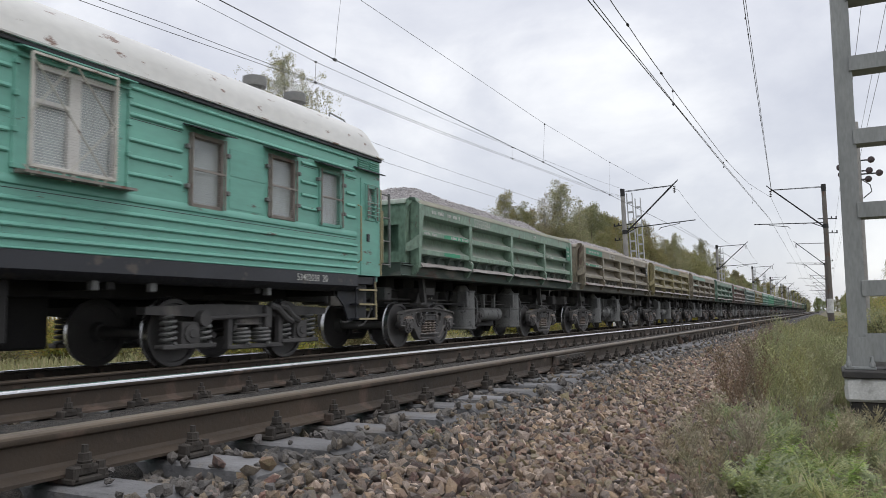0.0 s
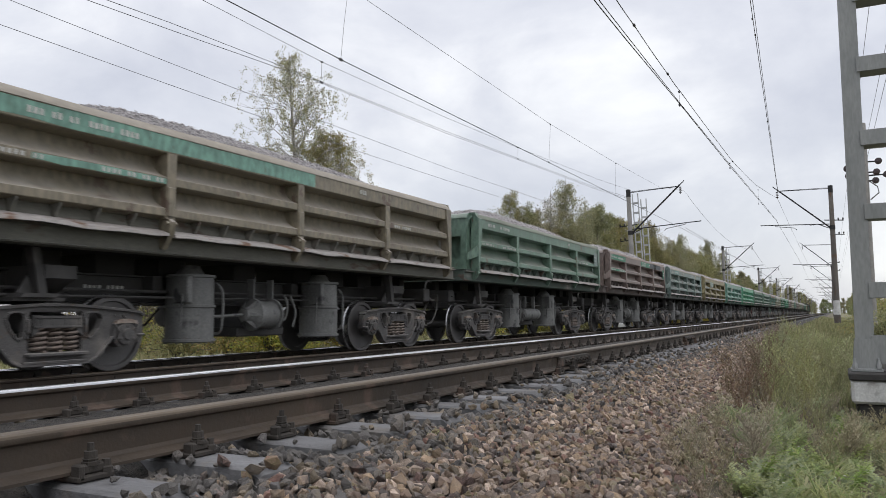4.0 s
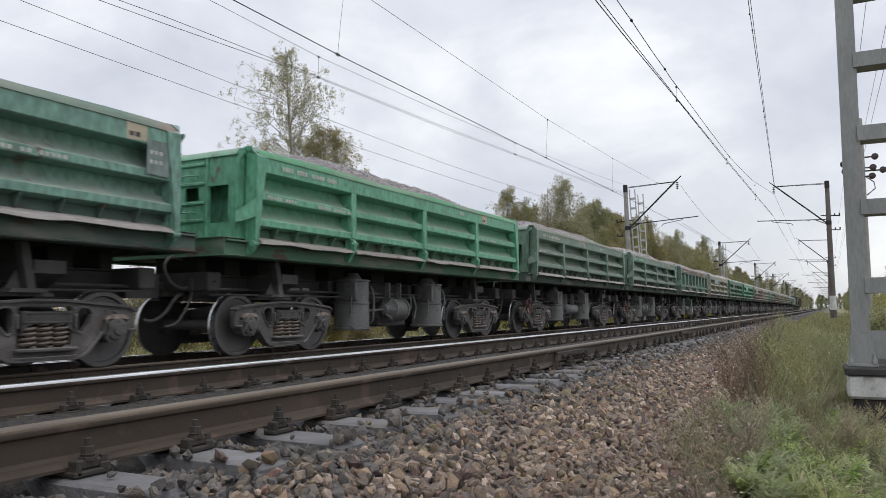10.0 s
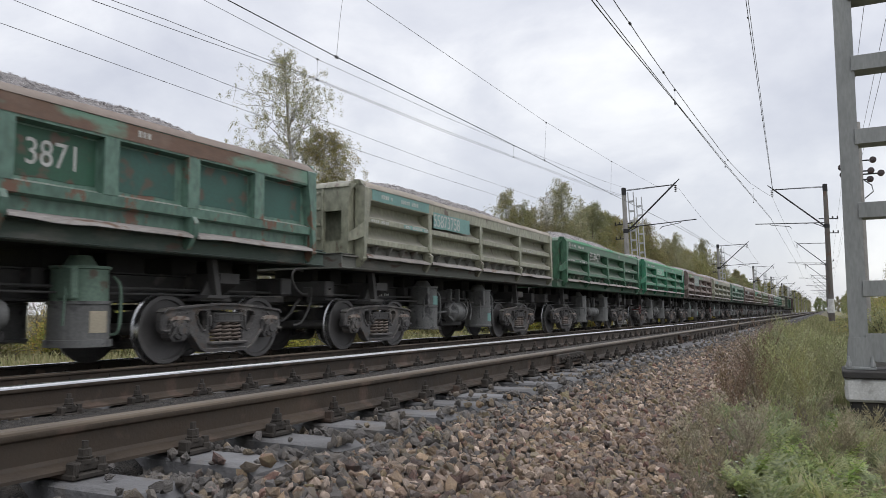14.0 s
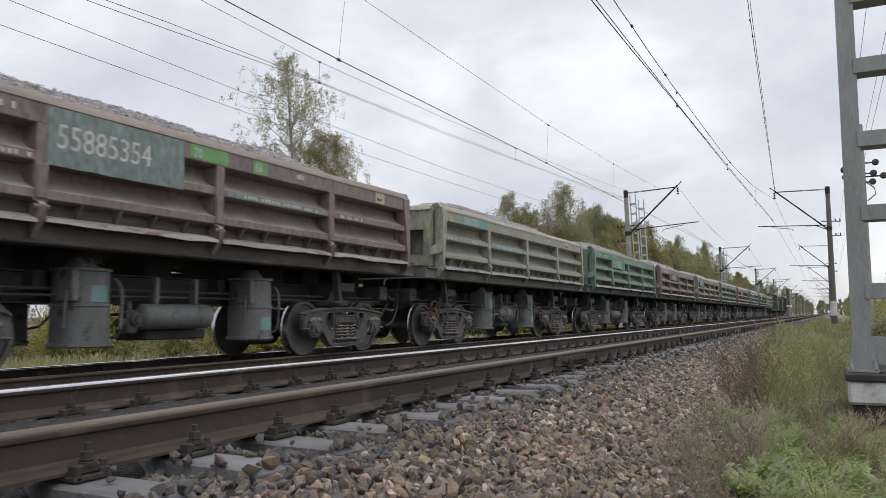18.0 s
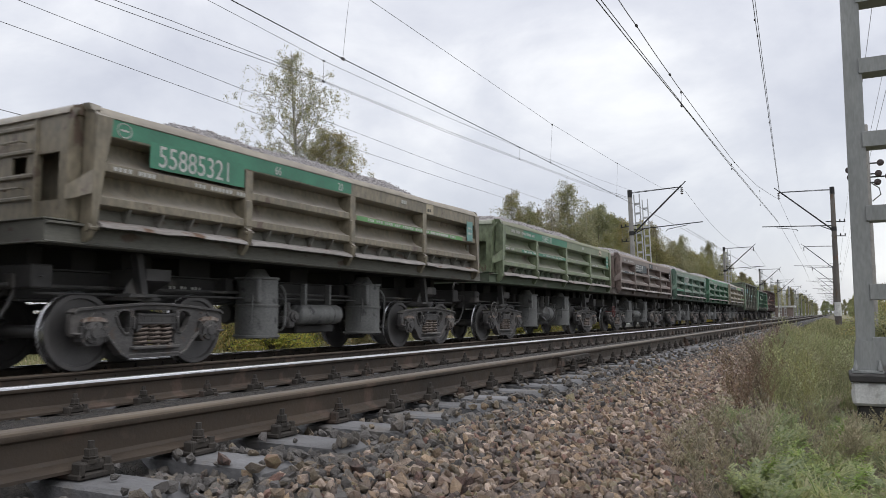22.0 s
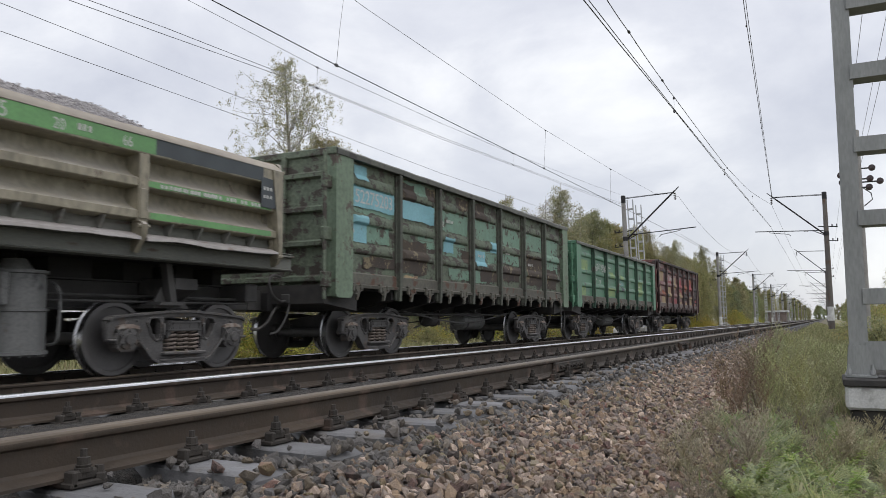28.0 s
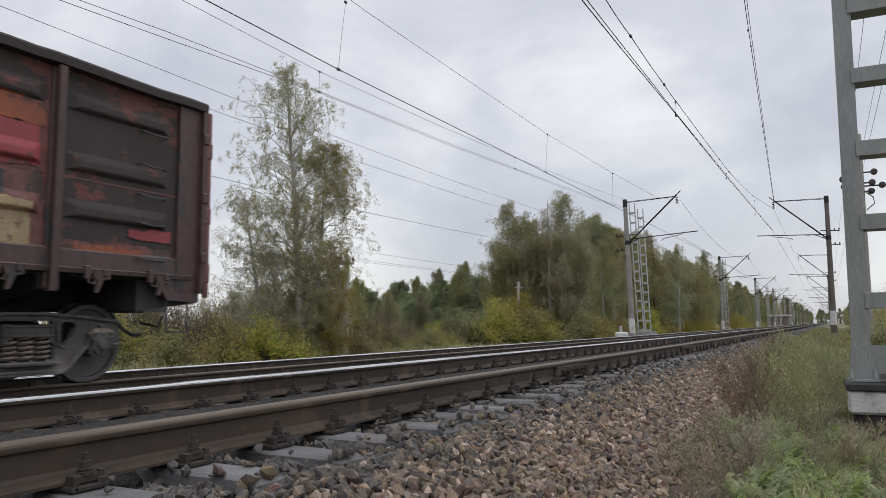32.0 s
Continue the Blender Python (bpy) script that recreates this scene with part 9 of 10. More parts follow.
# beyond the verge
for i in range(22):
    grow(_r.choice((3, 5, 1, 2)), 6.5 + _r.uniform(-1.5, 3) + i * 0.25, 95 + i * 22 + _r.uniform(-6, 6), _r.uniform(0, 360), _r.uniform(0.5, 0.85) + i * 0.025)
for i in range(10):
    grow(_r.choice((3, 5, 1)), 9 + i * 3.0 + _r.uniform(-1, 1), 130 + _r.uniform(-25, 60), _r.uniform(0, 360), _r.uniform(0.5, 0.8))


def bush_meshes(seed, w, h, leaf_size, leaves, foliage):
    rng = random.Random(seed)
    wood, crown = Shape(), Shape()
    tips = []
    for i in range(44):
        az = rng.uniform(0, 2 * math.pi)
        out = rng.uniform(0.1, 1.15) * w
        tip = Vector((math.cos(az) * out, math.sin(az) * out * 0.8, h * (1 - 0.55 * (out / w) ** 2) * rng.uniform(0.45, 1.3)))
        mid = tip * 0.5 + Vector((0, 0, h * 0.12))
        wood.tube([(0, 0, -0.1), mid, tip], 0.02, 4, False, 0.005)
        tips += [mid.lerp(tip, q / 3) for q in range(4)]
    for _ in range(leaves):
        p = tips[rng.randrange(len(tips))]
        q = p + Vector((rng.gauss(0, 0.10), rng.gauss(0, 0.10), rng.gauss(-0.04, 0.09))) * w
        if q.z < 0.02:
            q.z = rng.uniform(0.02, 0.3)
        leaf_quad(crown, q, leaf_size * rng.uniform(0.6, 1.3), rng)
    return wood.mesh("branch_frame", [BARK], 60), loose("leaves", crown, [foliage])


BUSHES = [bush_meshes(31, 1.7, 1.6, 0.046, 5200, YELLOWLEAF), bush_meshes(32, 1.5, 1.3, 0.046, 4200, OLIVELEAF), bush_meshes(33, 2.2, 2.5, 0.066, 7000, YELLOWLEAF), bush_meshes(34, 2.0, 3.2, 0.03, 5000, BROWNLEAF), bush_meshes(35, 2.3, 2.4, 0.034, 5600, BROWNLEAF)]
BUSHPROTO = {}


def bush(k, x, y, turn, s):
    m = pose(x, y, ground_z(x, y) - 0.03, 0, 0, turn)
    if k not in BUSHPROTO:
        t = thing("bush", ("low yellow-green autumn bush in rough grass", "low olive shrub in rough grass", "broad yellow-green autumn bush", "tall thin brown scrub bush", "broad brown scrub bush with thin twigs")[k], "bush", "bushes beyond the line", m=m)
        part("branch_frame", BUSHES[k][0], BARK, t)
        part("leaves", BUSHES[k][1], YELLOWLEAF, t)
        BUSHPROTO[k] = t
    else:
        t = copy_thing(BUSHPROTO[k], m)
    t.scale = (s, s, s)


for k, x, y, s in ((3, -19.4, 24.5, 0.8), (4, -21.5, 26.0, 0.9), (4, -22.6, 24.0, 0.9), (3, -21.0, 21.0, 0.8), (0, -17.4, 20.4, 0.95), (0, -18.6, 19.6, 0.9), (1, -16.2, 24.6, 0.8), (1, -19.8, 18.6, 0.9), (0, -17.6, 22.0, 0.8), (1, -20.6, 22.5, 1.0),
                   (2, -19.6, 46, 1.05), (1, -18.6, 48.5, 1.7), (1, -20.8, 45, 1.5), (0, -17.8, 49.5, 1.2), (1, -16.9, 55.5, 1.6), (1, -17.6, 57.5, 1.7), (0, -15.8, 56.5, 1.1), (1, -16.4, 60, 1.1),
                   (1, -21.8, 50, 1.8), (2, -20.3, 51.5, 1.2), (1, -21.5, 36, 0.6), (1, -24.5, 38, 0.6), (0, -16.6, 66, 1.1), (1, -16.8, 72, 1.2), (2, -17.2, 80, 1.1),
                   (1, 6.0, 40, 1.6), (4, 8.5, 47, 1.1), (1, 3.6, 26, 0.9), (1, 5.0, 30, 1.2), (1, 3.6, 58, 1.6), (1, 1.9, 33, 0.9), (1, 2.6, 37, 1.1), (4, 3.8, 42, 0.8), (1, 2.2, 46, 1.2), (4, 4.8, 50, 0.9), (1, 2.8, 64, 1.5), (1, 3.0, 75, 1.6)):
    bush(k, x, y, _r.uniform(0, 360), s)
for i in range(46):
    f = i / 45
    bush(_r.choice((3, 4, 3, 1)), -29.5 + 5.5 * f + _r.uniform(-2.5, 2.5), 9 + 36 * f + _r.uniform(-1.5, 1.5), _r.uniform(0, 360), _r.uniform(0.6, 1.0))
for i in range(34):
    f = i / 33
    bush(_r.choice((1, 1, 0, 4)), -26.5 + 4.0 * f + _r.uniform(-2, 2), 6 + 34 * f + _r.uniform(-1, 1), _r.uniform(0, 360), _r.uniform(0.8, 1.25))
for i in range(16):
    bush((0, 1, 4)[i % 3], -25.5 - 3.5 * (i % 2) + 0.6 * math.sin(i * 2.1), -2 + 0.85 * i, 77 * i, 0.70 + 0.2 * math.sin(i * 1.7))
for i in range(18):
    bush(_r.choice((1, 3, 4, 2)), 3.0 + _r.uniform(-0.5, 4), 30 + i * 5 + _r.uniform(-3, 3), _r.uniform(0, 360), _r.uniform(0.5, 0.95))
for i in range(16):
    bush(_r.choice((0, 1, 2)), -15.5 + _r.uniform(-1.5, 1.0), 88 + i * 9 + _r.uniform(-3, 3), _r.uniform(0, 360), _r.uniform(0.8, 1.2))

# ---- verge: grass, weeds, herbs ----
def blades(count, area, hmin, hmax, mat, seed, width=0.006, keep=None):
    """Bent grass blades over a stretch of ground."""
    rng = random.Random(seed)
    s = Shape()
    x0, x1, y0, y1 = area
    for _ in range(count):
        x, y = rng.uniform(x0, x1), y0 + (y1 - y0) * rng.random() ** 1.7
        if keep and not keep(x, y, rng):
            continue
        z = ground_z(x, y) - 0.01
        h = rng.uniform(hmin, hmax)
        az = rng.uniform(0, 2 * math.pi)
        d = Vector((math.cos(az), math.sin(az), 0))
        side = Vector((-d.y, d.x, 0)) * width * rng.uniform(0.7, 1.5) * (1 + y * 0.06)
        b = rng.uniform(0.1, 0.8)
        p0 = Vector((x, y, z))
        p1 = p0 + d * h * b * 0.3 + Vector((0, 0, h * 0.6))
        p2 = p0 + d * h * b + Vector((0, 0, h * (1 - 0.35 * b)))
        k = s.points([p0 - side, p0 + side, p1 + side * 0.8, p1 - side * 0.8, p2])
        s.face((k, k + 1, k + 2, k + 3))
        s.face((k + 3, k + 2, k + 4))
    return loose("grass", s, [mat])


def on_verge(x, y, rng):
    edge = -0.75 - 0.45 * min(1, max(0, (y - 4) / 12))
    d = x - edge + 0.35 * noise.noise(Vector((x * 1.5, y * 0.8, 5)))
    clump = noise.noise(Vector((x * 2.2, y * 2.0, 9)))
    bare = noise.noise(Vector((x * 1.3, y * 1.1, 31)))
    return bare < 0.25 and rng.random() < max(0.0, min(1, d * 1.6)) * (0.35 + 1.3 * clump)


tagged(new("grass", blades(60000, (-1.3, 2.6, 2.0, 34), 0.03, 0.14, GREENBLADES, 1, 0.0026, on_verge)), "short rough verge grass, green and straw", "grass", kind="stuff")
tagged(new("dry_grass", blades(9000, (-1.3, 2.0, 2.2, 22), 0.05, 0.22, DRYWEEDS, 2, 0.0018, on_verge)), "dry brownish grass stalks on the verge", "grass", kind="stuff")
tagged(new("rough_grass", blades(14000, (-0.9, 2.0, 10.6, 36), 0.06, 0.26, GREENBLADES, 8, 0.003)), "rough trampled grass behind the weeds", "grass", kind="stuff")
tagged(new("line_grass", blades(22000, (-1.4, 5.0, 16, 130), 0.10, 0.38, FARGRASS, 6, 0.005)), "long rough grass along the line", "grass", kind="stuff")
tagged(new("meadow_grass", blades(16000, (-30, -11.9, 6, 60), 0.15, 0.5, FARGRASS, 3, 0.012)), "long meadow grass beyond the far track", "grass", kind="stuff")
tagged(new("field_grass", blades(16000, (1.2, 14, 9, 70), 0.15, 0.6, FARGRASS, 4, 0.008)), "rough field grass beyond the verge", "grass", kind="stuff")


def weed_mesh(seed, h, mat=None, shoots=15):
    """A tall wiry stalk with fine side shoots."""
    rng = random.Random(seed)
    s = Shape()
    for st in range(2):
        lean = Vector((rng.gauss(0, 0.16), rng.gauss(0, 0.16), 0))
        hh = h * rng.uniform(0.7, 1.05)
        pts = [Vector((rng.gauss(0, 0.03), rng.gauss(0, 0.03), -0.03)) + lean * hh * (q / 5) ** 1.3 + Vector((0, 0, hh * q / 5)) for q in range(6)]
        s.tube(pts, 0.0045, 4, False, 0.002)
        for _ in range(shoots):
            f = rng.uniform(0.22, 1.0)
            i = min(4, int(f * 5))
            base = pts[i].lerp(pts[i + 1], f * 5 - i)
            az = rng.uniform(0, 2 * math.pi)
            tip = base + Vector((math.cos(az), math.sin(az), rng.uniform(0.8, 2.0))) * rng.uniform(0.05, 0.16) * (1.3 - f * 0.6)
            s.tube([base, tip], 0.002, 3, False, 0.0012)
            for _ in range(6):
                leaf_quad(s, base.lerp(tip, rng.uniform(0.1, 1.0)), rng.uniform(0.006, 0.016), rng)
    return loose("stalks", s, [mat or WEEDS])


def herb_mesh(seed, size, fronds, leaf):
    """A low clump of feathery leaves."""
    rng = random.Random(seed)
    s = Shape()
    for _ in range(fronds):
        az = rng.uniform(0, 2 * math.pi)
        L = size * rng.uniform(0.6, 1.2)
        d = Vector((math.cos(az), math.sin(az), 0))
        pts = [d * L * g * rng.uniform(0.35, 0.75) + Vector((rng.gauss(0, 0.02), rng.gauss(0, 0.02), L * (1.25 * g - 0.5 * g * g))) for g in (0, 0.25, 0.5, 0.75, 1)]
        s.tube(pts, 0.0022, 3, False, 0.001)
        for q in range(14):
            g = 0.2 + 0.8 * q / 13
            i = min(3, int(g * 4))
            p = pts[i].lerp(pts[i + 1], g * 4 - i)
            for sd in (1, -1):
                out = (Vector((-d.y, d.x, 0)) * sd + d * 0.5 + Vector((0, 0, rng.uniform(-0.1, 0.5)))).normalized() * leaf * (1.2 - g * 0.7)
                w = Vector((0, 0, leaf * 0.16)) + d * leaf * 0.12
                k = s.points([p, p + out * 0.5 + w, p + out, p + out * 0.5 - w])
                s.face((k, k + 1, k + 2, k + 3))
    return loose("leaves", s, [HERBS])


def leaf_plant_mesh(seed, h):
    """A leafy plant: leaning stems with pairs of broad pointed leaves."""
    rng = random.Random(seed)
    s = Shape()
    for _ in range(9):
        az = rng.uniform(0, 2 * math.pi)
        hh = h * rng.uniform(0.55, 1.1)
        d = Vector((math.cos(az), math.sin(az), 0))
        pts = [d * hh * 0.55 * g * g + Vector((rng.gauss(0, 0.01), rng.gauss(0, 0.01), hh * g)) for g in (0, 0.3, 0.6, 0.85, 1.0)]
        s.tube(pts, 0.003, 4, False, 0.0015)
        for q in range(7):
            g = 0.25 + 0.75 * q / 6
            i = min(3, int(g * 4))
            p = pts[i].lerp(pts[i + 1], g * 4 - i)
            turn = rng.uniform(0, math.pi)
            for sd in (0, math.pi):
                e = Vector((math.cos(turn + sd), math.sin(turn + sd), rng.uniform(-0.25, 0.45))).normalized()
                w = e.cross(Vector((0, 0, 1))).normalized()
                L = rng.uniform(0.035, 0.065) * (1.2 - 0.5 * g)
                k = s.points([p, p + e * L * 0.4 + w * L * 0.3, p + e * L * 0.75 + w * L * 0.2, p + e * L - Vector((0, 0, L * 0.2)), p + e * L * 0.75 - w * L * 0.2, p + e * L * 0.4 - w * L * 0.3])
                s.face((k, k + 1, k + 2, k + 3))
                s.face((k, k + 3, k + 4, k + 5))
    return loose("leaves", s, [BROADLEAF])


def tuft_mesh(seed):
    rng = random.Random(seed)
    s = Shape()
    for _ in range(60):
        az = rng.uniform(0, 2 * math.pi)
        L = rng.uniform(0.18, 0.36)
        d = Vector((math.cos(az), math.sin(az), 0))
        sd = Vector((-d.y, d.x, 0)) * 0.004
        b = rng.uniform(0.5, 1.35)
        pts = [d * L * b * g * g + Vector((0, 0, L * (g - 0.45 * b * g * g))) for g in (0, 0.35, 0.7, 1)]
        k = s.points([pts[0] - sd, pts[0] + sd, pts[1] + sd, pts[1] - sd, pts[2] + sd * 0.7, pts[2] - sd * 0.7, pts[3]])
        s.face((k, k + 1, k + 2, k + 3)); s.face((k + 3, k + 2, k + 4, k + 5)); s.face((k + 5, k + 4, k + 6))
    return loose("blades", s, [TUFTS])


_r2 = random.Random(41)
WEEDMESH = [weed_mesh(50 + i, 0.85, None, 22) for i in range(4)]
BROWNWEED = [weed_mesh(54 + i, 0.8, REDWEED, 24) for i in range(3)]
DRYMESH = [weed_mesh(80 + i, 0.40, DRYWEEDS, 26) for i in range(3)]
HERBMESH = [herb_mesh(60 + i, 0.24, 46, 0.020) for i in range(3)] + [herb_mesh(66, 0.26, 16, 0.05)]
for i in range(170):
    y = 6.9 + 11.0 * _r2.random()
    x = max(-0.36 - 0.045 * (y - 6) + _r2.gauss(0.0, 0.30), -0.72 - 0.045 * (y - 6)) + (0.55 * _r2.random() if y > 10.2 else 0.0)
    if x > 0.0 and y < 9.6:
        x -= 0.4
    withered = x < -0.50 - 0.045 * (y - 6)
    w = new("tall_weed", BROWNWEED[i % 3] if withered else WEEDMESH[i % 4])
    w.matrix_basis = pose(x, y, ground_z(x, y), 0, 0, _r2.uniform(0, 360))
    sc = _r2.uniform(0.55, 1.0)
    w.scale = (sc, sc, sc)
    tagged(w, "withered red-brown weed stalk beside the ballast" if withered else "wiry brownish-green weed stalk on the verge", "weed", "tall weeds on the verge")
HERBSPOTS = [(-0.76, 6.7), (-0.60, 6.5), (-0.62, 6.7), (-0.55, 6.2), (-0.66, 6.1), (-0.5, 6.6), (-0.42, 6.3), (-0.45, 5.7), (-0.35, 6.0), (-0.42, 5.4), (-0.40, 4.5), (-0.32, 4.3),
             (-0.42, 4.6), (-0.46, 4.9), (-0.35, 4.9), (-0.3, 4.4), (-0.25, 5.2), (-0.15, 4.8), (-0.35, 4.2), (-0.2, 5.7), (0.0, 6.6), (-0.1, 7.2), (-0.3, 7.4), (0.2, 8.0)]
for i, (x, y) in enumerate(HERBSPOTS + [(_r2.uniform(-0.55, 0.5), _r2.uniform(4.0, 9.5)) for _ in range(44)]):
    h = new("herb_clump", HERBMESH[3 if (i % 5 == 4) else i % 3])
    h.matrix_basis = pose(x, y, ground_z(x, y) - 0.01, 0, 0, _r2.uniform(0, 360))
    sc = _r2.uniform(0.45, 1.0)
    h.scale = (sc, sc, sc)
    tagged(h, "feathery green herb clump in the verge", "herb", "herbs on the verge")
for i in range(56):
    x, y = (_r2.uniform(-0.3, 0.9), _r2.uniform(4.8, 9.5)) if i % 3 else (_r2.uniform(-0.85, -0.42), _r2.uniform(3.7, 6.4))
    w = new("dry_weed", DRYMESH[i % 3])
    w.matrix_basis = pose(x, y, ground_z(x, y), 0, 0, _r2.uniform(0, 360))
    sc = _r2.uniform(0.4, 0.95)
    w.scale = (sc, sc, sc)
    tagged(w, "low dry brown weed with withered shoots", "weed", "dry weeds on the verge")


LEAFMESH = [leaf_plant_mesh(90 + i, 0.26) for i in range(3)]
for i in range(40):
    x, y = (_r2.uniform(-0.52, 0.15), _r2.uniform(4.3, 6.9)) if i % 3 else (_r2.uniform(-0.6, 0.9), _r2.uniform(6.5, 10.4))
    w = new("leafy_plant", LEAFMESH[i % 3])
    w.matrix_basis = pose(x, y, ground_z(x, y) - 0.01, 0, 0, _r2.uniform(0, 360))
    sc = _r2.uniform(0.4, 1.0)
    w.scale = (sc, sc, sc)
    tagged(w, "low plant with fresh green paired leaves", "plant", "leafy plants on the verge")


def flowers(count, seed):
    """Tiny white flower heads among the herbs."""
    rng = random.Random(seed)
    s = Shape()
    for _ in range(count):
        x, y = rng.uniform(-0.75, 0.1), rng.uniform(4.0, 6.5)
        p = Vector((x, y, ground_z(x, y) + rng.uniform(0.05, 0.12)))
        for q in range(5):
            a = 2 * math.pi * q / 5
            d = Vector((math.cos(a), math.sin(a), 0.35)) * 0.009
            e = Vector((-d.y, d.x, 0)) * 0.5
            k = s.points([p, p + d * 0.6 + e, p + d, p + d * 0.6 - e])
            s.face((k, k + 1, k + 2, k + 3))
    return loose("flowers", s, [PETALS])


tagged(new("white_flowers", flowers(90, 17)), "tiny white flowers among the verge herbs", "flowers", kind="stuff")
TUFT = tuft_mesh(5)
for x, y, sc in ((-0.20, 4.75, 0.9), (-0.12, 4.85, 1.0), (-0.05, 4.7, 0.85), (0.02, 4.9, 0.8), (-0.05, 5.65, 0.9), (-0.45, 4.5, 0.6), (0.35, 6.6, 0.8), (-1.95, 3.6, 0.28), (-2.0, 3.75, 0.22), (-0.72, 6.75, 0.9), (0.25, 7.6, 0.8)):
    g = new("grass_tuft", TUFT)
    g.matrix_basis = pose(x, y, ground_z(x, y) - 0.01, 0, 0, _r2.uniform(0, 360))
    g.scale = (sc, sc, sc)
    tagged(g, "tuft of long bright green grass blades", "grass", "grass tufts on the verge")


def litter(count, area, seed):
    """Fallen leaves and bits of straw lying on the ground."""
    rng = random.Random(seed)
    s = Shape()
    for _ in range(count):
        x, y = rng.uniform(area[0], area[1]), area[2] + (area[3] - area[2]) * rng.random() ** 1.5
        leaf_quad(s, Vector((x, y, ground_z(x, y) + rng.uniform(0.004, 0.03))), rng.uniform(0.005, 0.016), rng)
    return loose("litter", s, [LITTER])


LITTER = leafy("fallen_leaf_litter", [(0.14, 0.105, 0.07), (0.25, 0.19, 0.125), (0.33, 0.25, 0.15), (0.20, 0.14, 0.10), (0.42, 0.36, 0.26)], 0.1)
tagged(new("leaf_litter", litter(20000, (-1.35, 1.0, 2.2, 14), 9)), "brown leaf litter and straw on the verge", "leaf litter", kind="stuff")


# ---- ballast stones ----
PHI = (1 + 5 ** 0.5) / 2
ICO_V = np.array([(-1, PHI, 0), (1, PHI, 0), (-1, -PHI, 0), (1, -PHI, 0), (0, -1, PHI), (0, 1, PHI), (0, -1, -PHI), (0, 1, -PHI), (PHI, 0, -1), (PHI, 0, 1), (-PHI, 0, -1), (-PHI, 0, 1)]) / 1.9
ICO_F = np.array([(0, 11, 5), (0, 5, 1), (0, 1, 7), (0, 7, 10), (0, 10, 11), (1, 5, 9), (5, 11, 4), (11, 10, 2), (10, 7, 6), (7, 1, 8), (3, 9, 4), (3, 4, 2), (3, 2, 6), (3, 6, 8), (3, 8, 9), (4, 9, 5), (2, 4, 11), (6, 2, 10), (8, 6, 7), (9, 8, 1)])


def stone_corners(rng):
    v = ICO_V * rng.uniform(0.58, 1.25, (12, 1)) + rng.normal(0, 0.12, (12, 3))
    v = v * np.array([rng.uniform(0.75, 1.25), rng.uniform(0.7, 1.05), rng.uniform(0.42, 0.8)])
    q = rng.normal(0, 1, 4)
    q /= np.linalg.norm(q)
    w, x, y, z = q
    rot = np.array([[1 - 2 * (y * y + z * z), 2 * (x * y - z * w), 2 * (x * z + y * w)], [2 * (x * y + z * w), 1 - 2 * (x * x + z * z), 2 * (y * z - x * w)], [2 * (x * z - y * w), 2 * (y * z + x * w), 1 - 2 * (x * x + y * y)]])
    return v @ rot.T


def stone_mesh(rng):
    """A broken stone with slightly worn edges."""
    me = bpy.data.meshes.new("ballast_stone")
    me.from_pydata([tuple(p) for p in stone_corners(rng)], [], [tuple(int(i) for i in f) for f in ICO_F])
    bm = bmesh.new()
    bm.from_mesh(me)
    flat = bmesh.ops.convex_hull(bm, input=bm.verts)
    bmesh.ops.bevel(bm, geom=[e for e in bm.edges if e.is_manifold and e.calc_face_angle() > 0.45], offset=0.07, segments=1, affect="EDGES")
    bm.to_mesh(me)
    bm.free()
    me.materials.append(STONES)
    return me


def on_sleeper(x, y):
    if x > -2.0:
        return False
    q = (y - 1.93) / 0.5417
    f = q % 1.0
    if x > -2.09:
        return False
    return f < 0.22 or f > 0.78


def bed_z(x, y):
    """Top of the bed, or of the sleeper under a stone."""
    f = ((y - 1.93) / 0.5417) % 1.0
    z = ground_z(x, y)
    return max(z, -0.205) if -2.6 < x < -2.06 and (f < 0.24 or f > 0.76) else z


_n = np.random.default_rng(5)
VARIETY = [stone_mesh(_n) for _ in range(14)]
stone_bed = thing("near_ballast", "loose crushed ballast stones of mixed grey and brown", "ballast", kind="structure")
count = 0
while count < 300:
    x, y = _n.uniform(-2.2, -0.85), _n.uniform(2.35, 3.6)
    if on_sleeper(x, y) and _n.random() < 0.99:
        continue
    st = part("ballast_stone", VARIETY[count % 14], STONES, stone_bed)
    if x + _n.normal(0, 0.12) < -1.85:
        repaint(st, STONES, DARKSTONES)
    r = _n.uniform(0.024, 0.044)
    st.matrix_basis = Matrix.Translation((x, y, bed_z(x, y) + r * 0.5)) @ pose(0, 0, 0, _n.uniform(0, 360), _n.uniform(0, 360), _n.uniform(0, 360)) @ Matrix.Diagonal((r, r, r, 1))
    count += 1


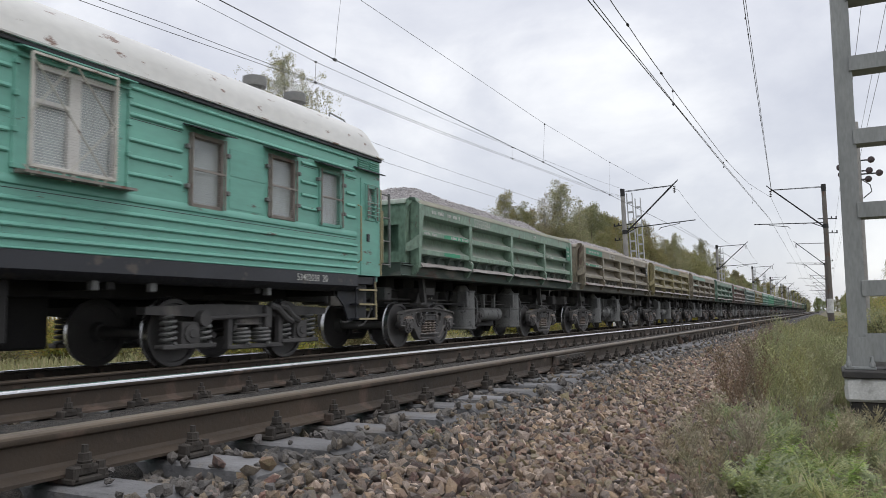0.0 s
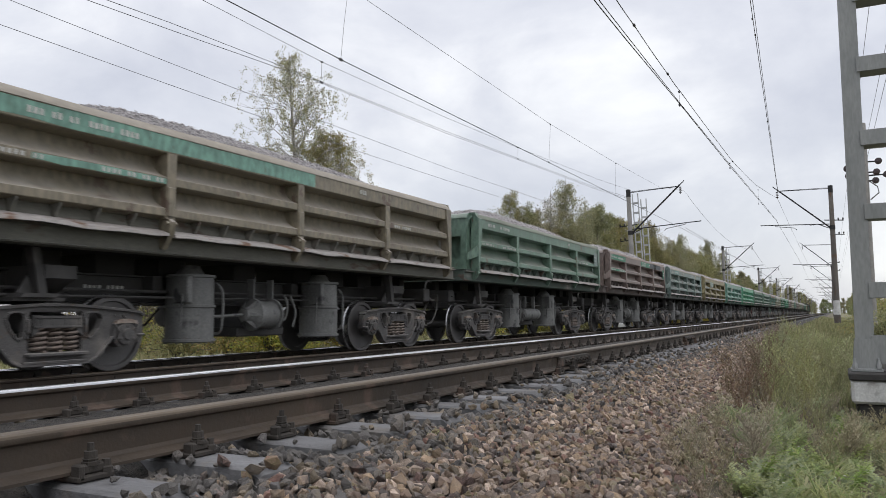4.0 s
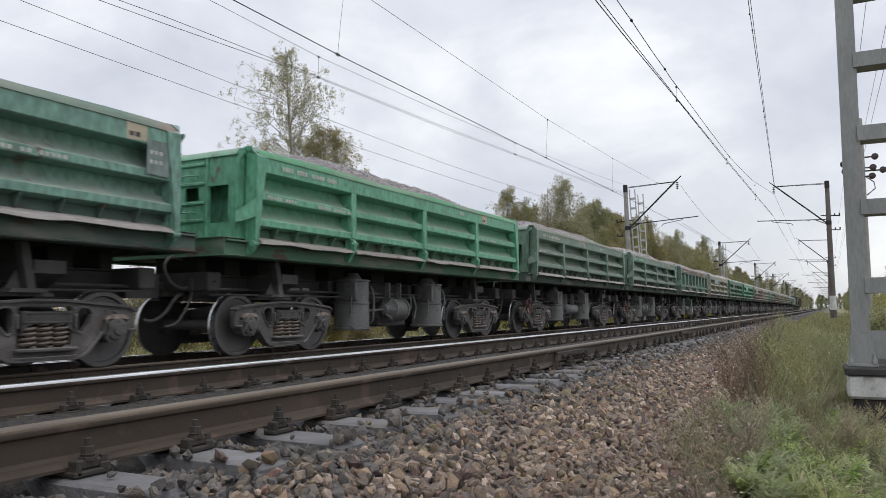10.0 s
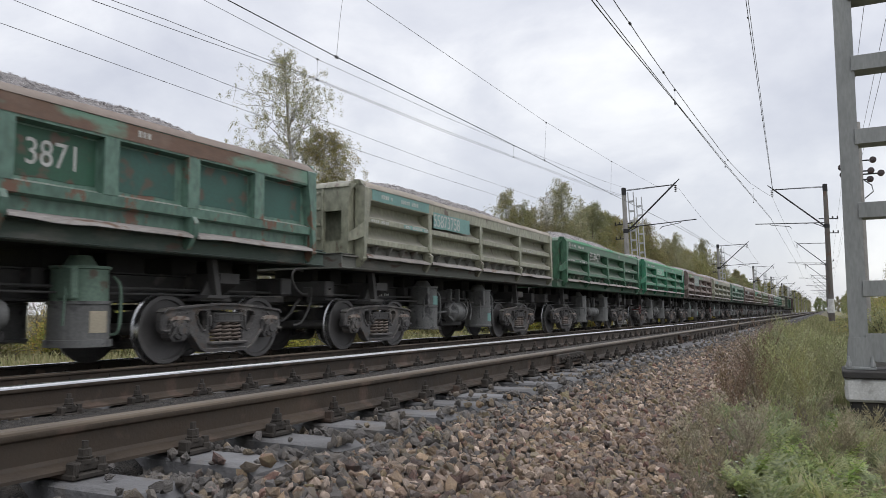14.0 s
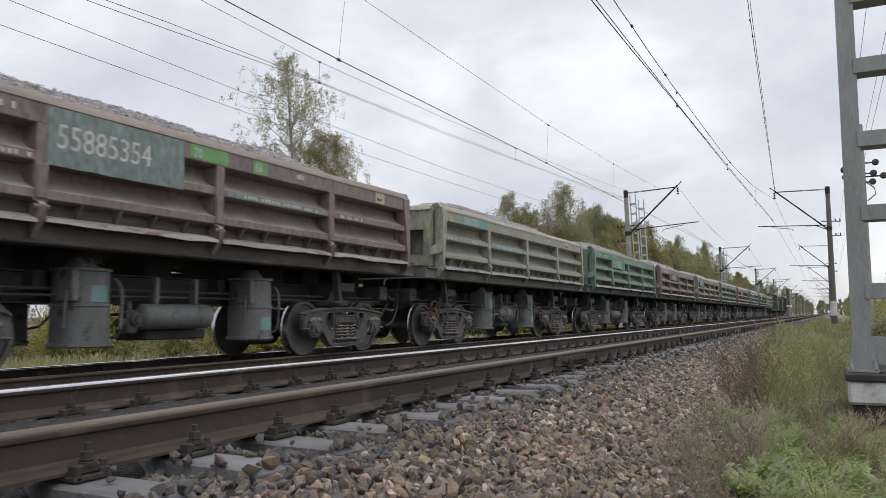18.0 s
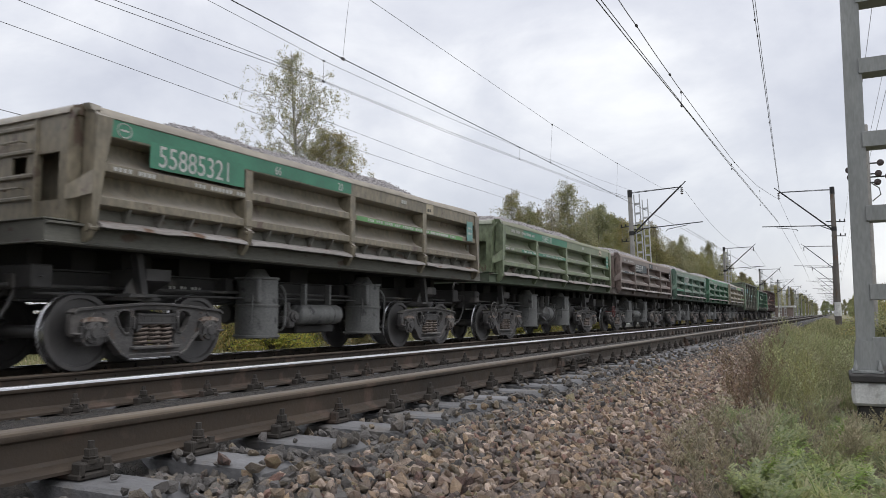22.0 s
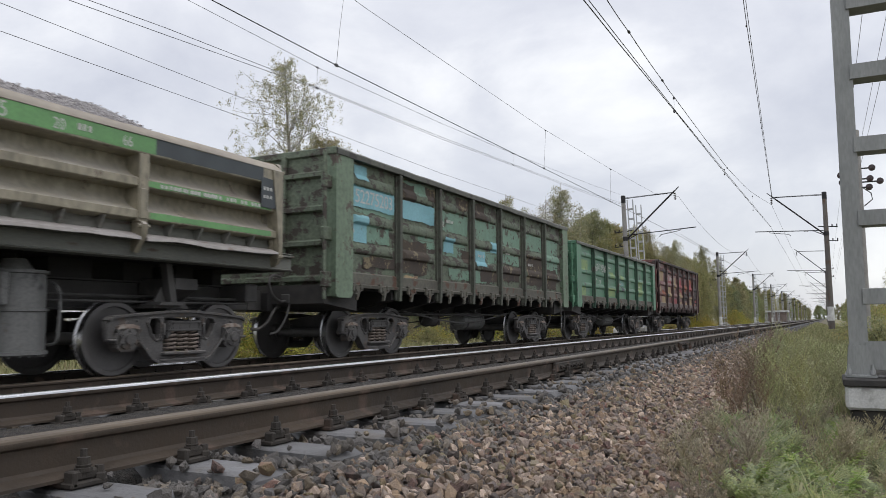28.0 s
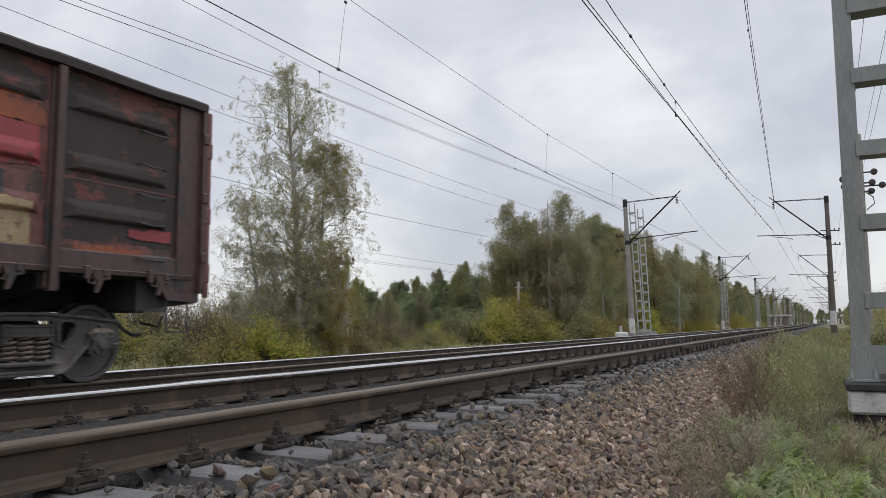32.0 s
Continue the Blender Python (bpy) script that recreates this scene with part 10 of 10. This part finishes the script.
def stone_field(areas):
    vs, fs, tone = [], [], []
    k = 0
    for x0, x1, y0, y1, per_m2, rmin, rmax in areas:
        for _ in range(int(per_m2 * (x1 - x0) * (y1 - y0))):
            x, y = _n.uniform(x0, x1), _n.uniform(y0, y1)
            edge = -0.80 - 0.45 * min(1, max(0, (y - 4) / 10)) + 0.22 * noise.noise(Vector((y * 0.9, x, 2)))
            if x > edge and _n.random() < 0.55 + (x - edge) * 1.4:
                continue
            if on_sleeper(x, y) and _n.random() < 0.985:
                continue
            r = _n.uniform(rmin, rmax) * (1.25 if _n.random() < 0.12 else 1.0)
            v = stone_corners(_n) * r + np.array([x, y, bed_z(x, y) + r * _n.uniform(0.0, 0.7)])
            vs.append(v)
            fs.append(ICO_F + k)
            tone += [1 if x + _n.normal(0, 0.22) < -1.85 else 0] * 20
            k += 12
    v, f = np.concatenate(vs), np.concatenate(fs)
    me = bpy.data.meshes.new("loose_stones")
    me.from_pydata(v.tolist(), [], f.tolist())
    me.materials.append(STONES)
    me.materials.append(DARKSTONES)
    me.polygons.foreach_set("material_index", tone)
    return me


tagged(new("loose_ballast", stone_field([(-2.58, -0.5, 1.0, 2.35, 700, 0.016, 0.038), (-2.58, -0.5, 2.35, 6.0, 1050, 0.014, 0.037), (-2.55, -0.6, 6.0, 12.0, 820, 0.016, 0.038),
                                         (-2.5, -0.8, 12.0, 24.0, 400, 0.020, 0.040), (-2.5, -1.0, 24.0, 44.0, 130, 0.032, 0.055), (-6.6, -4.3, 2.0, 20, 50, 0.03, 0.05)])),
       "bed of loose crushed ballast stones", "ballast", kind="stuff")


# ---- what moves ----
def travelled(t):
    return 11.0891 * t - 0.0031346 * t * t


def motions():
    for ob, back in TRAIN:
        walk(ob, [(t, pose(FAR, 13.715 + back - travelled(t), FARZ)) for t in range(0, 33, 2)])
    # all wheels roll alike
    rolling = [o for o in scene.objects if o.name.split(".")[0] == "wheelset"]
    first = rolling[0]
    walk(first, [(i / 30, pose(0, 0, 0, math.degrees(travelled(i / 30) / 0.47), 0, 0)) for i in range(0, 961)])
    for o in rolling[1:]:
        o.rotation_mode = "QUATERNION"
        o.animation_data_create()
        o.animation_data.action = first.animation_data.action
        o.animation_data.action_slot = first.animation_data.action_slot


motions()
